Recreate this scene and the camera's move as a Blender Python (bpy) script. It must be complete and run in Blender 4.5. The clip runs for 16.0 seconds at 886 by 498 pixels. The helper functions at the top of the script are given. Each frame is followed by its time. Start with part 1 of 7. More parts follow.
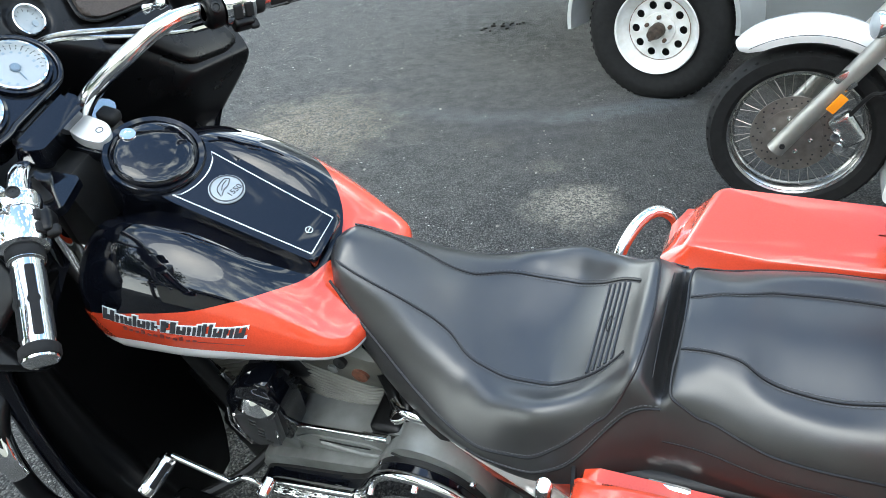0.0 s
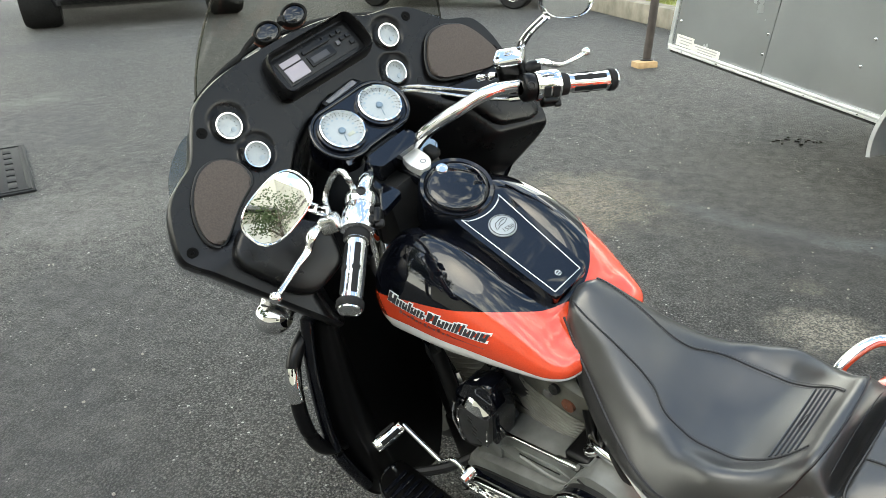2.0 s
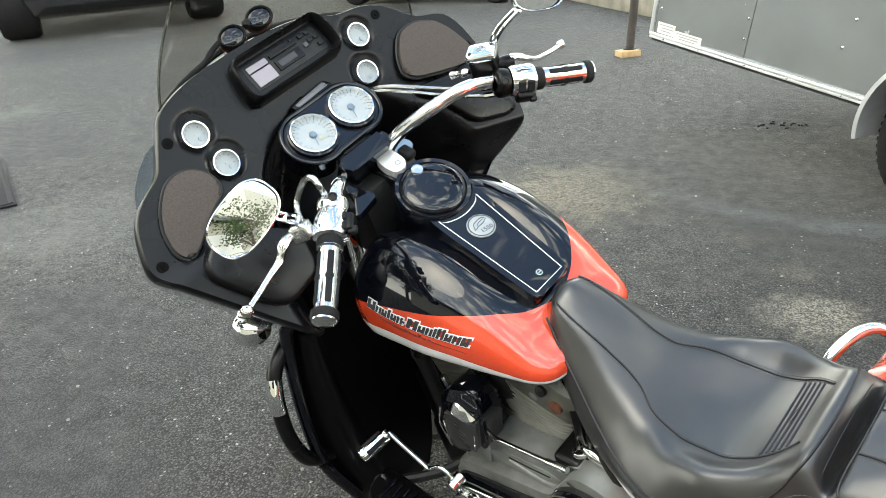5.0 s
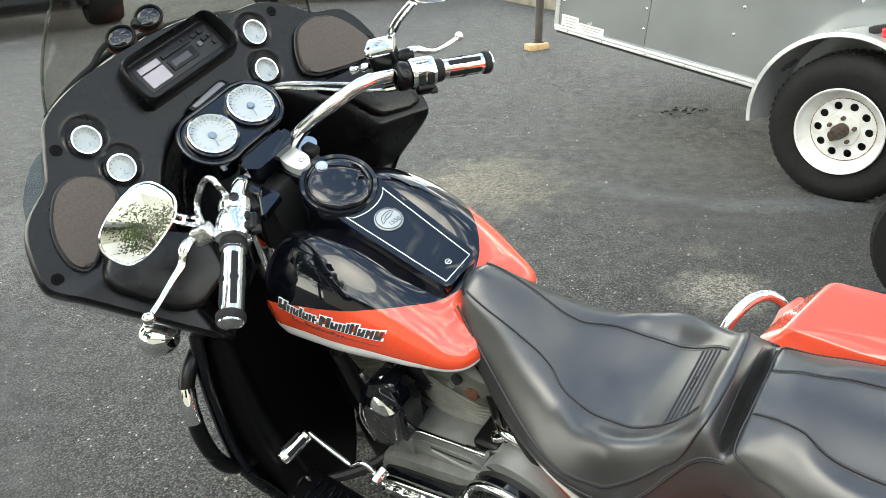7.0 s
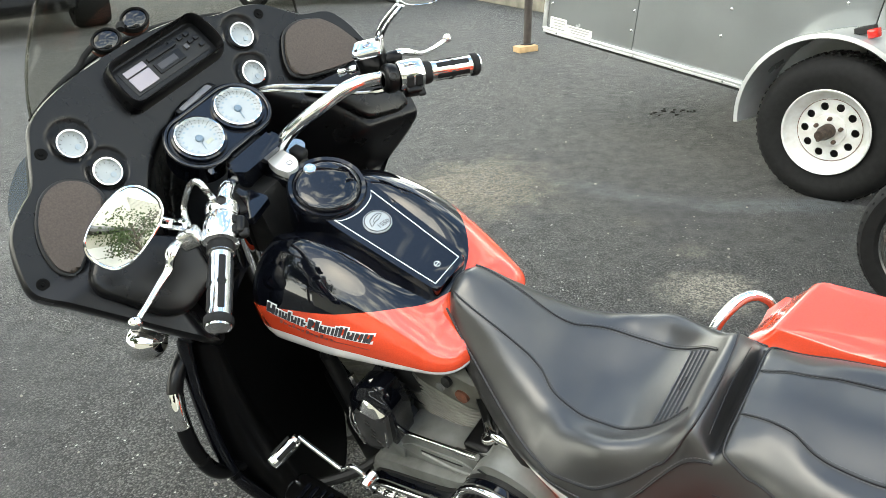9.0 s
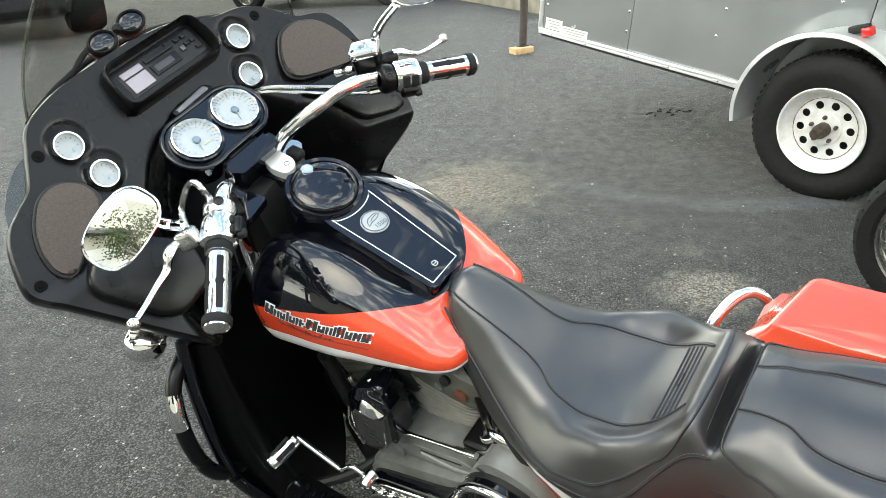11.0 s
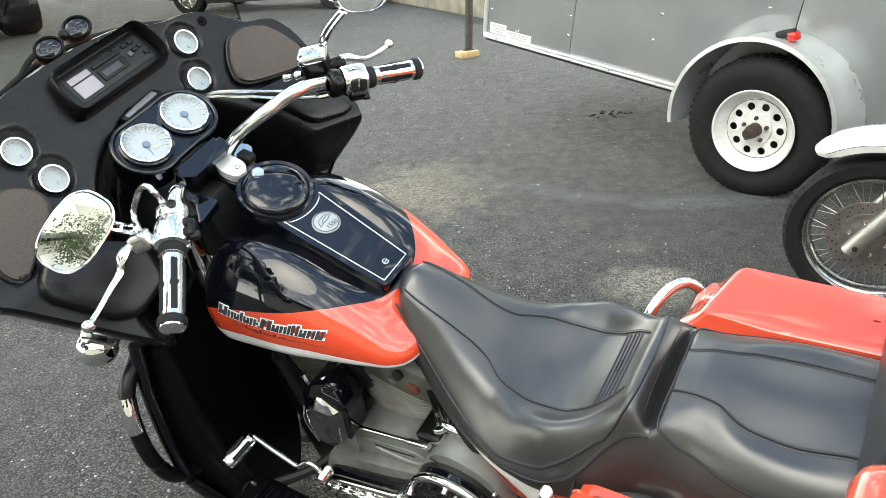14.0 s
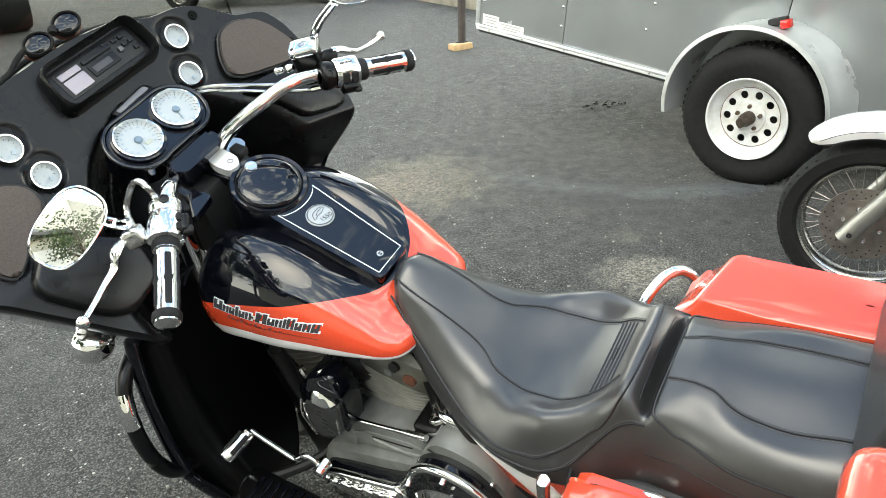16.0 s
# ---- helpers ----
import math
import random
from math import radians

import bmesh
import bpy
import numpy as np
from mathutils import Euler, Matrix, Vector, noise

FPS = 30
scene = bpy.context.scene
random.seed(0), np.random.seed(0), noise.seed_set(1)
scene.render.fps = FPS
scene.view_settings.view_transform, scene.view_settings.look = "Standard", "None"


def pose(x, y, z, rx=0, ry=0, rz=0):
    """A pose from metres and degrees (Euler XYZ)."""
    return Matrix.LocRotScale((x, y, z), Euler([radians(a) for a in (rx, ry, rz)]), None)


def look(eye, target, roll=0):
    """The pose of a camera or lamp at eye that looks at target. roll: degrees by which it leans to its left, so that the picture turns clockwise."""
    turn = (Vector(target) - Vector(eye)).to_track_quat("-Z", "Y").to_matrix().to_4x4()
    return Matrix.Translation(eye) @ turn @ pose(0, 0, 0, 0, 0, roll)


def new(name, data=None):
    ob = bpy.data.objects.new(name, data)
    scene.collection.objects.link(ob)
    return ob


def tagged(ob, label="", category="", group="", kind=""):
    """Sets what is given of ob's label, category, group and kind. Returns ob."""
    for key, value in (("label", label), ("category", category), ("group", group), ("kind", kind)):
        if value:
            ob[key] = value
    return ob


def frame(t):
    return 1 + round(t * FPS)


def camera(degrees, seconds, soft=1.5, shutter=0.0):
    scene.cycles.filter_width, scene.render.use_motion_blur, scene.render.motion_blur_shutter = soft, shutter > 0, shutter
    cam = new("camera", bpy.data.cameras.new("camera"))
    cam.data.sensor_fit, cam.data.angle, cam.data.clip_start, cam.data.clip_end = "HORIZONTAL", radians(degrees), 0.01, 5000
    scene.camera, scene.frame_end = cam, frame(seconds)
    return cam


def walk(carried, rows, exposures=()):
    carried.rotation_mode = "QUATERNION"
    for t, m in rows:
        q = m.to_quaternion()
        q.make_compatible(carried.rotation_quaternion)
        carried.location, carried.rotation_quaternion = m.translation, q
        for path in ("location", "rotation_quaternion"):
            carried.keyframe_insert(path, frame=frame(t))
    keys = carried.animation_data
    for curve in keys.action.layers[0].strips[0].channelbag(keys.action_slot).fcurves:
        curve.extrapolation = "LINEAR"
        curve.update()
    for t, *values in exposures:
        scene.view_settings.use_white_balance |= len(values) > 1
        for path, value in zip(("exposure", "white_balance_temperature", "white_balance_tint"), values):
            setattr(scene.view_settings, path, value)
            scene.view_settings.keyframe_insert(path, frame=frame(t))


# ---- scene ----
cam = camera(62.6, 16.0, 0.5)
PATH = [
    (0, (0.060, 0.052, 1.325), (-0.005, 1.758, 0.288), -7.4),
    (0.5, (0.017, -0.028, 1.312), (-0.126, 1.653, 0.271), -4.8),
    (1, (0.024, -0.090, 1.349), (-0.401, 1.618, 0.409), -4.6),
    (1.5, (0.093, -0.139, 1.376), (-0.532, 1.546, 0.5), -2.8),
    (2, (0.101, -0.169, 1.388), (-0.612, 1.514, 0.577), -2.3),
    (2.5, (0.088, -0.165, 1.393), (-0.643, 1.518, 0.598), -2.7),
    (3, (0.085, -0.148, 1.387), (-0.662, 1.534, 0.603), -3.5),
    (3.2, (0.085, -0.143, 1.389), (-0.674, 1.537, 0.613), -3.4),
    (5.3, (0.121, -0.123, 1.381), (-0.542, 1.569, 0.548), -4.6),
    (5.5, (0.126, -0.122, 1.379), (-0.503, 1.58, 0.537), -4.4),
    (6, (0.135, -0.125, 1.378), (-0.44, 1.597, 0.538), -4.7),
    (6.5, (0.14, -0.126, 1.376), (-0.391, 1.613, 0.542), -5.0),
    (7, (0.145, -0.124, 1.374), (-0.356, 1.62, 0.533), -5.0),
    (7.5, (0.147, -0.126, 1.373), (-0.345, 1.619, 0.529), -5.2),
    (8, (0.148, -0.128, 1.374), (-0.33, 1.624, 0.535), -5.1),
    (8.5, (0.147, -0.127, 1.374), (-0.33, 1.628, 0.543), -5.0),
    (9, (0.147, -0.121, 1.373), (-0.329, 1.632, 0.535), -5.0),
    (11.3, (0.148, -0.129, 1.369), (-0.317, 1.63, 0.537), -5.5),
    (11.5, (0.146, -0.139, 1.374), (-0.303, 1.621, 0.536), -5.4),
    (12, (0.156, -0.156, 1.381), (-0.264, 1.615, 0.553), -5.2),
    (12.5, (0.15, -0.158, 1.378), (-0.272, 1.613, 0.55), -5.4),
    (13, (0.156, -0.161, 1.379), (-0.229, 1.615, 0.545), -5.0),
    (13.5, (0.158, -0.165, 1.378), (-0.207, 1.614, 0.539), -4.8),
    (14, (0.16, -0.172, 1.38), (-0.177, 1.614, 0.545), -4.7),
    (14.5, (0.162, -0.174, 1.379), (-0.166, 1.615, 0.548), -5.1),
    (15, (0.162, -0.176, 1.378), (-0.168, 1.611, 0.543), -5.2),
    (15.5, (0.162, -0.176, 1.377), (-0.171, 1.606, 0.533), -5.3),
    (16, (0.163, -0.173, 1.376), (-0.164, 1.607, 0.524), -5.4),
]
walk(cam, [(t, look(eye, target, roll)) for t, eye, target, roll in PATH], [(0, 1.26, 6150, 0), (0.7, 1.15, 6500, 0), (1.4, 1.15, 7050, 0), (3.2, 1.17, 7100, 0), (5.5, 1.31, 7100, 0), (8, 1.37, 7100, 0), (16, 1.36, 7100, 0)])

# ---- light ----
world = bpy.data.worlds.new("sky")
scene.world = world
world.use_nodes = True
wn = world.node_tree
sky = wn.nodes.new("ShaderNodeTexSky")
sky.sky_type, sky.sun_disc = "NISHITA", False
sky.sun_elevation, sky.sun_rotation = radians(56), radians(206)
sky.dust_density = 1.0
wtc, wns, wmr, wmx = wn.nodes.new("ShaderNodeTexCoord"), wn.nodes.new("ShaderNodeTexNoise"), wn.nodes.new("ShaderNodeMapRange"), wn.nodes.new("ShaderNodeMix")
wsx, wcx = wn.nodes.new("ShaderNodeSeparateXYZ"), wn.nodes.new("ShaderNodeCombineXYZ")
wn.links.new(wtc.outputs["Generated"], wsx.inputs[0])


def sky_math(op, a, b):
    n = wn.nodes.new("ShaderNodeMath")
    n.operation = op
    for i, v in enumerate((a, b)):
        if isinstance(v, (int, float)):
            n.inputs[i].default_value = v
        else:
            wn.links.new(v, n.inputs[i])
    return n.outputs[0]


up = sky_math("MAXIMUM", wsx.outputs[2], 0.0)
over = sky_math("ADD", up, 0.22)                       # a flat cloud layer seen from below
wn.links.new(sky_math("DIVIDE", wsx.outputs[0], over), wcx.inputs[0])
wn.links.new(sky_math("DIVIDE", wsx.outputs[1], over), wcx.inputs[1])
wns.inputs["Scale"].default_value, wns.inputs["Detail"].default_value, wns.inputs["Roughness"].default_value = 4.6, 12, 0.55
wn.links.new(wcx.outputs[0], wns.inputs["Vector"])
low = sky_math("POWER", sky_math("SUBTRACT", 1.0, up), 1.9)
wmr.inputs[1].default_value, wmr.inputs[2].default_value, wmr.inputs[4].default_value = 0.53, 0.70, 1.0
wn.links.new(sky_math("ADD", wns.outputs["Fac"], sky_math("MULTIPLY", low, 0.30)), wmr.inputs[0])
wmx.data_type = "RGBA"
wmx.inputs[7].default_value = (12.5, 12.4, 12.2, 1)      # sunlit broken cloud
wn.links.new(wmr.outputs[0], wmx.inputs[0])
wn.links.new(sky.outputs[0], wmx.inputs[6])
wn.links.new(wmx.outputs[2], wn.nodes["Background"].inputs[0])
wn.nodes["Background"].inputs[1].default_value = 0.24
sun_data = bpy.data.lights.new("sun", "SUN")
sun_data.energy, sun_data.angle, sun_data.color = 0.7, radians(40), (1.0, 0.95, 0.88)
sun = new("sun", sun_data)
sun.matrix_world = look((0, 0, 0), (0.3, 0.6, -1.0))


# ---- mesh tools ----
def mesh_of(bm, name, smooth=True):
    bmesh.ops.recalc_face_normals(bm, faces=bm.faces)
    me = bpy.data.meshes.new(name)
    bm.to_mesh(me)
    bm.free()
    if smooth:
        for p in me.polygons:
            p.use_smooth = True
        me.set_sharp_from_angle(angle=radians(38))
    return me


def part(name, bm, material, parent=None, label="", smooth=True):
    ob = new(name, mesh_of(bm, name, smooth))
    for m in (material if isinstance(material, (list, tuple)) else [material]):
        ob.data.materials.append(m)
    ob.parent = parent
    return tagged(ob, label)


def thing(name, label, category, m=None, group="", kind=""):
    ob = new(name)
    ob.empty_display_size = 0.1
    if m is not None:
        ob.matrix_world = m
    return tagged(ob, label, category, group, kind)


def solid(name, bm, material, label, category="", kind="", group="", m=None, smooth=True):
    ob = part(name, bm, material, None, label, smooth)
    if m is not None:
        ob.matrix_world = m
    return tagged(ob, label, category, group, kind)


def rings(rows, closed=True, caps=True, bm=None):
    """A skin over rows of points, row to row."""
    bm = bm or bmesh.new()
    vs = [[bm.verts.new(p) for p in r] for r in rows]
    n = len(rows[0])
    for a, b in zip(vs, vs[1:]):
        for i in range(n if closed else n - 1):
            j = (i + 1) % n
            q = [a[i], a[j], b[j], b[i]]
            try:
                bm.faces.new(q)
            except ValueError:
                pass
    if caps and closed:
        bm.faces.new(vs[0][::-1])
        bm.faces.new(vs[-1])
    return bm


def lathe(profile, m=None, n=32, bm=None):
    """A turned body: profile of (radius, height) round z, then moved by m."""
    m = m or Matrix()
    rows = [[m @ Vector((r * math.cos(2 * math.pi * i / n), r * math.sin(2 * math.pi * i / n), h)) for i in range(n)] for r, h in profile]
    return rings(rows, True, False, bm)


def spline(pts, k=6):
    """Catmull-Rom points through pts."""
    pts = [Vector(p) for p in pts]
    out = []
    for i in range(len(pts) - 1):
        p0, p1, p2, p3 = pts[max(i - 1, 0)], pts[i], pts[i + 1], pts[min(i + 2, len(pts) - 1)]
        for j in range(k):
            t = j / k
            out.append(0.5 * (2 * p1 + (p2 - p0) * t + (2 * p0 - 5 * p1 + 4 * p2 - p3) * t * t + (3 * p1 - p0 - 3 * p2 + p3) * t ** 3))
    out.append(pts[-1])
    return out


def tube(pts, r, n=12, k=6, bm=None, flat=1.0, up=(0, 0, 1)):
    """A bent rod through pts; r a number or one per point of the spline's ends; flat: height over width."""
    path = spline(pts, k) if k > 1 else [Vector(p) for p in pts]
    rows = []
    for i, p in enumerate(path):
        d = (path[min(i + 1, len(path) - 1)] - path[max(i - 1, 0)]).normalized()
        s = d.cross(Vector(up))
        s = s.normalized() if s.length > 1e-4 else Vector((1, 0, 0))
        u = s.cross(d).normalized()
        f = i / (len(path) - 1)
        if isinstance(r, (list, tuple)):
            g = f * (len(r) - 1)
            a = min(int(g), len(r) - 2)
            rr = r[a] + (r[a + 1] - r[a]) * (g - a)
        else:
            rr = r
        rows.append([p + rr * (math.cos(2 * math.pi * j / n) * s + flat * math.sin(2 * math.pi * j / n) * u) for j in range(n)])
    return rings(rows, True, True, bm)


def slab(outline, m, depth, bevel=0.0, bm=None, segs=2):
    """A plate: an outline in the plane of m, raised by depth along its z, with rounded edges."""
    own = bmesh.new()
    lo = [own.verts.new(m @ Vector((x, y, 0))) for x, y in outline]
    hi = [own.verts.new(m @ Vector((x, y, depth))) for x, y in outline]
    own.faces.new(lo[::-1])
    top = own.faces.new(hi)
    n = len(lo)
    for i in range(n):
        own.faces.new((lo[i], lo[(i + 1) % n], hi[(i + 1) % n], hi[i]))
    if bevel:
        bmesh.ops.bevel(own, geom=list(top.edges), offset=bevel, segments=segs, affect="EDGES", profile=0.6)
    if bm is None:
        return own
    return merge(bm, own)


def merge(bm, other):
    me = bpy.data.meshes.new("tmp")
    other.to_mesh(me)
    other.free()
    bm.from_mesh(me)
    bpy.data.meshes.remove(me)
    return bm


def box(c, s, bevel=0.004, m=None, bm=None, segs=2):
    own = bmesh.new()
    bmesh.ops.create_cube(own, size=1)
    bmesh.ops.scale(own, vec=s, verts=own.verts)
    if bevel:
        bmesh.ops.bevel(own, geom=list(own.edges), offset=bevel, segments=segs, affect="EDGES", profile=0.6)
    bmesh.ops.translate(own, vec=c, verts=own.verts)
    if m is not None:
        bmesh.ops.transform(own, matrix=m, verts=own.verts)
    return own if bm is None else merge(bm, own)


def rounded(pts, r, k=5):
    """An outline with rounded corners."""
    out = []
    n = len(pts)
    for i in range(n):
        p, a, b = Vector(pts[i]), Vector(pts[i - 1]), Vector(pts[(i + 1) % n])
        ra = min(r, 0.45 * (a - p).length, 0.45 * (b - p).length)
        s, e = p + (a - p).normalized() * ra, p + (b - p).normalized() * ra
        for j in range(k + 1):
            t = j / k
            q = (1 - t) ** 2 * s + 2 * t * (1 - t) * p + t * t * e
            out.append((q.x, q.y))
    return out


def aim(p, z, x=(0, 0, 1)):
    """A frame at p whose z looks along z and whose x leans towards x."""
    z = Vector(z).normalized()
    x = Vector(x)
    x = (x - z * x.dot(z))
    x = x.normalized() if x.length > 1e-5 else z.orthogonal().normalized()
    y = z.cross(x)
    return Matrix(((x.x, y.x, z.x, p[0]), (x.y, y.y, z.y, p[1]), (x.z, y.z, z.z, p[2]), (0, 0, 0, 1)))


# ---- materials ----
def material(name, colour, rough=0.5, metal=0.0, vary=0.0, scale=30.0, bump=0.0, bump_scale=200.0, coat=0.0, rvary=0.0, second=None, ior=1.5):
    m = bpy.data.materials.new(name)
    m.use_nodes = True
    nt = m.node_tree
    b = nt.nodes["Principled BSDF"]
    b.inputs["Base Color"].default_value = (*colour, 1)
    b.inputs["Roughness"].default_value = rough
    b.inputs["Metallic"].default_value = metal
    b.inputs["Coat Weight"].default_value = coat
    b.inputs["Coat Roughness"].default_value = 0.03
    b.inputs["IOR"].default_value = ior
    tc = nt.nodes.new("ShaderNodeTexCoord")
    if vary or rvary:
        n1 = nt.nodes.new("ShaderNodeTexNoise")
        n1.inputs["Scale"].default_value, n1.inputs["Detail"].default_value = scale, 8
        nt.links.new(tc.outputs["Object"], n1.inputs["Vector"])
        if vary:
            mix = nt.nodes.new("ShaderNodeMix")
            mix.data_type = "RGBA"
            ramp = nt.nodes.new("ShaderNodeMapRange")
            ramp.inputs[1].default_value, ramp.inputs[2].default_value = 0.3, 0.7
            nt.links.new(n1.outputs["Fac"], ramp.inputs[0])
            nt.links.new(ramp.outputs[0], mix.inputs[0])
            dark = second or tuple(c * (1 - vary) for c in colour)
            mix.inputs[6].default_value = (*dark, 1)
            mix.inputs[7].default_value = (*(min(1, c * (1 + 0.5 * vary)) for c in colour), 1)
            nt.links.new(mix.outputs[2], b.inputs["Base Color"])
        if rvary:
            rr = nt.nodes.new("ShaderNodeMapRange")
            rr.inputs[1].default_value, rr.inputs[2].default_value = 0.3, 0.7
            rr.inputs[3].default_value, rr.inputs[4].default_value = max(0, rough - rvary), rough + rvary
            nt.links.new(n1.outputs["Fac"], rr.inputs[0])
            nt.links.new(rr.outputs[0], b.inputs["Roughness"])
    if bump:
        n2 = nt.nodes.new("ShaderNodeTexNoise")
        n2.inputs["Scale"].default_value, n2.inputs["Detail"].default_value = bump_scale, 4
        nt.links.new(tc.outputs["Object"], n2.inputs["Vector"])
        bp = nt.nodes.new("ShaderNodeBump")
        bp.inputs["Strength"].default_value, bp.inputs["Distance"].default_value = bump, 0.002
        nt.links.new(n2.outputs["Fac"], bp.inputs["Height"])
        nt.links.new(bp.outputs[0], b.inputs["Normal"])
    return m


M_BLACK = material("black gloss paint", (0.0025, 0.003, 0.005), 0.06, coat=1.0, rvary=0.02, scale=60, ior=1.08)
M_ORANGE = material("orange gloss paint", (0.60, 0.058, 0.021), 0.2, coat=1.0, vary=0.1, scale=400, ior=1.5)
M_ORANGE.node_tree.nodes["Principled BSDF"].inputs["Coat IOR"].default_value = 1.5
M_MATT = material("satin black plastic", (0.004, 0.004, 0.0045), 0.29, vary=0.2, scale=12, bump=0.04, bump_scale=1500, rvary=0.04, ior=1.33)
M_VINYL = material("black leather", (0.0165, 0.0162, 0.016), 0.335, vary=0.2, scale=25, bump=0.08, bump_scale=1300, rvary=0.025, ior=1.72)
vn = M_VINYL.node_tree
wrinkle, wadd = vn.nodes.new("ShaderNodeTexNoise"), vn.nodes.new("ShaderNodeMath")
wrinkle.inputs["Scale"].default_value, wrinkle.inputs["Detail"].default_value, wrinkle.inputs["Distortion"].default_value = 30, 6, 1.2
vbump = next(n for n in vn.nodes if n.type == "BUMP")
wadd.operation = "MULTIPLY_ADD"
wadd.inputs[1].default_value = 0.18
vn.links.new(vn.nodes["Texture Coordinate"].outputs["Object"], wrinkle.inputs["Vector"])
vn.links.new(wrinkle.outputs["Fac"], wadd.inputs[0])
vn.links.new(vbump.inputs["Height"].links[0].from_socket, wadd.inputs[2])
vn.links.new(wadd.outputs[0], vbump.inputs["Height"])
M_CHROME = material("chrome", (0.85, 0.85, 0.84), 0.05, 1.0, rvary=0.02, scale=30)
M_RUBBER = material("black rubber", (0.009, 0.009, 0.0095), 0.75, vary=0.3, scale=80, bump=0.1, ior=1.35)
M_ALU = material("grey powder coat", (0.30, 0.30, 0.28), 0.5, 0.15, vary=0.25, scale=18, bump=0.1, bump_scale=900)
M_WHITE = material("white paint", (0.72, 0.72, 0.70), 0.25, coat=0.6, vary=0.06, scale=8)
M_GREY = material("grey aluminium sheet", (0.335, 0.35, 0.345), 0.20, 0.55, vary=0.10, scale=3, rvary=0.08)

M_SILVER = material("brushed steel", (0.62, 0.62, 0.60), 0.25, 1.0, vary=0.1, scale=40)
M_DIAL = material("pale dial", (0.30, 0.33, 0.345), 0.4, coat=0.2, vary=0.04, scale=60)
M_TICK = material("dark print", (0.03, 0.03, 0.035), 0.5)
M_STRIPE = material("pale pinstripe", (0.66, 0.69, 0.68), 0.3)
M_CLOTH = material("brown speaker cloth", (0.060, 0.047, 0.040), 0.8, vary=0.25, scale=300, bump=0.35, bump_scale=1800)
M_LCD = material("pale display", (0.27, 0.245, 0.275), 0.2, vary=0.03, scale=20)
M_THREAD = material("grey thread", (0.085, 0.085, 0.09), 0.7)
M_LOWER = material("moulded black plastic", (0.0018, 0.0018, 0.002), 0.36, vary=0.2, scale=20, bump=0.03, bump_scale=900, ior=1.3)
M_PIPING = material("dark seam", (0.006, 0.006, 0.007), 0.5)
M_AMBER = material("amber plastic", (0.75, 0.24, 0.01), 0.2, coat=0.5)
M_RED = material("red plastic", (0.55, 0.02, 0.015), 0.15, coat=0.6)
M_RUST = material("rusty plug", (0.11, 0.036, 0.016), 0.85, vary=0.5, scale=120, bump=0.4)
M_DARK = material("sooty black metal", (0.012, 0.012, 0.012), 0.55, 0.3, vary=0.3, scale=40)
M_ENGINE = material("silver painted engine casting", (0.205, 0.212, 0.205), 0.46, 0.35, vary=0.35, scale=14, bump=0.1, bump_scale=400, second=(0.115, 0.117, 0.108))
M_CYL = material("weathered cylinder paint", (0.125, 0.124, 0.106), 0.5, 0.3, vary=0.35, scale=16, bump=0.12, bump_scale=400, second=(0.07, 0.067, 0.055))
M_MIRROR = material("mirror glass", (0.93, 0.94, 0.92), 0.01, 1.0)
M_SMOKE = bpy.data.materials.new("smoked screen")
M_SMOKE.use_nodes = True
sn = M_SMOKE.node_tree
sn.nodes.clear()
so, sm = sn.nodes.new("ShaderNodeOutputMaterial"), sn.nodes.new("ShaderNodeMixShader")
st, sg = sn.nodes.new("ShaderNodeBsdfTransparent"), sn.nodes.new("ShaderNodeBsdfGlossy")
st.inputs[0].default_value, sg.inputs["Roughness"].default_value = (0.62, 0.62, 0.57, 1), 0.05
sm.inputs[0].default_value = 0.06
sn.links.new(st.outputs[0], sm.inputs[1])
sn.links.new(sg.outputs[0], sm.inputs[2])
sn.links.new(sm.outputs[0], so.inputs[0])


def table(pairs, soften=7):
    """A soft curve through (x, value) pairs."""
    pairs = sorted(pairs)
    xs, ys = [p[0] for p in pairs], [p[1] for p in pairs]
    dense = np.linspace(xs[0], xs[-1], 721)
    x, y = np.array(xs), np.array(ys)
    h = np.diff(x)
    g = np.diff(y) / h
    m = np.concatenate([[g[0]], [0.0 if a * b <= 0 else 3 * (p + q) / ((2 * q + p) / a + (q + 2 * p) / b) for a, b, p, q in zip(g, g[1:], h, h[1:])], [g[-1]]])
    k = np.clip(np.searchsorted(x, dense, side="right") - 1, 0, len(h) - 1)
    u = (dense - x[k]) / h[k]
    v = (1 + 2 * u) * (1 - u) ** 2 * y[k] + u * (1 - u) ** 2 * h[k] * m[k] + u * u * (3 - 2 * u) * y[k + 1] + u * u * (u - 1) * h[k] * m[k + 1]
    n = 2 * soften + 1
    for _ in range(3):
        lo, hi = 2 * v[0] - v[n:0:-1], 2 * v[-1] - v[-2:-n - 2:-1]
        w = np.convolve(np.concatenate([lo, v, hi]), np.ones(n) / n, mode="same")
        v = w[n:-n]
    return lambda x: float(np.interp(x, dense, v))


def ease(u):
    u = max(0.0, min(1.0, u))
    return u * u * (3 - 2 * u)


def frame_of(o, right, up):
    """A frame at o with x along right, y along up."""
    x, y = Vector(right).normalized(), Vector(up).normalized()
    z = x.cross(y)
    return Matrix(((x.x, y.x, z.x, o[0]), (x.y, y.y, z.y, o[1]), (x.z, y.z, z.z, o[2]), (0, 0, 0, 1)))


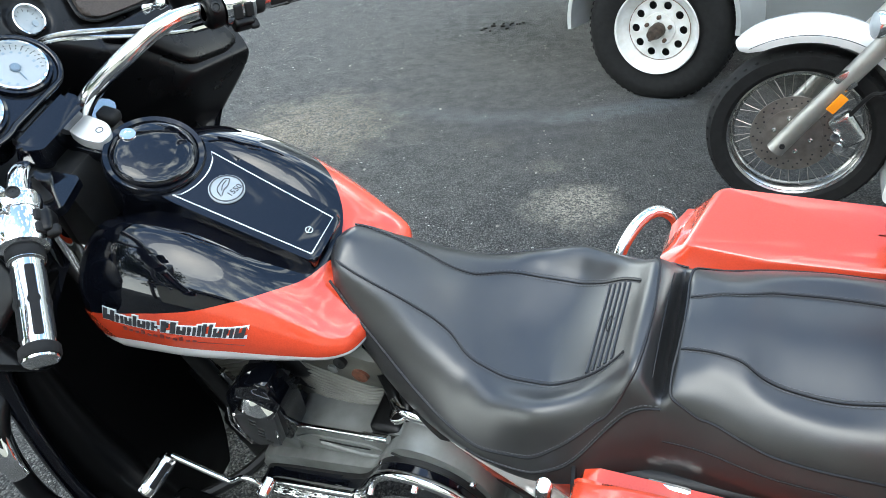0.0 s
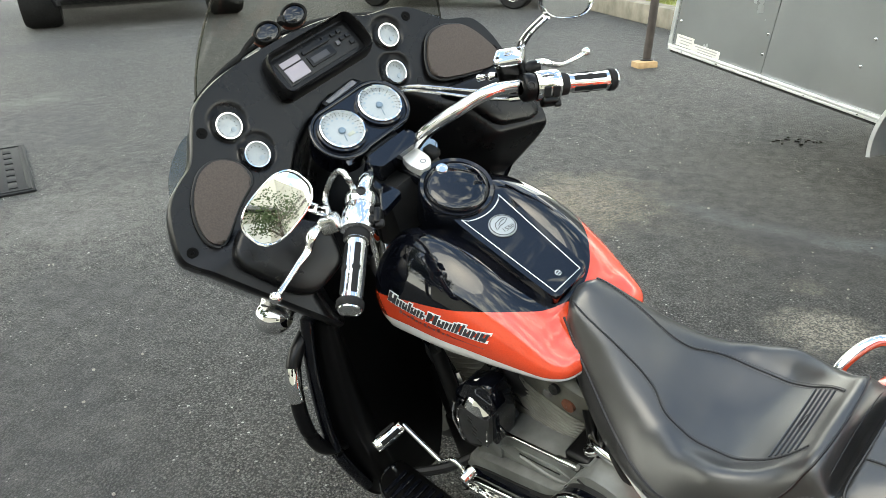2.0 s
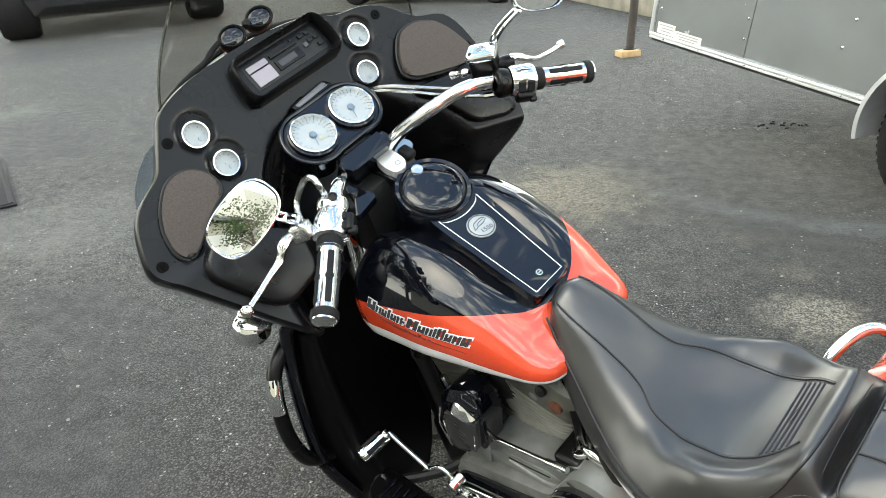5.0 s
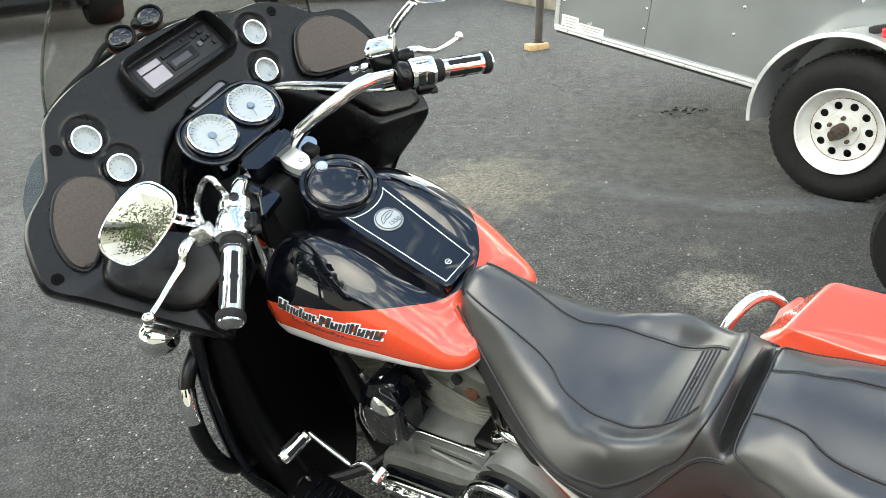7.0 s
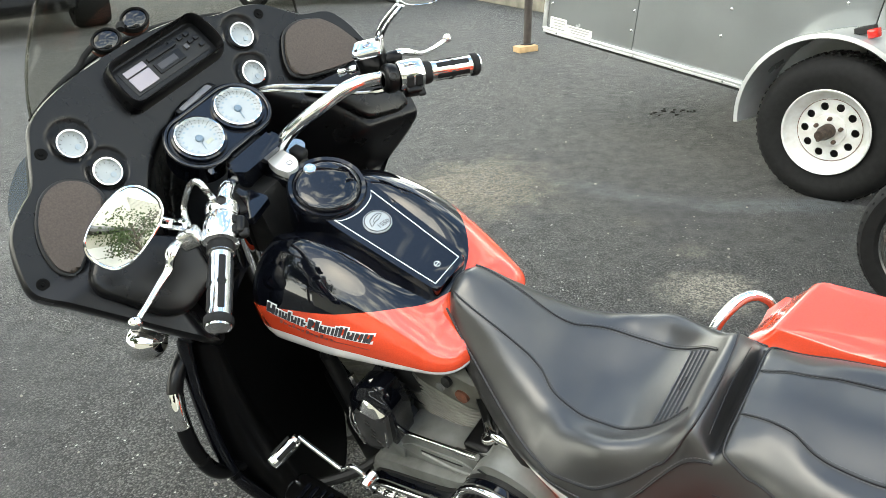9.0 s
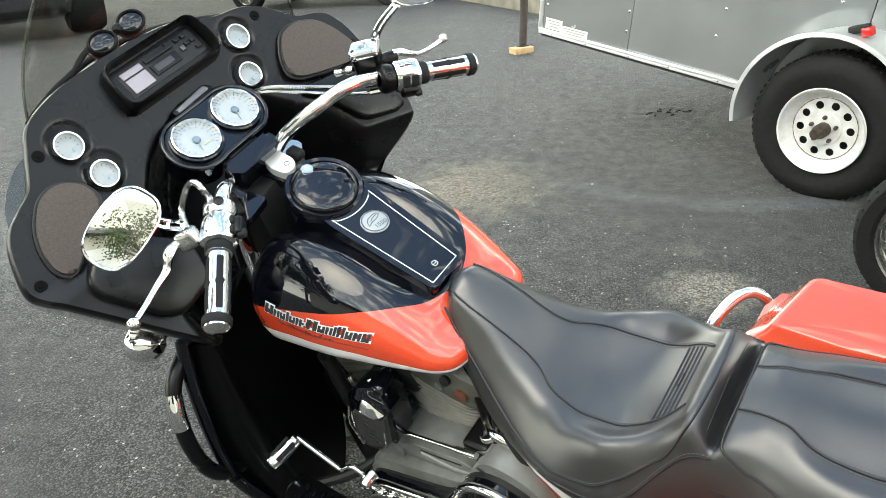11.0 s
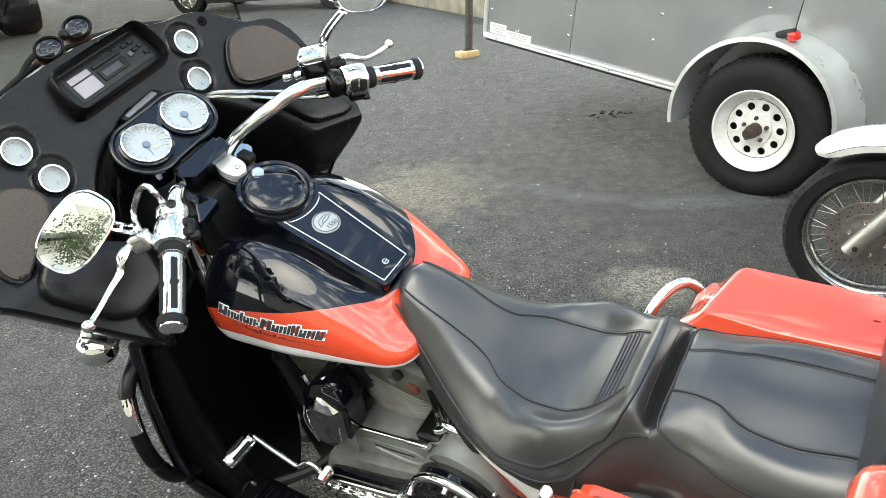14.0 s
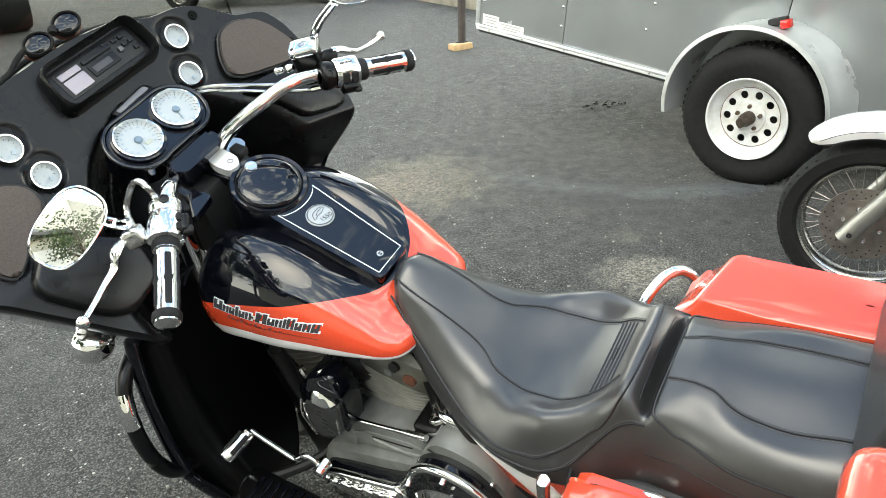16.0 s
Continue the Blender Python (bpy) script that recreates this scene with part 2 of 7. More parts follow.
# ---- the orange touring motorcycle ----
# its own frame: x ahead, y to its left, z up; it leans on its side stand
A, LE = radians(25.0), radians(17.5)
BF = Vector((-math.cos(A), math.sin(A), 0))
BSIDE = Vector((-math.sin(A), -math.cos(A), 0))
BL = BSIDE * math.cos(LE) - Vector((0, 0, 1)) * math.sin(LE)
BU = Vector((0, 0, 1)) * math.cos(LE) + BSIDE * math.sin(LE)
BO = (-0.0883, 1.241, 0.0)
BIKE = Matrix(((BF.x, BL.x, BU.x, BO[0]), (BF.y, BL.y, BU.y, BO[1]), (BF.z, BL.z, BU.z, BO[2]), (0, 0, 0, 1)))
bike = thing("motorcycle", "orange and black touring motorcycle with chrome trim leaning on its stand", "motorcycle", BIKE)

# -- fuel tank --
tank_w = table([(-0.140, 0.05), (-0.136, 0.088), (-0.122, 0.118), (-0.05, 0.154), (0.05, 0.181), (0.15, 0.198), (0.25, 0.203), (0.30, 0.192), (0.33, 0.160), (0.352, 0.06)], 14)
tank_t = table([(-0.140, 0.748), (-0.12, 0.766), (-0.08, 0.79), (-0.05, 0.818), (0.0, 0.862), (0.06, 0.902), (0.13, 0.930), (0.2, 0.942), (0.25, 0.936), (0.3, 0.905), (0.33, 0.87), (0.352, 0.80)], 9)
tank_b = table([(-0.140, 0.732), (-0.132, 0.715), (-0.11, 0.704), (-0.04, 0.690), (0.05, 0.674), (0.11, 0.666), (0.25, 0.664), (0.32, 0.68), (0.352, 0.76)], 9)
tank_edge = table([(-0.140, 0), (-0.066, 0), (-0.05, 20), (-0.01, 40), (0.03, 51), (0.08, 60), (0.15, 66), (0.22, 70), (0.28, 71), (0.32, 66), (0.352, 60)], 9)


def tank_at(x, deg, out=0.0):
    w, t, b = tank_w(x), tank_t(x), tank_b(x)
    c = b + 0.42 * (t - b)
    a = radians(deg)
    sn_, cs_ = abs(math.sin(a)), math.cos(a)
    k = (sn_ ** 2.5 + abs(cs_) ** 2.5) ** -0.4
    y = (w + out) * sn_ * k
    z = c + ((t - c) if cs_ > 0 else (c - b)) * cs_ * k + out * cs_
    if deg <= 90:
        z -= 0.046 * math.exp(-(y / 0.075) ** 4) * max(0.0, min(1.0, (x + 0.06) / 0.10)) * max(0.0, min(1.0, (0.34 - x) / 0.05))
    return y, z


def tank_mesh():
    bm = bmesh.new()
    rows = []
    for i in range(91):
        x = -0.140 + 0.492 * i / 90
        e = max(tank_edge(x), 0.01)
        degs = [e * j / 20 for j in range(20)] + [e + (91 - e) * j / 16 for j in range(16)] + [91, 98, 106, 130, 155, 180]
        half = [(d, tank_at(x, d)) for d in degs]
        rows.append([bm.verts.new((x, y, z)) for d, (y, z) in half] + [bm.verts.new((x, -y, z)) for d, (y, z) in half[-2:0:-1]])
    n = len(rows[0])
    for a, b in zip(rows, rows[1:]):
        for i in range(n):
            f = bm.faces.new((a[i], a[(i + 1) % n], b[(i + 1) % n], b[i]))
            k = min(i, n - 1 - i)
            f.material_index = 0 if k < 20 else 1 if k < 36 else 2 if k < 38 else 3
    bm.faces.new(rows[0][::-1])
    bm.faces.new(rows[-1])
    bmesh.ops.remove_doubles(bm, verts=bm.verts, dist=0.0003)
    return bm


tank = part("fuel_tank", tank_mesh(), [M_BLACK, M_ORANGE, M_WHITE, M_DARK], bike, "orange tank with glossy black top and white edge")
tank.data.set_sharp_from_angle(angle=radians(70))


def tank_side(x, z, out):
    """The point of the tank's left flank at that height."""
    lo, hi = 0.0, 170.0
    for _ in range(24):
        mid = (lo + hi) / 2
        if tank_at(x, mid, out)[1] > z:
            lo = mid
        else:
            hi = mid
    return (x, tank_at(x, lo, out)[0], z)


def tank_bars(bm, bars, out):
    """Thin raised shapes on the tank's left flank: corners as (x, z)."""
    for quad in bars:
        vs = [bm.verts.new(tank_side(x, z, o)) for o in (out, out - 0.0014) for x, z in quad]
        n = len(quad)
        bm.faces.new(vs[:n])
        bm.faces.new(vs[n:][::-1])
        for i in range(n):
            bm.faces.new((vs[i], vs[(i + 1) % n], vs[n + (i + 1) % n], vs[n + i]))
    return bm


# the maker's lettering as plain slanted shapes on a pale ground
def letter(x, w, h, lift, grow):
    base = 0.8265 + (x - 0.238) * 0.135
    lo, hi = base + lift - grow, base + lift + h + grow
    sl = 0.011
    return [(x + grow, lo), (x - w - grow, lo - w * 0.135), (x - w - grow - sl * h / 0.022, hi - w * 0.135), (x + grow - sl * h / 0.022, hi)]


faces, rims, x = [], [], 0.240
for w, h in ((0.021, 0.0205), (0.014, 0.0150), (0.012, 0.0145), (0.006, 0.0205), (0.013, 0.0145), (0.013, 0.0155), (0.006, 0.004), (0.023, 0.0205), (0.014, 0.0145), (0.013, 0.0150), (0.005, 0.0185), (0.014, 0.0205), (0.013, 0.0145), (0.014, 0.0145), (0.014, 0.0150)):
    lift = 0.006 if h < 0.01 else 0.0
    rims.append(letter(x, w + 0.002, h, lift, 0.0019))
    if w > 0.01:
        # two uprights joined by a bar, alternately high and low
        u, low = w * 0.36, len(faces) % 2
        faces += [letter(x, u, h, lift, 0.0), letter(x - w + u, u, h * (1.0 if low else 0.98), lift, 0.0), letter(x - u * 0.8, w - 1.6 * u, h * 0.42, lift + (h * 0.5 if low else h * 0.06), 0.0)]
    else:
        faces.append(letter(x, w, h, lift, 0.0))
    x -= w + 0.0022
lettering = part("lettering", tank_bars(bmesh.new(), rims, 0.0008), M_STRIPE, tank, "pale outline of bold slanted lettering", False)
part("lettering_face", tank_bars(bmesh.new(), faces, 0.0016), M_TICK, tank, "black bold slanted lettering shapes", False)
script = [letter(0.212 - 0.0105 * i, 0.006, 0.004 + 0.004 * (i % 3 == 0), -0.017 + 0.001 * (i % 2), 0.0) for i in range(12)] + [letter(0.088, 0.07, 0.0008, -0.016, 0.0)]
part("script_line", tank_bars(bmesh.new(), script, 0.0009), material("dark red print", (0.14, 0.010, 0.005), 0.4), tank, "thin dark script line", False)

# -- console and fuel door on the tank --
CON = frame_of((0, 0, 0.858), (0, -1, 0), (0.923, 0, 0.385))   # x to the right, y ahead up the slope
con_out = rounded([(-0.047, -0.064), (0.046, -0.064), (0.056, -0.02), (0.084, 0.17), (0.088, 0.21), (-0.036, 0.21), (-0.042, 0.17), (-0.046, 0.0)], 0.012, 4)
console = part("tank_console", slab(con_out, CON @ pose(0, 0, -0.045), 0.045, 0.007, segs=3), M_BLACK, bike, "glossy black console on the tank")
DOOR = CON @ pose(0.022, 0.240, -0.006, 4, 0, 0)
part("door_collar", lathe([(0.074, -0.075), (0.0765, -0.01), (0.0765, 0.010), (0.073, 0.016), (0.066, 0.014), (0.0655, 0.006), (0.03, 0.004)], DOOR, 48), M_BLACK, console)
door = part("fuel_door", lathe([(0.0645, 0.002), (0.0645, 0.014), (0.061, 0.020), (0.05, 0.0245), (0.03, 0.0275), (0.012, 0.0285), (0.0005, 0.0285)], DOOR, 48), M_BLACK, bike, "round glossy black fuel door")
part("lock", lathe([(0.0125, 0.02), (0.0125, 0.027), (0.011, 0.029), (0.006, 0.0288), (0.0055, 0.0275), (0.0005, 0.0275)], DOOR @ pose(0.004, 0.045, 0), 24), M_CHROME, door, "chrome lock")


def strip(outline, m, width, height, bm=None, closed=True):
    """A thin raised line along an outline."""
    pts = [m @ Vector((x, y, height)) for x, y in outline]
    if closed:
        pts.append(pts[0])
    return tube(pts, width / 2, 6, 1, bm, 0.5, m.to_3x3() @ Vector((0, 0, 1)))


arc = [(0.022 + 0.086 * math.cos(radians(a)), 0.240 + 0.086 * math.sin(radians(a))) for a in range(-138, -41, 8)]
line_in = [(-0.036, -0.052), (0.037, -0.052), (0.069, 0.171)] + [p for p in arc[::-1] if -0.026 < p[0] < 0.064] + [(-0.030, 0.178)]
part("pinstripe", strip(line_in, CON, 0.0021, 0.0006), M_STRIPE, console)
EMB = CON @ pose(0.014, 0.113, 0.0)
emblem = part("round_emblem", lathe([(0.0272, 0.0), (0.0272, 0.0025), (0.0262, 0.0032), (0.0005, 0.0032)], EMB, 40), M_DIAL, bike, "round white emblem with a grey rim")
part("emblem_ring", lathe([(0.0255, 0.0034), (0.0255, 0.004), (0.0235, 0.004), (0.0235, 0.0034)], EMB, 40), M_TICK, emblem)
for line in ([(-0.017, -0.001), (-0.010, 0.010), (0.000, 0.013), (0.014, 0.012), (0.018, 0.005)], [(-0.015, -0.001), (-0.004, 0.002), (0.006, 0.001), (0.018, 0.005)], [(-0.007, 0.004), (0.002, 0.008), (0.013, 0.008)]):
    part("emblem_line", tube([EMB @ Vector((x, y, 0.0034)) for x, y in line], 0.0008, 6, 4), M_TICK, emblem)
def words_mesh(words, size):
    """Raised letters as a mesh, centred."""
    txt = bpy.data.curves.new("words", "FONT")
    txt.body, txt.size, txt.align_x, txt.extrude, txt.resolution_u = words, size, "CENTER", 0.0003, 3
    tmp = new("words", txt)
    bpy.context.view_layer.update()
    me = bpy.data.meshes.new_from_object(tmp.evaluated_get(bpy.context.evaluated_depsgraph_get()))
    bpy.data.objects.remove(tmp)
    return me


num_me = words_mesh("1550", 0.0135)
num = new("number", num_me)
num_me.materials.append(M_TICK)
num.parent = emblem
num.matrix_local = EMB @ pose(0.001, -0.0165, 0.0036, 0, 0, -12)
part("shield_mark", strip([(0.0055 * math.cos(radians(a)), 0.0055 * math.sin(radians(a))) for a in range(0, 360, 30)] + [(0.0055, 0.0), (-0.0055, 0.0)], CON @ pose(0.001, -0.030, 0), 0.0013, 0.0008), M_STRIPE, console, "small pale badge outline")

# -- seat --
# half sections along x: middle, inner seam, bolster, lower seam, skirt
seat_c = table([(-0.065, 0.842), (-0.09, 0.843), (-0.145, 0.808), (-0.20, 0.768), (-0.25, 0.722), (-0.29, 0.699), (-0.33, 0.680), (-0.36, 0.677), (-0.39, 0.680), (-0.42, 0.692), (-0.45, 0.711), (-0.48, 0.737), (-0.50, 0.759), (-0.518, 0.780), (-0.530, 0.777), (-0.540, 0.764), (-0.548, 0.750), (-0.553, 0.714), (-0.558, 0.752), (-0.564, 0.764), (-0.58, 0.768), (-0.62, 0.775), (-0.69, 0.766), (-0.88, 0.765)], 3)
seam_y = table([(-0.065, 0.020), (-0.09, 0.037), (-0.145, 0.044), (-0.215, 0.046), (-0.25, 0.055), (-0.275, 0.074), (-0.30, 0.084), (-0.348, 0.091), (-0.395, 0.090), (-0.438, 0.084), (-0.47, 0.077), (-0.50, 0.058), (-0.515, 0.045), (-0.57, 0.041), (-0.605, 0.045), (-0.637, 0.050), (-0.665, 0.064), (-0.69, 0.070), (-0.74, 0.074), (-0.82, 0.067), (-0.88, 0.066)], 3)
seam_z = table([(-0.065, 0.838), (-0.09, 0.829), (-0.115, 0.815), (-0.165, 0.785), (-0.22, 0.743), (-0.25, 0.722), (-0.278, 0.707), (-0.305, 0.700), (-0.348, 0.690), (-0.395, 0.690), (-0.438, 0.706), (-0.47, 0.730), (-0.50, 0.757), (-0.518, 0.776), (-0.530, 0.773), (-0.540, 0.760), (-0.548, 0.747), (-0.553, 0.712), (-0.558, 0.748), (-0.564, 0.758), (-0.58, 0.763), (-0.61, 0.770), (-0.637, 0.769), (-0.665, 0.760), (-0.69, 0.755), (-0.74, 0.753), (-0.82, 0.760), (-0.88, 0.760)], 3)
pad_y = table([(-0.065, 0.036), (-0.09, 0.050), (-0.145, 0.068), (-0.2, 0.084), (-0.25, 0.102), (-0.29, 0.122), (-0.33, 0.137), (-0.39, 0.143), (-0.43, 0.132), (-0.46, 0.118), (-0.50, 0.096), (-0.52, 0.090), (-0.565, 0.084), (-0.61, 0.078), (-0.65, 0.092), (-0.69, 0.106), (-0.74, 0.112), (-0.88, 0.112)], 5)
pad_z = table([(-0.065, 0.832), (-0.09, 0.815), (-0.145, 0.775), (-0.2, 0.738), (-0.25, 0.710), (-0.29, 0.695), (-0.33, 0.697), (-0.39, 0.712), (-0.43, 0.718), (-0.46, 0.727), (-0.48, 0.737), (-0.50, 0.753), (-0.518, 0.768), (-0.530, 0.763), (-0.540, 0.752), (-0.548, 0.740), (-0.553, 0.712), (-0.558, 0.742), (-0.564, 0.751), (-0.58, 0.756), (-0.61, 0.760), (-0.65, 0.755), (-0.69, 0.750), (-0.88, 0.749)], 3)
low_y = table([(-0.065, 0.048), (-0.09, 0.063), (-0.115, 0.079), (-0.145, 0.096), (-0.2, 0.127), (-0.25, 0.154), (-0.29, 0.173), (-0.33, 0.185), (-0.39, 0.185), (-0.43, 0.170), (-0.46, 0.152), (-0.48, 0.137), (-0.50, 0.126), (-0.52, 0.120), (-0.565, 0.114), (-0.61, 0.118), (-0.65, 0.131), (-0.69, 0.141), (-0.75, 0.145), (-0.88, 0.143)], 5)
low_z = table([(-0.065, 0.815), (-0.09, 0.788), (-0.115, 0.760), (-0.145, 0.733), (-0.2, 0.681), (-0.25, 0.655), (-0.29, 0.648), (-0.33, 0.647), (-0.39, 0.653), (-0.43, 0.671), (-0.46, 0.691), (-0.48, 0.707), (-0.50, 0.719), (-0.52, 0.729), (-0.535, 0.730), (-0.548, 0.728), (-0.565, 0.729), (-0.61, 0.728), (-0.65, 0.722), (-0.69, 0.716), (-0.88, 0.715)], 3)
skirt_y = table([(-0.065, 0.055), (-0.09, 0.075), (-0.145, 0.113), (-0.2, 0.140), (-0.25, 0.166), (-0.29, 0.181), (-0.33, 0.192), (-0.39, 0.198), (-0.43, 0.195), (-0.48, 0.182), (-0.52, 0.168), (-0.565, 0.158), (-0.65, 0.163), (-0.75, 0.168), (-0.88, 0.168)], 7)
skirt_z = table([(-0.065, 0.79), (-0.09, 0.755), (-0.115, 0.705), (-0.145, 0.668), (-0.2, 0.616), (-0.25, 0.623), (-0.29, 0.624), (-0.33, 0.621), (-0.39, 0.614), (-0.43, 0.616), (-0.48, 0.622), (-0.565, 0.634), (-0.65, 0.650), (-0.88, 0.675)], 7)


def seat_half(x):
    """Half a section, from the middle out and down to the hem; each of its stretches has eight steps."""
    pts = [(0.0, seat_c(x)), (seam_y(x), seam_z(x)), (pad_y(x), pad_z(x)), (low_y(x), low_z(x)), (skirt_y(x), skirt_z(x))]
    p = [(-pts[1][0], pts[1][1])] + pts + [(pts[4][0] - 0.012, pts[4][1] - 0.06)]
    out = []
    for i in range(1, 5):
        a, b, c, d = (np.array(p[i + k]) for k in (-1, 0, 1, 2))
        for j in range(8):
            t = j / 8
            out.append(tuple(0.5 * (2 * b + (c - a) * t + (2 * a - 5 * b + 4 * c - d) * t * t + (3 * b - a - 3 * c + d) * t ** 3)))
    out.append(pts[4])
    return out


def seat_mesh(x0, x1, n, nose=False, tail=False):
    rows = []
    for i in range(n + 1):
        u = i / n
        x = x0 + (x1 - x0) * u
        hs = seat_half(x)
        e = (x0 - x) if nose else (x - x1) if tail else 1.0
        g = 1.0 if e > 0.03 else 0.35 + 0.65 * math.sqrt(max(0.0, 1 - (1 - e / 0.03) ** 2))
        c = hs[-1][1]
        hs = [(y * g, c + (z - c) * (0.55 + 0.45 * g)) for y, z in hs]
        hs.append((hs[-1][0] * 0.82, hs[-1][1] - 0.004))
        rows.append([(x, y, z) for y, z in hs] + [(x, -y, z) for y, z in hs[:0:-1]])
    return rings(rows)


rider_seat = part("rider_seat", seat_mesh(-0.066, -0.5535, 150, nose=True), M_VINYL, bike, "black leather rider seat with stitched bucket")
pillion = part("passenger_seat", seat_mesh(-0.5532, -0.88, 110, tail=True), M_VINYL, bike, "black leather passenger seat")


def on_seat(x, y, up=0.0006):
    hs = seat_half(x)
    z = float(np.interp(abs(y), [p[0] for p in hs], [p[1] for p in hs]))
    return (x, y, z + up)


def seat_line(x, k, out=0.0005):
    """A point of a lengthwise line of the section: k in control points, 1 the inner seam, 3 the lower one."""
    hs = seat_half(x)
    g = k * 8
    i = min(int(g), len(hs) - 2)
    a, b = hs[i], hs[i + 1]
    return (x, a[0] + (b[0] - a[0]) * (g - i) + out, a[1] + (b[1] - a[1]) * (g - i) + out)


def seam(parent, pts, r=0.0014, mat=None, name="stitching"):
    part(name, tube(pts, r, 6, 5), mat or M_PIPING, parent)


def stitches(parent, pts, step=0.0055, side=0.0):
    """A row of short threads beside a seam."""
    path = spline(pts, 24)
    bm, run = bmesh.new(), 0.0
    for a, b in zip(path, path[1:]):
        run += (b - a).length
        if run >= step:
            run = 0.0
            d = (b - a).normalized() * 0.0017
            tube([b - d, b + d], 0.0007, 5, 1, bm)
    tagged(part("stitching", bm, M_THREAD, parent), kind="stuff")


def span(a, b, n):
    return [a + (b - a) * i / n for i in range(n + 1)]


for s in (1, -1):
    p = [seat_line(x, 1.0) for x in span(-0.085, -0.50, 40)]
    seam(rider_seat, [(a, s * b, c) for a, b, c in p], 0.0017)
    for k in (0.93, 1.07):
        q = [seat_line(x, k, 0.0009) for x in span(-0.085, -0.50, 30)]
        stitches(rider_seat, [(a, s * b, c) for a, b, c in q])
    p = [seat_line(x, 1.0) for x in span(-0.568, -0.86, 30)]
    seam(pillion, [(a, s * b, c) for a, b, c in p], 0.0017)
    for k in (0.93, 1.07):
        q = [seat_line(x, k, 0.0009) for x in span(-0.568, -0.86, 24)]
        stitches(pillion, [(a, s * b, c) for a, b, c in q])
    p = [seat_line(x, 3.0) for x in span(-0.075, -0.49, 40)] + [seat_line(-0.503, 2.8), seat_line(-0.513, 2.4), seat_line(-0.520, 2.0), seat_line(-0.524, 1.5), seat_line(-0.526, 1.0), seat_line(-0.528, 0.0, 0.0)]
    seam(rider_seat, [(a, s * b, c) for a, b, c in p], 0.0021)
    q = [seat_line(x, 2.93, 0.001) for x in span(-0.09, -0.485, 30)]
    stitches(rider_seat, [(a, s * b, c) for a, b, c in q], 0.006)
    p = [seat_line(x, 3.0) for x in span(-0.86, -0.60, 24)] + [seat_line(-0.585, 2.9), seat_line(-0.568, 2.7), seat_line(-0.563, 2.3), seat_line(-0.562, 1.6), seat_line(-0.564, 1.0), seat_line(-0.566, 0.0, 0.0)]
    seam(pillion, [(a, s * b, c) for a, b, c in p], 0.0021)
    q = [seat_line(x, 3.0 + 0.55 * ease((x + 0.55) / 0.13), 0.0008) for x in span(-0.30, -0.555, 24)]
    seam(rider_seat, [(a, s * b, c) for a, b, c in q], 0.0019)
    q = [seat_line(x, 2.93 + 0.55 * ease((x + 0.55) / 0.13), 0.001) for x in span(-0.33, -0.55, 20)]
    stitches(rider_seat, [(a, s * b, c) for a, b, c in q], 0.006)
    q = [seat_line(x, 3.45, 0.0004) for x in span(-0.56, -0.86, 14)]
    seam(pillion, [(a, s * b, c) for a, b, c in q], 0.0009)
seam(rider_seat, [on_seat(-0.5405, y, 0.0004) for y in span(-0.085, 0.085, 24)], 0.0007)
for x in (-0.452, -0.460, -0.468, -0.476, -0.484):
    w = seam_y(x) - 0.006
    seam(rider_seat, [on_seat(x, y, 0.0008) for y in span(-w, w, 8)], 0.0019, M_VINYL, "rib")
part("seat_badge", strip([(0.011 * math.cos(radians(a)) + 0.002 * math.cos(radians(3 * a)), 0.006 * math.sin(radians(a))) for a in range(0, 360, 20)], frame_of(on_seat(-0.468, 0, 0.003), (0, -1, 0), (0.6, 0, -0.8)), 0.002, 0.001), M_RUBBER, rider_seat)
part("seat_base", box((-0.50, 0, 0.645), (0.5, 0.20, 0.05), 0.02), M_DARK, bike)

# -- passenger backrest and top box --
pad = part("backrest_pad", box((0, 0, 0), (0.075, 0.36, 0.26), 0.032, pose(-0.876, 0, 0.895, 0, -12, 0), segs=4), M_VINYL, bike, "black leather passenger backrest pad")
part("piping", tube([(-0.85, -0.15, 0.80), (-0.84, 0, 0.795), (-0.85, 0.15, 0.80), (-0.875, 0.165, 0.9), (-0.905, 0.15, 1.0)], 0.002, 6), M_PIPING, pad)
for s in (1, -1):
    pod_ = part("speaker_pod", box((-0.905, s * 0.262, 0.875), (0.185, 0.13, 0.20), 0.045, segs=5), M_ORANGE, bike, "orange side pod beside the backrest")
    part("pod_grille", box((-0.885, s * 0.19, 0.88), (0.10, 0.012, 0.10), 0.005), M_RUBBER, pod_)
topbox = part("top_box", box((-1.12, 0, 0.88), (0.42, 0.54, 0.20), 0.06, segs=4), M_ORANGE, bike, "orange top box behind the backrest")
part("top_box_lid", box((-1.12, 0, 1.03), (0.43, 0.55, 0.12), 0.05, segs=4), M_ORANGE, topbox)

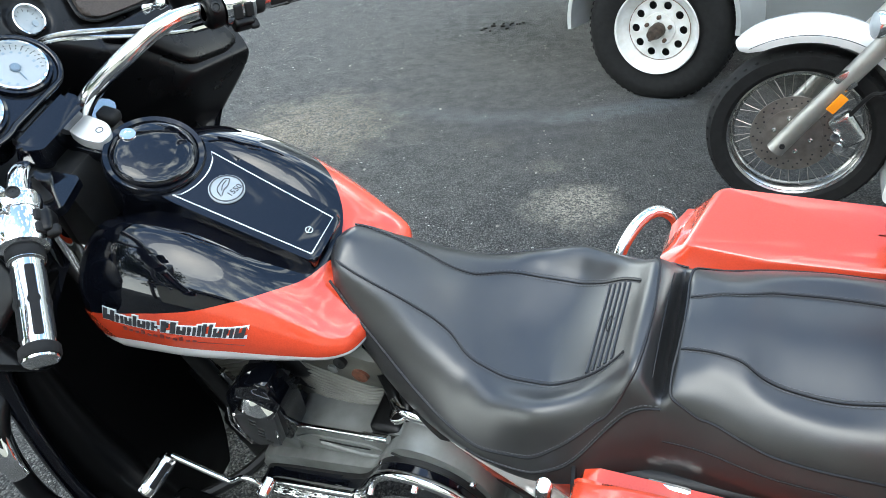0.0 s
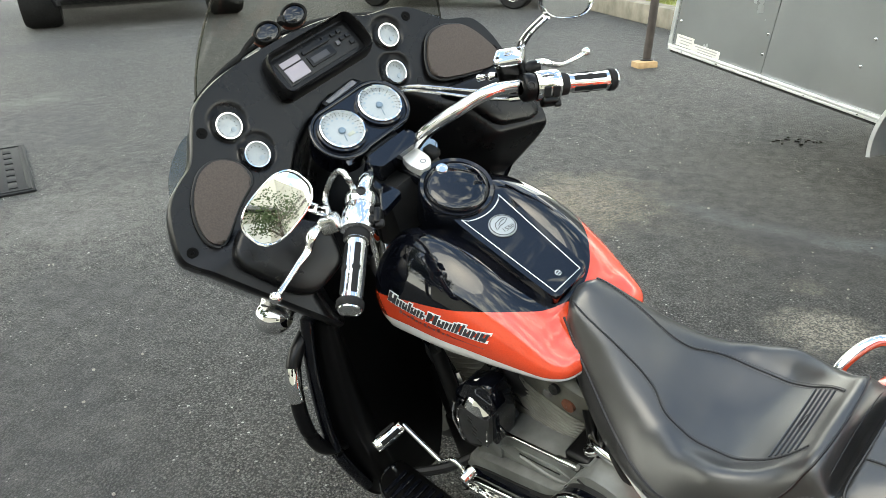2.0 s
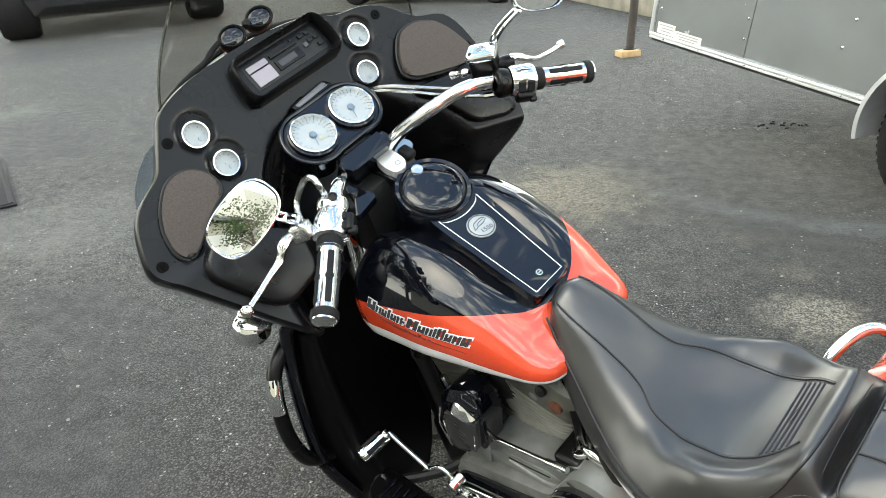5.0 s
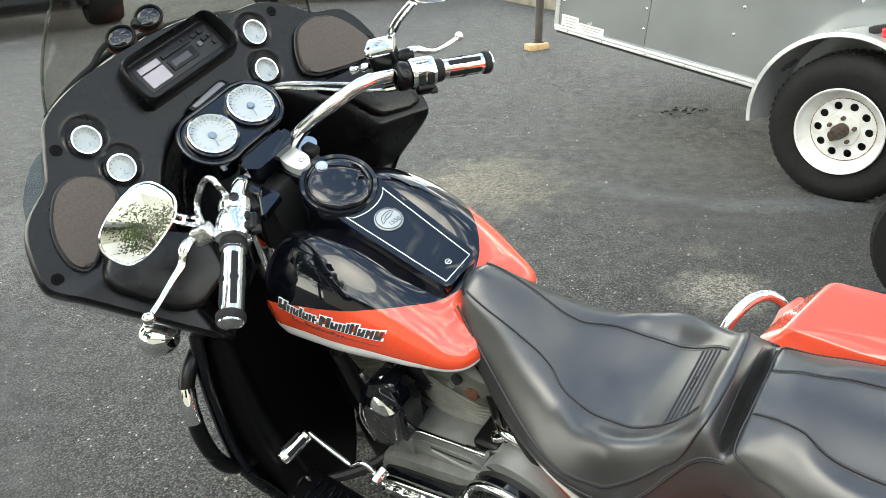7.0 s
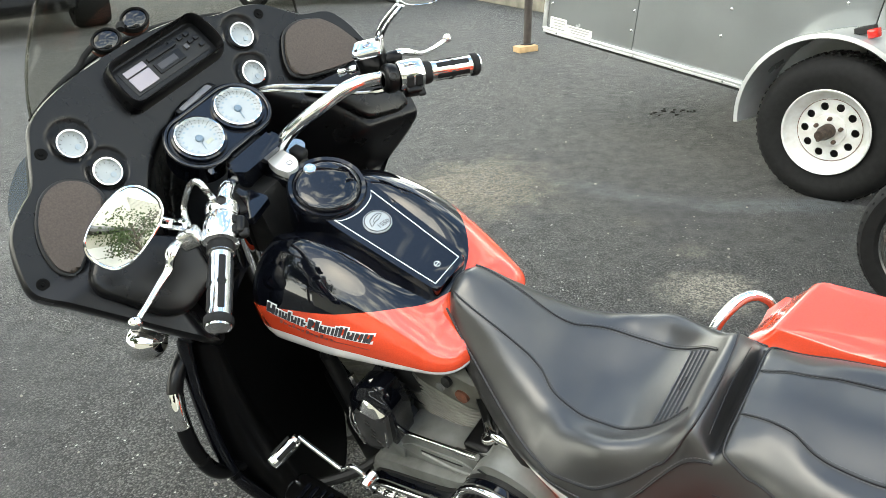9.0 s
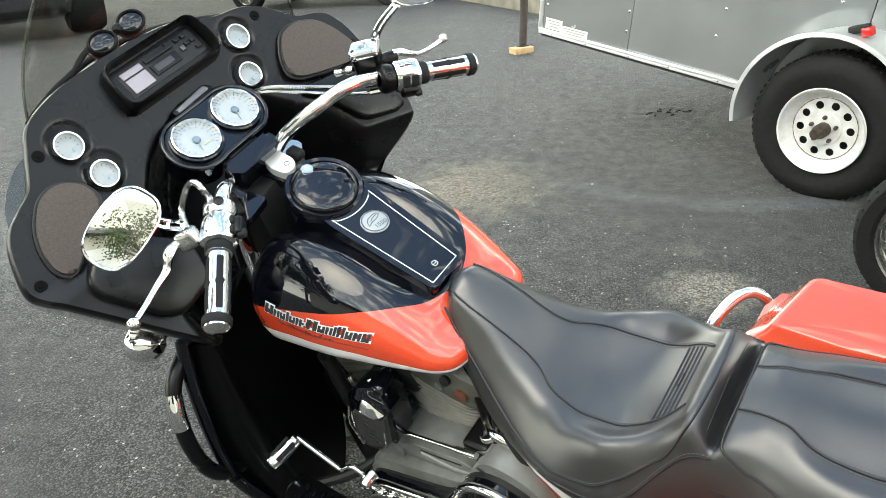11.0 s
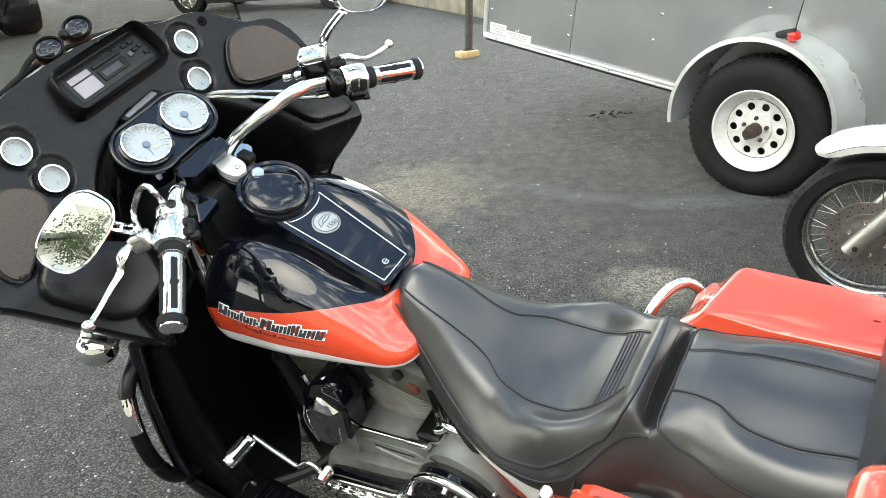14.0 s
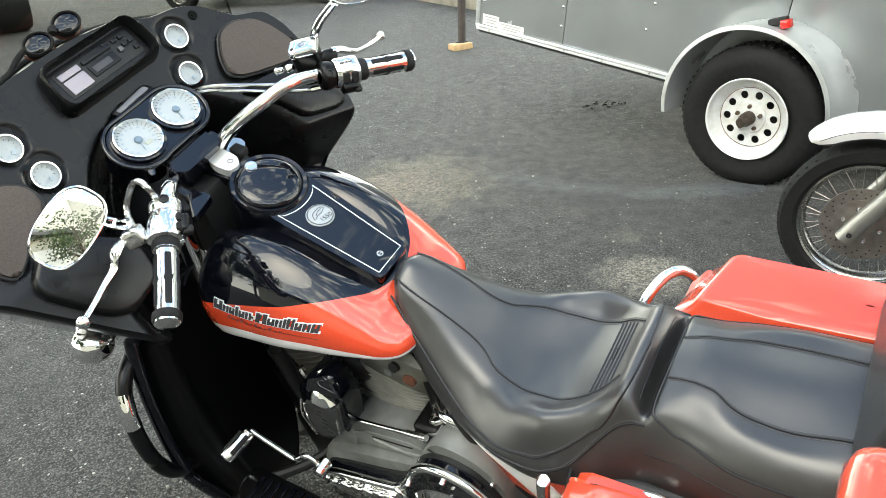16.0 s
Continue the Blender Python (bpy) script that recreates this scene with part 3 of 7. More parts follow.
# -- saddlebags with lids, crash bars --
for s in (1, -1):
    o = 0.02 if s > 0 else 0.0
    rows = []
    for x, g in ((-0.50, 0.82), (-0.508, 0.93), (-0.53, 1.0), (-0.75, 1.0), (-1.0, 0.98), (-1.08, 0.92), (-1.10, 0.8)):
        ys = [0.165, 0.165, 0.175, 0.300, 0.320, 0.320, 0.31, 0.28, 0.18]
        zs = [0.36, 0.62, 0.655, 0.655, 0.63, 0.42, 0.36, 0.33, 0.33]
        rows.append([(x + 2 * o, s * (0.18 + (y - 0.18) * (g if x < -0.6 else g ** 4)), 0.5 + (z - 0.5) * g) for y, z in zip(ys, zs)])
    bag = part("saddlebag", rings(rows), M_ORANGE, bike, "orange hard saddlebag")
    if s > 0:
        rows = []
        for x, gy, top in ((-0.500, 0.12, 0.655), (-0.506, 0.40, 0.666), (-0.518, 0.64, 0.672), (-0.538, 0.84, 0.678), (-0.560, 0.96, 0.689), (-0.595, 1.0, 0.694), (-0.85, 1.0, 0.697), (-1.06, 0.97, 0.695), (-1.10, 0.9, 0.675), (-1.12, 0.7, 0.655)):
            prof = [(0.164, 0.645), (0.162, 0.662), (0.163, 0.672), (0.168, top - 0.004), (0.178, top), (0.25, top + 0.003), (0.290, top), (0.300, top - 0.004), (0.314, 0.668), (0.320, 0.655), (0.321, 0.64)]
            fy = 1 - (1 - gy) * (0.4 if s > 0 else 1.0)
            rows.append([(x + 2 * o, s * (0.15 + 2.1 * o + (y - 0.15) * fy * (0.77 if s > 0 else 1.0)), min(z, top)) for y, z in prof])
        part("lid", rings(rows), M_ORANGE, bag, "glossy orange saddlebag lid")
    else:
        plateau = rounded([(-0.538, -0.190), (-0.572, -0.322), (-0.81, -0.309), (-1.08, -0.298), (-1.09, -0.18), (-0.66, -0.174)], 0.016, 5)
        skirt = rounded([(-0.486, -0.156), (-0.540, -0.328), (-0.82, -0.334), (-1.10, -0.326), (-1.11, -0.155), (-0.62, -0.150)], 0.05, 5)
        mid = Vector((-0.80, -0.245))
        rows = []
        for f, g, z in ((0.0, 1.0, 0.60), (0.0, 1.0, 0.640), (0.10, 1.0, 0.654), (0.45, 1.0, 0.664), (0.86, 1.0, 0.680), (0.97, 1.0, 0.6865), (1.0, 0.985, 0.6905), (1.0, 0.95, 0.6915), (1.0, 0.6, 0.694), (1.0, 0.02, 0.695)):
            row = []
            for a, b in zip(skirt, plateau):
                p = Vector(a).lerp(Vector(b), f)
                p = mid + (p - mid) * g if g < 0.96 else p + (mid - p).normalized() * (1 - g) * 0.35
                row.append((p.x, p.y, z))
            rows.append(row)
        part("lid", rings(rows, True, False), M_ORANGE, bag, "glossy orange saddlebag lid with a flat raised top")
    if s > 0:
        part("lid_seal", tube([(-0.49 + 2 * o, s * 0.16, 0.646), (-0.52 + 2 * o, s * 0.28, 0.646), (-0.57 + 2 * o, s * 0.322, 0.646), (-1.05, s * 0.322, 0.642)], 0.004, 6, 3), M_RUBBER, bag)
    bar = [(-0.405, s * 0.16, 0.53), (-0.424, s * 0.195, 0.595), (-0.440, s * 0.235, 0.632), (-0.462, s * 0.280, 0.645), (-0.486, s * 0.308, 0.632), (-0.503, s * 0.318, 0.58), (-0.50, s * 0.31, 0.40)] if s < 0 else [(-0.423, 0.212, 0.645), (-0.421, 0.218, 0.63), (-0.396, 0.222, 0.407), (-0.40, 0.22, 0.30)]
    part("crash_bar", tube(bar, 0.0108, 14, 6), M_CHROME, bike, "chrome saddlebag guard bar")
    if s < 0:
        part("crash_bar_sleeve", tube([(-0.418, s * 0.183, 0.578), (-0.428, s * 0.203, 0.604)], 0.0135, 12, 2), material("pale band", (0.6, 0.6, 0.6), 0.4), bike)
# side cover below the seat, white edged
part("side_cover", slab([(-0.245, 0.575), (-0.35, 0.59), (-0.46, 0.60), (-0.47, 0.43), (-0.40, 0.415), (-0.30, 0.47)], Matrix(((1, 0, 0, 0), (0, 0, 1, 0.125), (0, 1, 0, 0), (0, 0, 0, 1))), 0.028, 0.006), M_ORANGE, bike)
part("cover_stripe", slab([(-0.232, 0.615), (-0.285, 0.612), (-0.334, 0.570), (-0.378, 0.530), (-0.415, 0.48), (-0.455, 0.43), (-0.415, 0.408), (-0.372, 0.432), (-0.262, 0.565)], Matrix(((1, 0, 0, 0), (0, 0, 1, 0.128), (0, 1, 0, 0), (0, 0, 0, 1))), 0.0285, 0.003), M_WHITE, bike, "white painted side cover band")
part("cover_edge", tube([(-0.200, 0.135, 0.62), (-0.226, 0.14, 0.565), (-0.275, 0.142, 0.500), (-0.340, 0.142, 0.416), (-0.40, 0.142, 0.380)], 0.009, 8), M_DARK, bike)
part("rear_fender", rings([[(x, 0.13 * math.sin(radians(a)), z0 + 0.1 * math.cos(radians(a))) for a in range(-90, 91, 15)] for x, z0 in ((-0.45, 0.5), (-0.6, 0.56), (-0.8, 0.57), (-1.0, 0.53), (-1.2, 0.42))], closed=False), M_ORANGE, bike)
frame_rail = tube([(-0.45, 0.16, 0.60), (-0.53, 0.16, 0.625), (-0.60, 0.158, 0.63), (-0.70, 0.155, 0.635), (-0.9, 0.15, 0.63)], 0.016, 10)
part("frame_rail", frame_rail, M_DARK, bike)
part("seat_strap", tube([(-0.55, 0.175, 0.645), (-0.585, 0.178, 0.652), (-0.60, 0.178, 0.65)], 0.006, 8), M_CHROME, bike)
for i in range(3):
    part("latch", box((-0.73 - 0.05 * i, 0.155, 0.640), (0.03, 0.016, 0.012), 0.003), M_CHROME, bike, "chrome saddlebag latch")

# -- fairing: inner panel, speakers, gauges, radio --
FM = frame_of((0.491, 0.015, 1.151), (0, -1, 0), (0.527, 0, 0.85))    # x to the right, y up the panel, z at the rider
FAIR_R = [(0.0, 0.132), (0.10, 0.120), (0.177, 0.090), (0.241, 0.078), (0.287, 0.056), (0.328, 0.014), (0.350, -0.004), (0.396, -0.022), (0.418, -0.040), (0.434, -0.082), (0.438, -0.135), (0.434, -0.20), (0.428, -0.26), (0.414, -0.312), (0.395, -0.340), (0.345, -0.368), (0.285, -0.392), (0.22, -0.400), (0.15, -0.37), (0.08, -0.33)]
FAIR_L = [(0.10, 0.130), (0.18, 0.122), (0.244, 0.101), (0.280, 0.062), (0.318, 0.014), (0.352, -0.004), (0.384, -0.022), (0.407, -0.047), (0.427, -0.087), (0.437, -0.122), (0.428, -0.150), (0.410, -0.178), (0.358, -0.262), (0.312, -0.336), (0.270, -0.394), (0.225, -0.400), (0.16, -0.36), (0.08, -0.33)]
fair_line = [Vector((x, y, 0)) for x, y in FAIR_R] + [Vector((0, -0.32, 0))] + [Vector((-x, y, 0)) for x, y in FAIR_L[::-1]]
fair_line = spline(fair_line + [fair_line[0]], 8)[:-1]
FCEN = Vector((0, -0.10, 0))
ridge_x = table([(-0.45, 0.29), (-0.34, 0.288), (-0.276, 0.273), (-0.206, 0.239), (-0.141, 0.197), (-0.086, 0.148), (-0.05, 0.10), (-0.02, 0.03), (0.0, -0.05), (0.2, -0.05)], 12)
WELLS = [(-0.220, 0.038), (-0.206, -0.034), (0.195, 0.033), (0.161, -0.041)]


def fair_depth(x, y):
    """The panel's height over its plane: raised pockets, a deep hollow between them, dished gauge wells."""
    d = -0.020 * math.exp(-(x / 0.30) ** 2) * max(0.0, min(1.0, (0.10 - y) / 0.2))
    d += 0.022 * ease((abs(x) - 0.19) / 0.06) * ease((-0.125 - y) / 0.05)
    d -= 0.15 * ease((ridge_x(y) - abs(x) + 0.012) / 0.11)
    if x > 0.15:
        d -= 0.13 * ease((-0.272 - (x - 0.273) * 0.34 - y) / 0.085)
    for gx, gy in WELLS:
        r = math.hypot(x - gx - 0.004, y - gy - 0.003)
        d -= 0.014 * (1 - ease((r - 0.022) / 0.022))
    return d


rows = []
NR = 90
for k in range(NR + 1):
    f = 0.004 + 0.996 * (k / NR)
    rows.append([FM @ Vector(((p - FCEN) * f + FCEN).to_tuple()[:2] + (fair_depth(*((p - FCEN) * f + FCEN).to_tuple()[:2]),)) for p in fair_line])
for out, d in ((1.012, -0.006), (1.016, -0.02), (1.01, -0.045)):
    rows.append([FM @ Vector((((p - FCEN) * out + FCEN).x, ((p - FCEN) * out + FCEN).y, fair_depth(p.x, p.y) + d)) for p in fair_line])
fairing = part("inner_fairing", rings(rows, True, False), M_MATT, bike, "satin black inner fairing panel")
rows = [rows[-1]]
for f, d in ((1.0, -0.10), (0.9, -0.20), (0.7, -0.28), (0.4, -0.33), (0.02, -0.35)):
    rows.append([FM @ Vector((((p - FCEN) * f + FCEN).x, ((p - FCEN) * f + FCEN).y, d)) for p in fair_line])
part("outer_fairing", rings(rows, True, False), M_BLACK, bike, "glossy black outer fairing shell")


def fm(x, y, lift=0.0):
    return FM @ Vector((x, y, fair_depth(x, y) + lift))


for s in (-1, 1):
    sp = rounded([(s * 0.283, -0.006), (s * 0.252, -0.030), (s * 0.244, -0.073), (s * 0.298, -0.098), (s * 0.345, -0.132), (s * 0.370, -0.145), (s * 0.386, -0.122), (s * 0.380, -0.080), (s * 0.358, -0.042), (s * 0.322, -0.010)], 0.03, 5)
    if s > 0:
        sp = rounded([(0.278, -0.014), (0.240, -0.056), (0.226, -0.092), (0.246, -0.112), (0.30, -0.130), (0.365, -0.147), (0.410, -0.150), (0.412, -0.118), (0.394, -0.066), (0.372, -0.034), (0.325, -0.012)], 0.03, 5)
    spk = part("speaker", slab(sp, FM @ pose(0, 0, -0.020), 0.030, 0.008, segs=4), M_CLOTH, bike, "brown cloth speaker grille")
    c = Vector((sum(p[0] for p in sp) / len(sp), sum(p[1] for p in sp) / len(sp)))
    part("speaker_rim", strip([tuple(c + (Vector(p) - c) * 1.035) for p in sp], FM, 0.008, 0.001), M_DARK, spk)
    lid = rounded([(-0.185, -0.222), (-0.254, -0.156), (-0.322, -0.130), (-0.370, -0.165), (-0.374, -0.196), (-0.318, -0.296), (-0.284, -0.318), (-0.205, -0.300)] if s < 0 else [(0.214, -0.130), (0.308, -0.148), (0.408, -0.182), (0.408, -0.300), (0.372, -0.300), (0.288, -0.268), (0.258, -0.205)], 0.026, 7)
    c = Vector((sum(p[0] for p in lid) / len(lid), sum(p[1] for p in lid) / len(lid)))
    top = 0.0 if s < 0 else -0.012
    rows = [[FM @ Vector((c.x + (x - c.x) * g, c.y + (y - c.y) * g, z)) for x, y in lid] for g, z in ((1.0, -0.03), (1.0, 0.026 + top), (0.99, 0.032 + top), (0.965, 0.037 + top), (0.93, 0.040 + top), (0.86, 0.042 + top), (0.5, 0.045 + top), (0.02, 0.046 + top))]
    part("glove_box_lid", rings(rows, True, False), M_MATT, bike, "satin black glove box lid")
for gx, gy in WELLS:
    GMm = Matrix.Translation(fm(gx, gy, 0.001)) @ FM.to_3x3().to_4x4() @ pose(0, 0, 0, 8, 0, 0)
    gauge = part("small_gauge", lathe([(0.0262, -0.008), (0.0262, 0.017), (0.0254, 0.0195), (0.0232, 0.0195), (0.0222, 0.009)], GMm, 36), M_CHROME, bike, "small round gauge with chrome bezel")
    part("dial", lathe([(0.0226, 0.009), (0.0005, 0.009)], GMm, 32), M_DIAL, gauge)
    bm = bmesh.new()
    for i in range(9):
        a = radians(200 - 27.5 * i)
        box((0, 0, 0), (0.0032, 0.0008, 0.0006), 0, GMm @ Matrix.Rotation(a, 4, "Z") @ Matrix.Translation((0.0172, 0, 0.0094)), bm)
    part("ticks", bm, M_TICK, gauge)
    bm = lathe([(0.0052, 0.0092), (0.0052, 0.0115), (0.0005, 0.012)], GMm @ pose(0.007, -0.010, 0), 14)
    box((0, 0, 0), (0.018, 0.0011, 0.001), 0, GMm @ pose(0.007, -0.010, 0.0105) @ Matrix.Rotation(radians(190), 4, "Z") @ pose(0.01, 0, 0), bm)
    part("needle", bm, material("grey needle", (0.25, 0.30, 0.34), 0.4), gauge)
# pure black colour stands in for the shade inside the screw recesses
M_PIT = material("unlit recess", (0.0015, 0.0015, 0.0015), 0.8, ior=1.2)
for x, y in ((-0.271, 0.049), (-0.418, -0.124), (0.262, 0.047), (0.415, -0.118)):
    part("screw", lathe([(0.0105, -0.004), (0.0105, 0.0015), (0.0085, 0.0018), (0.0035, 0.001), (0.003, 0.0025), (0.0005, 0.0025)], Matrix.Translation(fm(x, y)) @ FM.to_3x3().to_4x4(), 16), M_PIT, bike, "dark recessed screw")
# radio pod: a raised collar round a sunken set
RM = FM @ pose(0.022, 0.066, 0.004, -6, 0, 1) @ Matrix.Diagonal((0.93, 0.93, 1, 1))
ro = rounded([(-0.128, -0.052), (0.122, -0.052), (0.128, 0.0), (0.118, 0.050), (-0.118, 0.050), (-0.130, 0.0)], 0.045, 7)
rows = []
for g, z in ((1.02, -0.03), (1.04, 0.0), (1.0, 0.022), (0.95, 0.028), (0.91, 0.024), (0.87, 0.004), (0.86, -0.006)):
    rows.append([RM @ Vector((x * (1 - (1 - g) * 0.7), y * g, z)) for x, y in ro])
pod = part("radio_collar", rings(rows, True, False), M_MATT, bike, "satin black collar round the radio")
radio = part("radio", box((0, 0, -0.006), (0.222, 0.080, 0.016), 0.004, RM), M_MATT, bike, "black cassette radio with pale display")
part("radio_face", box((0, 0, 0.001), (0.200, 0.062, 0.006), 0.004, RM), M_DARK, radio)
part("display", box((-0.066, -0.009, 0.005), (0.052, 0.032, 0.003), 0.002, RM), M_LCD, radio, "pale rectangular display")
part("display", box((-0.066, 0.017, 0.005), (0.052, 0.014, 0.003), 0.002, RM), M_LCD, radio, "pale strip display")
part("cassette_slot", box((0.005, -0.006, 0.005), (0.070, 0.026, 0.005), 0.003, RM), M_MATT, radio)
part("slot_window", box((0.0, -0.006, 0.0078), (0.046, 0.014, 0.001), 0.0004, RM), M_TICK, radio)
part("slot_door", box((0.005, 0.018, 0.006), (0.075, 0.010, 0.007), 0.003, RM), M_MATT, radio)
for x, y in ((0.058, 0.021), (0.076, 0.021), (0.088, 0.004), (0.088, -0.014), (0.072, 0.004), (0.035, 0.024)):
    part("button", box((x, y, 0.006), (0.013, 0.009, 0.006), 0.0025, RM), M_MATT, radio)
part("knob", box((0.056, -0.001, 0.006), (0.011, 0.011, 0.006), 0.002, RM @ pose(0, 0, 0, 0, 0, 0)), material("grey rocker", (0.06, 0.06, 0.065), 0.5), radio)
# clear side deflectors at the fairing's edge
for s in (-1, 1):
    wing = rounded([(s * 0.262, 0.072), (s * 0.302, 0.063), (s * 0.339, 0.039), (s * 0.366, 0.013), (s * 0.392, -0.032), (s * 0.36, -0.02), (s * 0.30, 0.015)], 0.012, 5)
    part("side_deflector", slab(wing, FM @ pose(0, 0, -0.040), 0.003), M_SMOKE, bike, "smoked clear side deflector")
# windscreen
SC, SL, SU = Vector((0.55, -0.053, 1.184)), Vector((0.03, 0.987, 0.158)), Vector((0.0, -0.158, 0.987))
rows = []
for i in range(33):
    a = -1 + 2 * i / 32
    row = []
    for t in (0, 0.12, 0.25, 0.4, 0.55, 0.7, 0.85, 1.0):
        half = 0.311 * (1 - 0.10 * t - 0.30 * t * t)
        row.append(SC + SL * (half * a) + SU * (0.055 * (1 - a * a) + 0.30 * t * (1 - 0.2 * abs(a) ** 3)) + Vector((0.10 * (1 - a * a) - 0.05 * t, 0, 0)))
    rows.append(row)
screen = part("windscreen", rings(rows, False, False), M_SMOKE, bike, "smoked clear windscreen")
screen.visible_shadow = False
part("screen_edge", tube([r[-1] for r in rows], 0.0025, 6, 1), M_SMOKE, screen)
for r in (rows[0], rows[-1]):
    part("screen_edge", tube(r, 0.0028, 6, 2), M_SMOKE, screen)
part("screen_gasket", tube([(r[0][0], r[0][1], r[0][2]) for r in rows], 0.006, 8, 1), M_RUBBER, bike)
# goggles lying on top of the fairing
gog = thing("goggles", "dark riding goggles with black strap lying on the fairing", "goggles", BIKE)
for x, y, z in ((0.575, 0.052, 1.282), (0.585, -0.024, 1.286)):
    LM = aim((x, y, z), (-0.8, 0.15, 0.55))
    part("lens_frame", lathe([(0.021, -0.03), (0.0265, -0.01), (0.0270, 0.002), (0.0250, 0.005), (0.0225, 0.003), (0.022, 0.0)], LM @ Matrix.Diagonal((0.82, 1.08, 1, 1)), 30), M_RUBBER, gog)
    part("lens", lathe([(0.0225, 0.0), (0.015, 0.003), (0.0005, 0.004)], LM @ Matrix.Diagonal((0.82, 1.08, 1, 1)), 30), M_BLACK, gog, "dark shiny lens")
    part("padding", lathe([(0.024, -0.032), (0.0285, -0.020), (0.0275, -0.012)], LM @ Matrix.Diagonal((0.82, 1.08, 1, 1)), 24), material("reddish brown padding", (0.16, 0.05, 0.03), 0.7), gog)
part("nose_bridge", tube([(0.572, 0.018, 1.285), (0.578, 0.012, 1.29), (0.578, 0.006, 1.288)], 0.008, 8), M_RUBBER, gog)
part("strap", tube([(0.578, 0.082, 1.283), (0.578, 0.105, 1.275), (0.578, 0.128, 1.262), (0.578, 0.155, 1.256), (0.576, 0.178, 1.252), (0.574, 0.194, 1.247), (0.572, 0.188, 1.240)], 0.0062, 8, 6, None, 0.4, (1, 0, 0.2)), M_RUBBER, gog)

# -- instrument pod with speedometer and tachometer --
PM = frame_of((0.425, 0.01, 1.090), (0, -1, 0), (0.78, 0, 0.62))
po = [(x + 0.0605 * math.cos(radians(a)), y + 0.0605 * math.sin(radians(a))) for x, y, a0, a1 in ((-0.055, -0.008, 100, 290), (0.049, -0.005, -70, 95)) for a in range(a0, a1 + 1, 5)]
ipod = part("instrument_pod", slab(po, PM @ pose(0, 0, -0.05), 0.058, 0.002, segs=2), M_BLACK, bike, "glossy black instrument pod")
part("pod_rim", tube([PM @ Vector((x, y, 0.007)) for x, y in po] + [PM @ Vector((*po[0], 0.007))], 0.0055, 10, 1), M_BLACK, ipod, "rounded gloss rim")
for x, y in ((-0.055, -0.008), (0.049, -0.005)):
    QM = PM @ pose(x, y, 0.002) @ Matrix.Diagonal((0.845, 0.845, 1, 1))
    part("gauge_collar", lathe([(0.0615, -0.045), (0.0615, 0.008), (0.0595, 0.0145), (0.0550, 0.0155), (0.0545, 0.010)], QM, 48), M_BLACK, ipod, "glossy black collar round a gauge")
    dial = part("gauge", lathe([(0.0545, -0.01), (0.0545, 0.014), (0.0535, 0.0195), (0.0505, 0.0205), (0.0480, 0.009)], QM, 48), M_CHROME, bike, "large round gauge with white dial and chrome bezel")
    part("dial", lathe([(0.049, 0.009), (0.0005, 0.009)], QM, 40), M_DIAL, dial)
    bm, b2 = bmesh.new(), bmesh.new()
    for i in range(25):
        a = radians(222 - 264 * i / 24)
        big = i % 2 == 0
        box((0, 0, 0), (0.0050 if big else 0.0028, 0.0014, 0.0005), 0, QM @ Matrix.Rotation(a, 4, "Z") @ Matrix.Translation((0.0440, 0, 0.0093)), bm)
        if big:
            box((0.0355 * math.cos(a), 0.0355 * math.sin(a), 0.0093), (0.0050, 0.0040, 0.0004), 0, QM, b2)
    part("ticks", bm, M_TICK, dial)
    part("numerals", b2, material("pale blue print", (0.20, 0.26, 0.31), 0.5), dial)
    bm = lathe([(0.009, 0.009), (0.009, 0.0125), (0.007, 0.014), (0.0005, 0.014)], QM, 20)
    box((0, 0, 0), (0.034, 0.0016, 0.001), 0, QM @ Matrix.Rotation(radians(252), 4, "Z") @ Matrix.Translation((0.014, 0, 0.0115)), bm)
    part("needle", bm, material("steel blue needle", (0.12, 0.17, 0.22), 0.35), dial)
    if x < 0:
        part("odometer", box((0.013, -0.018, 0.0095), (0.019, 0.009, 0.001), 0.0003, QM), material("grey green display", (0.30, 0.32, 0.27), 0.4), dial)
part("indicator_strip", slab(rounded([(-0.034, 0.054), (-0.040, 0.072), (0.056, 0.083), (0.068, 0.060)], 0.006), PM @ pose(0, 0, -0.01), 0.014, 0.003), M_MATT, ipod, "dark indicator lamp strip")
part("indicator_lens", slab(rounded([(-0.028, 0.060), (-0.031, 0.069), (0.050, 0.079), (0.055, 0.067)], 0.003), PM @ pose(0, 0, 0.004), 0.002, 0.001), material("grey lens", (0.13, 0.13, 0.14), 0.2), ipod)
part("lower_strip", slab(rounded([(-0.050, -0.084), (0.040, -0.084), (0.040, -0.050), (-0.045, -0.050)], 0.007), PM @ pose(0, 0, -0.02), 0.018, 0.004), M_MATT, ipod)
part("lower_lens", slab(rounded([(-0.034, -0.075), (0.028, -0.072), (0.029, -0.058), (-0.032, -0.061)], 0.005), PM @ pose(0, 0, -0.002), 0.003, 0.001), M_MATT, ipod)
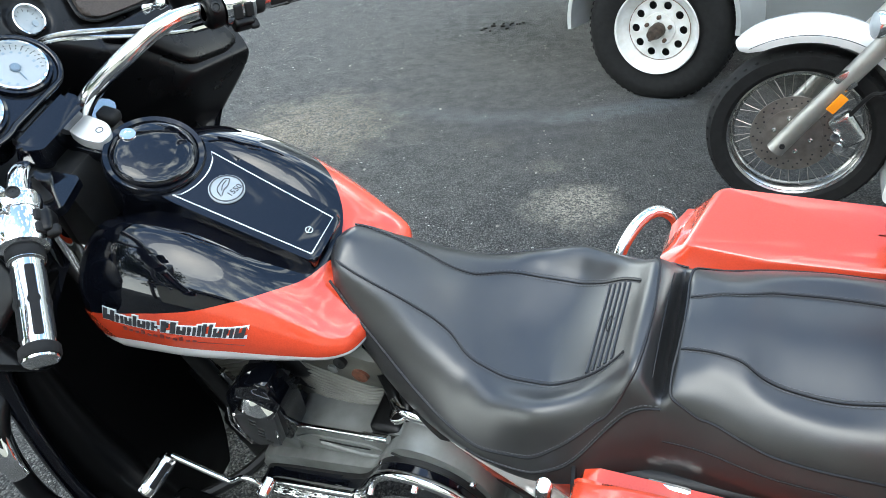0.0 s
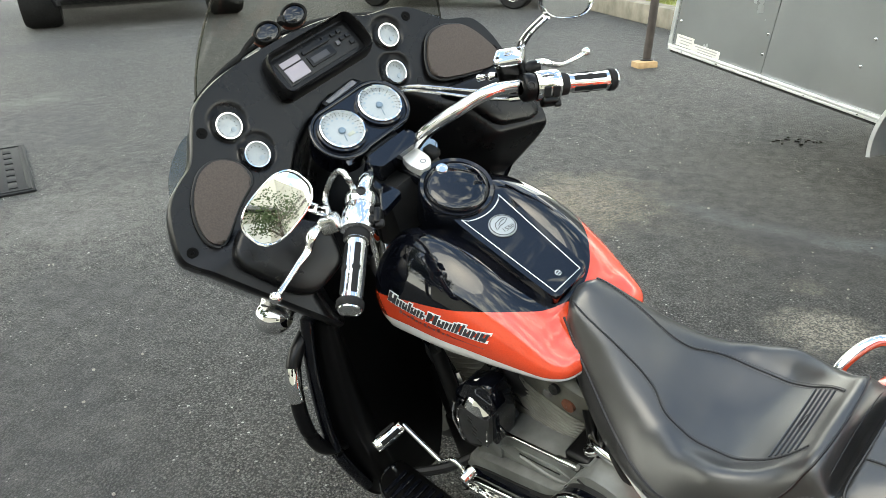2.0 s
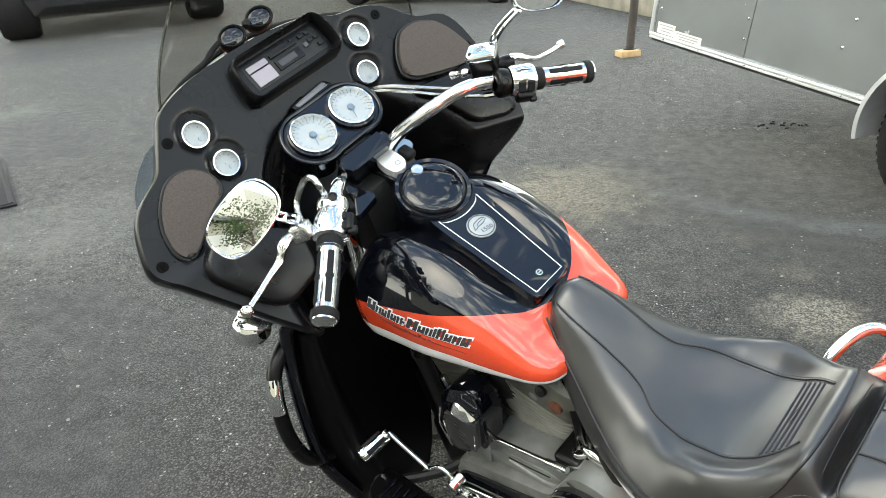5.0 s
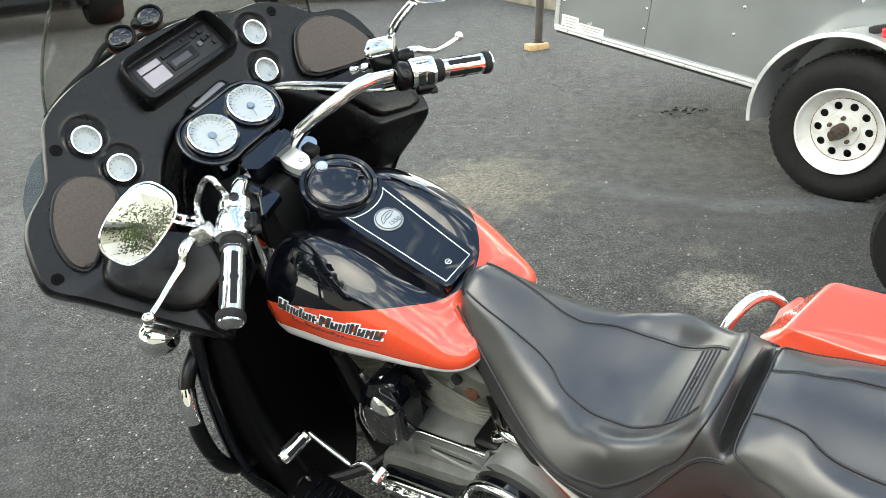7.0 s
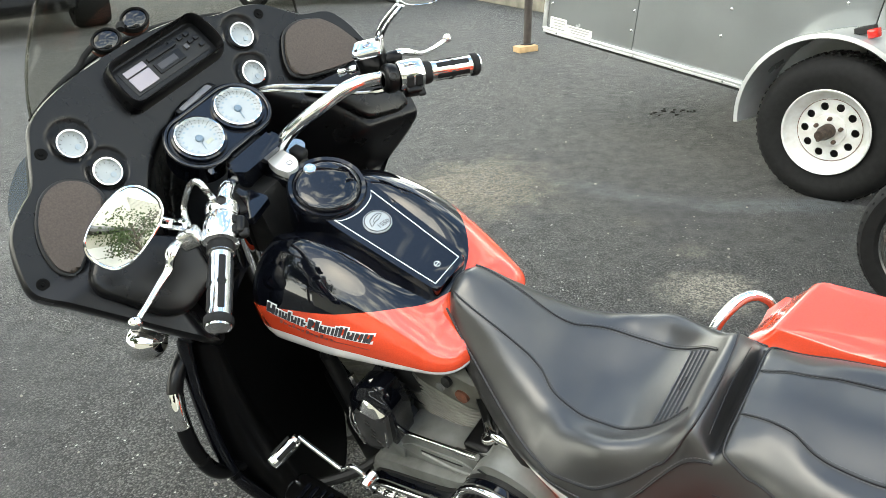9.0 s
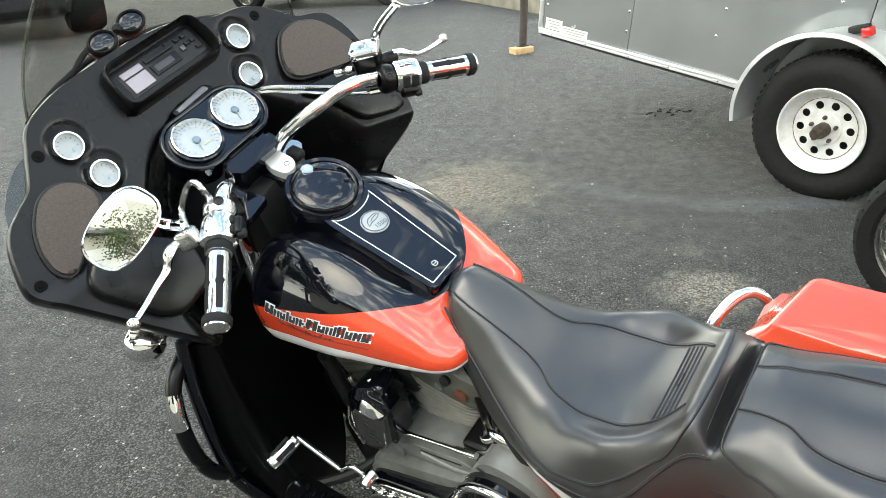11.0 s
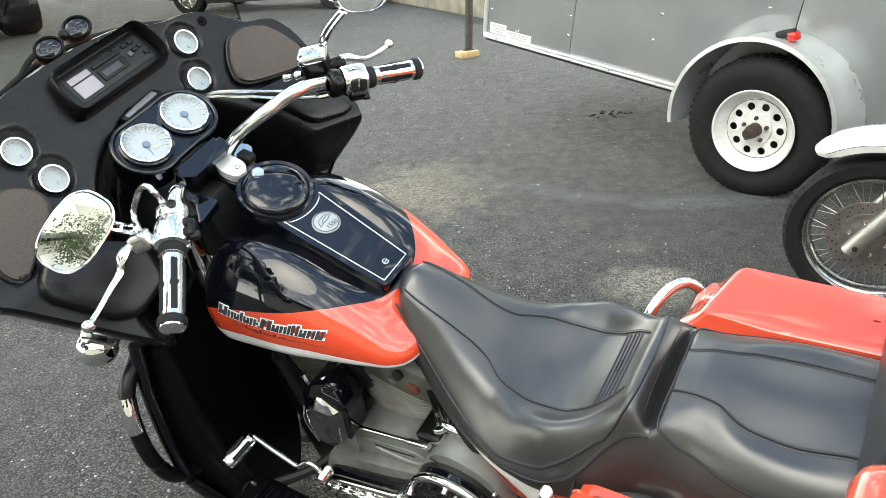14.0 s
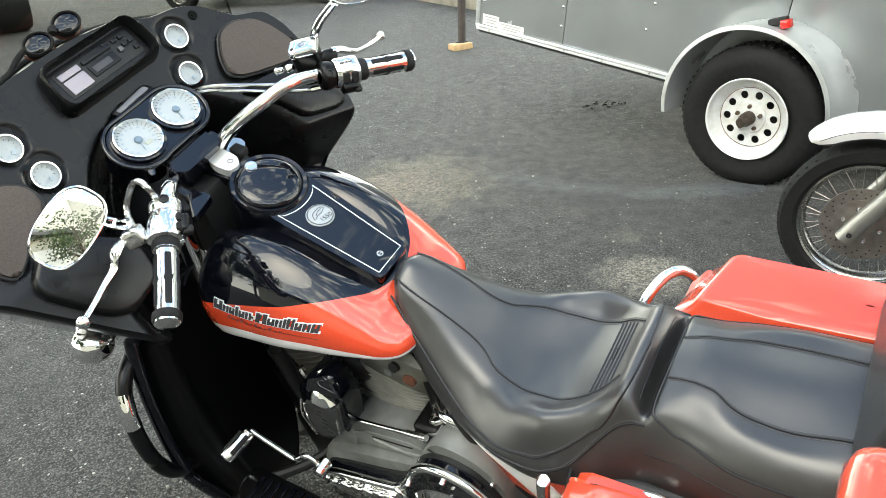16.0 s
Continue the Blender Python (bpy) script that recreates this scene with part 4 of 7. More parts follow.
# bar clamp cover and switch panel in front of the tank
cover = [(-0.052, -0.122), (0.047, -0.120), (0.055, -0.100), (0.048, -0.083), (-0.066, -0.088), (-0.074, -0.10)]
part("clamp_cover", slab(rounded(cover, 0.006), PM @ pose(0, 0, -0.05), 0.072, 0.010, segs=3), M_BLACK, bike, "glossy black handlebar clamp cover")
IM = frame_of((0.311, -0.015, 0.994), (0, -1, 0), (0.954, 0, 0.30))
part("ignition_base", box((0.0, 0.0, -0.02), (0.05, 0.085, 0.035), 0.012, IM, segs=3), M_BLACK, bike)
ign = part("ignition_switch", slab(rounded([(-0.020, -0.036), (0.004, -0.040), (0.020, -0.020), (0.022, 0.022), (0.006, 0.036), (-0.016, 0.026), (-0.025, -0.005)], 0.018, 6), IM @ pose(0.0, 0.004, -0.004), 0.017, 0.003, segs=3), material("satin silver", (0.72, 0.72, 0.70), 0.38, 0.6), bike, "silver oval ignition switch with red mark")
part("ignition_mark", slab([(-0.008, 0.018), (0.0, 0.028), (0.006, 0.018)], IM @ pose(0, 0, 0.012), 0.0007), M_RED, ign)
part("keyhole", lathe([(0.006, 0.012), (0.006, 0.0135), (0.0045, 0.0135), (0.0045, 0.0125)], IM @ pose(0.002, -0.014, 0), 16), M_DARK, ign)
part("switch", box((0.048, 0.008, -0.006), (0.026, 0.034, 0.02), 0.008, IM, segs=3), M_RUBBER, bike)
part("switch_panel", slab(rounded([(-0.158, -0.034), (-0.136, -0.048), (-0.080, -0.036), (-0.090, 0.026), (-0.122, 0.030), (-0.158, 0.010)], 0.006), IM @ pose(0, 0, -0.014), 0.016, 0.004), M_BLACK, bike, "glossy black switch panel")
part("rocker_switch", slab(rounded([(-0.146, -0.022), (-0.130, -0.032), (-0.115, 0.004), (-0.122, 0.016)], 0.010), IM @ pose(0, 0, 0.0015), 0.006, 0.002), M_RUBBER, bike)
# made-up dark boxes that hide the bright ground past the leg shield
part("shield_filler", box((0.345, 0.0, 0.30), (0.07, 0.20, 0.34), 0.02), M_LOWER, bike)
part("gap_filler", box((0.27, 0.06, 0.27), (0.10, 0.16, 0.20), 0.02), M_LOWER, bike)
part("steering_head", box((0.36, 0.0, 0.90), (0.10, 0.16, 0.16), 0.02), M_DARK, bike)
part("fork_tube", tube([(0.37, 0.09, 0.98), (0.50, 0.09, 0.55), (0.62, 0.09, 0.31)], 0.025, 12, 2), M_CHROME, bike)
part("fork_tube", tube([(0.37, -0.09, 0.98), (0.50, -0.09, 0.55), (0.62, -0.09, 0.31)], 0.025, 12, 2), M_CHROME, bike)

# -- handlebar, grips, levers, mirrors --
BAR = [(0.168, 0.250, 1.033), (0.200, 0.205, 1.052), (0.232, 0.165, 1.070), (0.268, 0.130, 1.058), (0.308, 0.100, 1.018), (0.345, 0.065, 0.982), (0.372, 0.03, 0.968), (0.376, -0.018, 0.970), (0.358, -0.036, 0.995), (0.322, -0.052, 1.034), (0.296, -0.075, 1.052), (0.264, -0.11, 1.070), (0.240, -0.16, 1.080), (0.224, -0.205, 1.077), (0.200, -0.25, 1.065), (0.155, -0.31, 1.042)]
part("handlebar", tube(BAR, 0.0138, 16, 5), M_CHROME, bike, "chrome handlebar")


def grip(inner, outer):
    d = (Vector(outer) - Vector(inner)).normalized()
    ln = (Vector(outer) - Vector(inner)).length
    m = aim(inner, d)
    gr = part("grip", lathe([(0.019, -0.012), (0.0215, -0.010), (0.0215, 0.004), (0.0185, 0.006), (0.0185, ln - 0.016), (0.0215, ln - 0.014), (0.0215, ln - 0.002), (0.019, ln)], m, 28), M_CHROME, bike, "chrome grip with rubber inserts")
    part("grip_ring", lathe([(0.0205, -0.014), (0.0225, -0.010), (0.0225, 0.002), (0.0205, 0.005)], m, 28), M_RUBBER, gr)
    part("grip_ring", lathe([(0.0195, ln - 0.016), (0.0227, ln - 0.013), (0.0227, ln - 0.003), (0.0205, ln)], m, 28), M_RUBBER, gr)
    part("end_cap", lathe([(0.020, ln - 0.002), (0.0195, ln + 0.003), (0.016, ln + 0.0055), (0.0005, ln + 0.007)], m, 24), M_CHROME, gr)
    for i in range(5):
        a = radians(72 * i + 36)
        q = m @ Matrix.Rotation(a, 4, "Z") @ Matrix.Translation((0.0172, 0, ln / 2 - 0.004))
        bm = box((0, 0, 0), (0.005, 0.0112, ln - 0.038), 0.003, q)
        lathe([(0.0072, -0.002), (0.0072, 0.0022), (0.0005, 0.0026)], q @ pose(0.0005, 0, 0, 0, 90, 0), 12, bm)
        part("rubber_insert", bm, M_RUBBER, gr)
    return m, ln


GL, gl_len = grip((0.168, 0.250, 1.033), (0.090, 0.348, 0.988))
GR, gr_len = grip((0.155, -0.310, 1.042), (0.104, -0.402, 1.013))
RIDER = Vector((-0.80, 0.68, 1.66))                      # roughly where a rider's eyes would be
for s, G in ((1, GL), (-1, GR)):
    sw = part("switch_housing", lathe([(0.020, -0.066), (0.027, -0.065), (0.0305, -0.060), (0.031, -0.024), (0.029, -0.016), (0.022, -0.013)], G, 28), M_CHROME, bike, "chrome handlebar switch housing")
    toward = G.inverted() @ RIDER
    a0 = math.atan2(toward.y, toward.x)
    for k in range(2):
        part("switch_button", box((0.0295, 0, -0.049 + 0.019 * k), (0.009, 0.022 if s < 0 else 0.013, 0.015), 0.003, G @ Matrix.Rotation(a0 - s * (0.40 if s < 0 else 0.75), 4, "Z"), segs=3), M_RUBBER, sw)
    low = G @ Matrix.Rotation(a0 - s * 1.15, 4, "Z")
    base = part("switch_base", box((0.031, 0, -0.041), (0.022, 0.026, 0.034), 0.007, low, segs=3), M_LOWER, sw, "black switch block")
    part("switch_toggle", box((0.040, s * 0.004, -0.026), (0.016, 0.010, 0.014), 0.004, low, segs=3), M_RUBBER, base)
    clamp = part("bar_clamp", lathe([(0.0135, -0.095), (0.023, -0.094), (0.0275, -0.090), (0.0285, -0.085), (0.0285, -0.075), (0.026, -0.068), (0.018, -0.066)], G, 24), M_CHROME if s > 0 else M_LOWER, bike, "chrome bar clamp" if s > 0 else "black bar clamp")
    part("clamp_bolt", lathe([(0.0085, -0.002), (0.0085, 0.002), (0.006, 0.003), (0.005, 0.001), (0.0005, 0.001)], G @ Matrix.Rotation(a0 + s * 0.1, 4, "Z") @ pose(0.029, 0, -0.082, 0, 90, 0), 14), M_DARK, clamp)
# clutch lever and perch on the left, brake master cylinder on the right
part("lever_perch", box((0, 0, 0), (0.036, 0.030, 0.032), 0.009, pose(0.212, 0.262, 1.062, 10, 10, 40), segs=3), M_SILVER, bike, "silver clutch lever perch")
part("clutch_lever", tube([(0.232, 0.268, 1.060), (0.216, 0.300, 1.062), (0.214, 0.318, 1.044), (0.205, 0.345, 1.040), (0.185, 0.385, 1.038), (0.165, 0.420, 1.040)], [0.010, 0.011, 0.0082, 0.0066, 0.0058, 0.0062], 12, 6, None, 0.7), M_CHROME, bike, "chrome clutch lever")
bmb = bmesh.new()
bmesh.ops.create_uvsphere(bmb, u_segments=16, v_segments=10, radius=0.0105, matrix=Matrix.Translation((0.164, 0.421, 1.040)))
part("lever_ball", bmb, M_CHROME, bike)
MC = pose(0.240, -0.258, 1.094, -6, 0, 33)
mc_out = rounded([(-0.029, -0.024), (0.029, -0.026), (0.031, 0.020), (0.017, 0.027), (-0.028, 0.024)], 0.010, 5)
mcyl = part("master_cylinder", rings([[MC @ Vector((x * g, y * g, z)) for x, y in mc_out] for g, z in ((0.70, -0.052), (0.86, -0.048), (0.92, -0.034), (0.96, 0.012), (0.96, 0.018))]), M_LOWER, bike, "black brake fluid reservoir with chrome cap")
part("reservoir_cap", rings([[MC @ Vector((x * g, y * g, z)) for x, y in mc_out] for g, z in ((0.99, 0.016), (1.04, 0.018), (1.05, 0.022), (1.02, 0.027), (0.95, 0.030), (0.7, 0.0315), (0.3, 0.032))]), M_CHROME, mcyl, "chrome cap")
part("cap_seal", lathe([(0.0095, 0.031), (0.009, 0.0335), (0.0065, 0.0335), (0.006, 0.032), (0.0005, 0.032)], MC, 20), M_SILVER, mcyl)
for x, y in ((0.021, 0.012), (-0.020, -0.012)):
    part("cap_screw", lathe([(0.0038, 0.029), (0.0036, 0.0325), (0.0015, 0.0325), (0.001, 0.0310)], MC @ pose(x, y, 0), 12), M_DARK, mcyl)
part("banjo_bolt", tube([(0.262, -0.232, 1.086), (0.274, -0.228, 1.084), (0.286, -0.226, 1.082), (0.304, -0.222, 1.079)], [0.006, 0.009, 0.0055, 0.0085], 10, 4), M_CHROME, bike)
part("brake_lever", tube([(0.214, -0.300, 1.086), (0.208, -0.320, 1.078), (0.203, -0.340, 1.064), (0.201, -0.362, 1.053), (0.202, -0.39, 1.047), (0.200, -0.42, 1.045), (0.196, -0.438, 1.046)], [0.0085, 0.0095, 0.0075, 0.0060, 0.0055, 0.0048, 0.0052], 12, 6, None, 0.8), M_CHROME, bike, "chrome brake lever")
part("lever_knuckle", tube([(0.232, -0.272, 1.078), (0.220, -0.290, 1.080), (0.212, -0.306, 1.078)], [0.013, 0.014, 0.012], 12, 3), M_LOWER, bike, "black lever perch")
bmb = bmesh.new()
bmesh.ops.create_uvsphere(bmb, u_segments=16, v_segments=10, radius=0.0095, matrix=Matrix.Translation((0.196, -0.440, 1.046)))
part("lever_ball", bmb, M_CHROME, bike)
# cables
part("cable", tube([(0.47, -0.10, 1.085), (0.40, -0.125, 1.097), (0.32, -0.19, 1.066), (0.26, -0.235, 1.046)], 0.0036, 8), M_SILVER, bike, "braided silver cable")
part("cable", tube([(0.48, -0.09, 1.080), (0.40, -0.12, 1.090), (0.32, -0.20, 1.045), (0.26, -0.24, 1.028), (0.215, -0.27, 1.026)], 0.0036, 8), M_SILVER, bike, "braided silver cable")
part("cable_end", tube([(0.252, -0.245, 1.027), (0.226, -0.262, 1.026)], 0.0065, 8, 1), M_CHROME, bike)
part("cable", tube([(0.235, 0.245, 1.058), (0.268, 0.225, 1.075), (0.250, 0.205, 1.112), (0.222, 0.200, 1.126), (0.215, 0.196, 1.10), (0.26, 0.17, 1.04), (0.36, 0.12, 0.98)], 0.0055, 8), M_SILVER, bike, "braided silver clutch cable")


M_ETCH = material("etched print", (0.10, 0.09, 0.07), 0.6)


def mirror(centre, normal, along, stem, turn):
    """A rounded mirror whose long side runs along the third vector, on a slotted double stem."""
    m = aim(centre, normal, along) @ Matrix.Rotation(radians(turn), 4, "Z")
    o = [(0.0625 * math.copysign(abs(math.cos(radians(a))) ** 0.74, math.cos(radians(a))), 0.0395 * math.copysign(abs(math.sin(radians(a))) ** 0.74, math.sin(radians(a)))) for a in range(0, 360, 8)]
    rows = [[m @ Vector((x * g, y * g, z)) for x, y in o] for g, z in ((0.5, -0.036), (0.8, -0.028), (0.96, -0.012), (1.0, -0.002), (0.985, 0.0035), (0.95, 0.0038), (0.928, 0.0025))]
    head = part("mirror", rings(rows, True, False), M_CHROME, bike, "chrome rear-view mirror")
    part("mirror_glass", rings([[m @ Vector((x * g, y * g, 0.0024 - ((x * g) ** 2 + (y * g) ** 2) / 1.0)) for x, y in o] for g in (0.932, 0.8, 0.6, 0.4, 0.2, 0.01)], True, False), M_MIRROR, head, "slightly domed mirror glass")
    for y, words in ((-0.0195, "OBJECTS IN MIRROR ARE"), (-0.0275, "CLOSER THAN THEY APPEAR")):
        wt = words_mesh(words, 0.0062)
        wt.materials.append(M_ETCH)
        wo = new("warning_print", wt)
        wo.parent = head
        wo.matrix_local = m @ pose(0.004, y, 0.0021)
    side = (Vector(stem[-1]) - Vector(stem[0])).cross(Vector(normal)).normalized() * 0.0058
    for k in (-1, 1):
        part("mirror_stem", tube([Vector(p) + side * k for p in stem], 0.0038, 8, 4), M_CHROME, head)
    for p in stem[::2]:
        part("stem_bridge", tube([Vector(p) - side, Vector(p) + side], 0.004, 8, 1), M_CHROME, head)


mirror((0.160, 0.357, 1.172), (-0.885, 0.20, 0.36), (0.0, -0.88, 0.47), [(0.215, 0.258, 1.085), (0.205, 0.272, 1.100), (0.185, 0.290, 1.120), (0.165, 0.310, 1.145)], -8)
mirror((0.130, -0.332, 1.214), (-0.97, 0.20, 0.08), (0.0, 0.88, 0.47), [(0.243, -0.284, 1.108), (0.232, -0.288, 1.126), (0.208, -0.297, 1.154), (0.172, -0.310, 1.182)], 8)

# -- lowers, engine guard, lamp --
low_out = table([(0.12, 0.22), (0.15, 0.30), (0.20, 0.345), (0.27, 0.366), (0.33, 0.375), (0.40, 0.378), (0.50, 0.372), (0.65, 0.345), (0.72, 0.325), (0.80, 0.295)], 15)
low_in = table([(0.12, 0.14), (0.15, 0.12), (0.225, 0.085), (0.30, 0.062), (0.45, 0.040), (0.55, 0.062), (0.65, 0.080), (0.80, 0.12)], 15)
for s in (1, -1):
    rows = []
    for i in range(41):
        z = 0.12 + 0.68 * i / 40
        a, b = low_in(z), low_out(z)
        e = min(1.0, (z - 0.12) / 0.05)
        row = []
        for k in range(61):
            u = k / 60
            y = a + (b - a) * u
            d = 0.045 * (u ** 1.6) * e - 0.05 * ease((u - 0.80) / 0.2)
            d += 0.010 * ease((u - 0.66) / 0.05) * (1 - ease((u - 0.74) / 0.06))
            row.append((0.425 - d, s * y, z))
        row += [(0.44, s * b, z), (0.46, s * (b - 0.02), z), (0.46, s * (a + 0.02), z), (0.44, s * a, z)]
        rows.append(row)
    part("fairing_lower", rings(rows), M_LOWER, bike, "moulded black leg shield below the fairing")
part("lower_rim", tube([(0.415, 0.292, 0.80), (0.41, 0.325, 0.72), (0.41, 0.352, 0.62), (0.41, 0.374, 0.50), (0.41, 0.378, 0.40), (0.415, 0.35, 0.26)], 0.015, 14), M_BLACK, bike)
guard = [(0.44, 0.25, 0.76), (0.42, 0.335, 0.735), (0.41, 0.378, 0.70), (0.40, 0.402, 0.645), (0.40, 0.415, 0.58), (0.40, 0.415, 0.51), (0.41, 0.395, 0.455), (0.43, 0.35, 0.41), (0.44, 0.25, 0.37)]
part("engine_guard", tube(guard, 0.0165, 14), M_MATT, bike, "black and chrome engine guard hoop")
part("guard_sleeve", tube([(0.412, 0.376, 0.703), (0.403, 0.395, 0.668), (0.400, 0.405, 0.635)], 0.0175, 14), M_CHROME, bike)
lamp = part("turn_signal", lathe([(0.001, -0.035), (0.018, -0.033), (0.032, -0.018), (0.036, 0.0), (0.036, 0.018), (0.034, 0.022)], aim((0.425, 0.355, 0.822), (0.9, 0.25, -0.1)), 28), M_CHROME, bike, "chrome bullet turn signal")
part("signal_stalk", tube([(0.43, 0.34, 0.825), (0.44, 0.26, 0.83)], 0.01, 8, 1), M_CHROME, lamp)
part("front_fender", rings([[(0.66 + 0.36 * math.cos(radians(a)), y, 0.33 + (0.36 - 0.03 * (y / 0.07) ** 2) * math.sin(radians(a))) for y in (-0.08, -0.06, 0, 0.06, 0.08)] for a in range(10, 171, 8)], False, False), M_BLACK, bike)


def bike_wheel(x, r, w):
    tyre = lathe([(r * 0.70, -w * 0.7), (r * 0.86, -w), (r * 0.97, -w * 0.75), (r, 0), (r * 0.97, w * 0.75), (r * 0.86, w), (r * 0.70, w * 0.7)], Matrix(((1, 0, 0, x), (0, 0, -1, 0), (0, 1, 0, r), (0, 0, 0, 1))), 48)
    wh = part("wheel", tyre, M_TYRE, bike, "black motorcycle tyre")
    part("rim", lathe([(r * 0.71, -w * 0.6), (r * 0.62, -w * 0.3), (0.03, -w * 0.4), (0.03, w * 0.4), (r * 0.62, w * 0.3), (r * 0.71, w * 0.6)], Matrix(((1, 0, 0, x), (0, 0, -1, 0), (0, 1, 0, r), (0, 0, 0, 1))), 40), M_CHROME, wh)


M_TYRE = material("tyre rubber", (0.02, 0.02, 0.02), 0.75, vary=0.3, scale=40)
bike_wheel(0.66, 0.318, 0.06)
bike_wheel(-0.95, 0.318, 0.065)
part("side_stand", tube([(0.15, 0.12, 0.22), (0.12, 0.25, 0.15), (0.11, 0.37, 0.122)], 0.012, 8), M_CHROME, bike)

# -- engine --
def fin_stack(base, top, sx, sy, count, name, mat):
    """A finned cylinder along base to top, rounded-square fins."""
    m = aim(base, Vector(top) - Vector(base), (1, 0, 0))
    ln = (Vector(top) - Vector(base)).length
    o = rounded([(-sx, -sy), (sx, -sy), (sx, sy), (-sx, sy)], min(sx, sy) * 0.75, 5)
    barrel = part(name, rings([[m @ Vector((x * 0.86, y * 0.86, z)) for x, y in o] for z in (-0.01, ln + 0.01)]), mat, bike)
    for i in range(count):
        z = ln * i / (count - 1)
        g = 1.0 + 0.05 * math.sin(math.pi * i / (count - 1))
        part("fin", rings([[m @ Vector((x * g * k, y * g * k, z + d)) for x, y in o] for k, d in ((0.98, -0.0022), (1.0, -0.001), (1.0, 0.001), (0.98, 0.0022))]), mat, barrel)
    return barrel


rear_cyl = fin_stack((0.006, 0.0, 0.488), (-0.030, 0.0, 0.600), 0.104, 0.098, 13, "rear_cylinder", M_CYL)
part("rear_cylinder_head", rings([[aim((-0.032, 0.0, 0.60), (-0.30, 0, 0.95), (1, 0, 0)) @ Vector((x * g, y * g, z)) for x, y in rounded([(-0.112, -0.10), (0.112, -0.10), (0.112, 0.10), (-0.112, 0.10)], 0.07, 7)] for g, z in ((0.95, -0.004), (1.0, 0.004), (1.0, 0.05), (0.94, 0.075), (0.7, 0.09), (0.3, 0.095))]), M_CYL, bike, "grey finned rear cylinder head")
part("spark_plug", lathe([(0.001, 0.006), (0.014, 0.004), (0.016, -0.01)], aim((-0.085, 0.101, 0.622), (0, 1, 0.1)), 18), M_RUST, bike, "rust-brown plug in the cylinder head")
part("bolt", lathe([(0.001, 0.006), (0.009, 0.004), (0.010, -0.01)], aim((-0.035, 0.101, 0.625), (0, 1, 0.1)), 12), M_ENGINE, bike)
part("bolt", lathe([(0.001, 0.01), (0.011, 0.008), (0.012, -0.01)], aim((-0.058, 0.098, 0.650), (0, 1, 0.3)), 12), M_DARK, bike)
part("cylinder_base", box((0, 0, 0), (0.19, 0.19, 0.05), 0.012, aim((-0.005, 0, 0.475), (-0.36, 0, 0.93), (1, 0, 0))), M_CYL, bike)
fin_stack((0.145, 0.0, 0.47), (0.235, 0.0, 0.655), 0.100, 0.104, 17, "front_cylinder", M_CYL)
part("rocker_box", box((0.03, 0, 0.70), (0.34, 0.17, 0.05), 0.02), M_DARK, bike)
part("intake", tube([(0.02, 0.06, 0.60), (0.05, 0.08, 0.58), (0.10, 0.075, 0.60)], 0.026, 12), M_DARK, bike)
bm = bmesh.new()
for i in range(9):
    lathe([(0.010, -0.0025), (0.0125, 0), (0.010, 0.0025)], aim(Vector((0.100, 0.108, 0.640)).lerp(Vector((0.066, 0.112, 0.560)), i / 8), (-0.3, 0, -1)), 12, bm)
tagged(part("breather_hose", bm, M_RUBBER, bike), kind="stuff")
XZ = Matrix(((1, 0, 0, 0), (0, 0, 1, 0), (0, 1, 0, 0), (0, 0, 0, 1)))
horn = part("horn_cover", slab(rounded([(0.115, 0.64), (0.040, 0.672), (0.026, 0.60), (0.05, 0.50), (0.082, 0.468), (0.150, 0.462), (0.172, 0.52), (0.15, 0.60)], 0.02, 4), XZ @ pose(0, 0, 0.135), 0.046, 0.014, segs=4), M_BLACK, bike, "glossy black horn cover with chrome face")
# dark colour stands in for the ground reflected in the chrome
part("horn_plate", slab(rounded([(0.152, 0.556), (0.112, 0.572), (0.062, 0.566), (0.048, 0.590), (0.078, 0.480), (0.155, 0.436), (0.166, 0.50)], 0.010), XZ @ pose(0, 0, 0.172), 0.020, 0.004), material("chrome with painted dark reflection", (0.075, 0.077, 0.08), 0.38, 0.6, vary=0.25, scale=30), horn, "horn plate coloured dark for the ground its chrome mirrors")
crest_lo = spline([(0.141, 0.561), (0.122, 0.582), (0.097, 0.581), (0.080, 0.573), (0.060, 0.580)], 6)
crest_hi = spline([(0.112, 0.640), (0.100, 0.650), (0.085, 0.650), (0.066, 0.634), (0.050, 0.606)], 6)
rows = []
for k in range(9):
    v = k / 8
    row = [Vector((a[0] + (c[0] - a[0]) * v, 0.197 - 0.070 * v ** 1.3 - 0.014 * (2 * i / (len(crest_lo) - 1) - 1) ** 2, a[1] + (c[1] - a[1]) * v)) for i, (a, c) in enumerate(zip(crest_lo, crest_hi))]
    rows.append(row + [Vector((p.x, 0.135, p.z - 0.004)) for p in reversed(row)])
part("horn_crest", rings(rows), M_CHROME, horn, "bright chrome crest of the horn cover")
for pts in ([(0.188, 0.17, 0.530), (0.190, 0.185, 0.49), (0.170, 0.19, 0.435)], [(0.060, 0.180, 0.580), (0.072, 0.190, 0.53), (0.090, 0.190, 0.470)], [(0.144, 0.194, 0.560), (0.158, 0.194, 0.52), (0.168, 0.192, 0.452)]):
    part("chrome_trim", tube(pts, 0.0028, 8, 5), M_CHROME, horn)
for i in range(6):
    part("raised_letter", box((0, 0, 0), (0.006, 0.0022, 0.013), 0.0008, pose(0.112 + 0.006 * math.sin(i * 2.1), 0.193, 0.548 - 0.014 * i, 0, 70, 0)), M_DARK, horn)
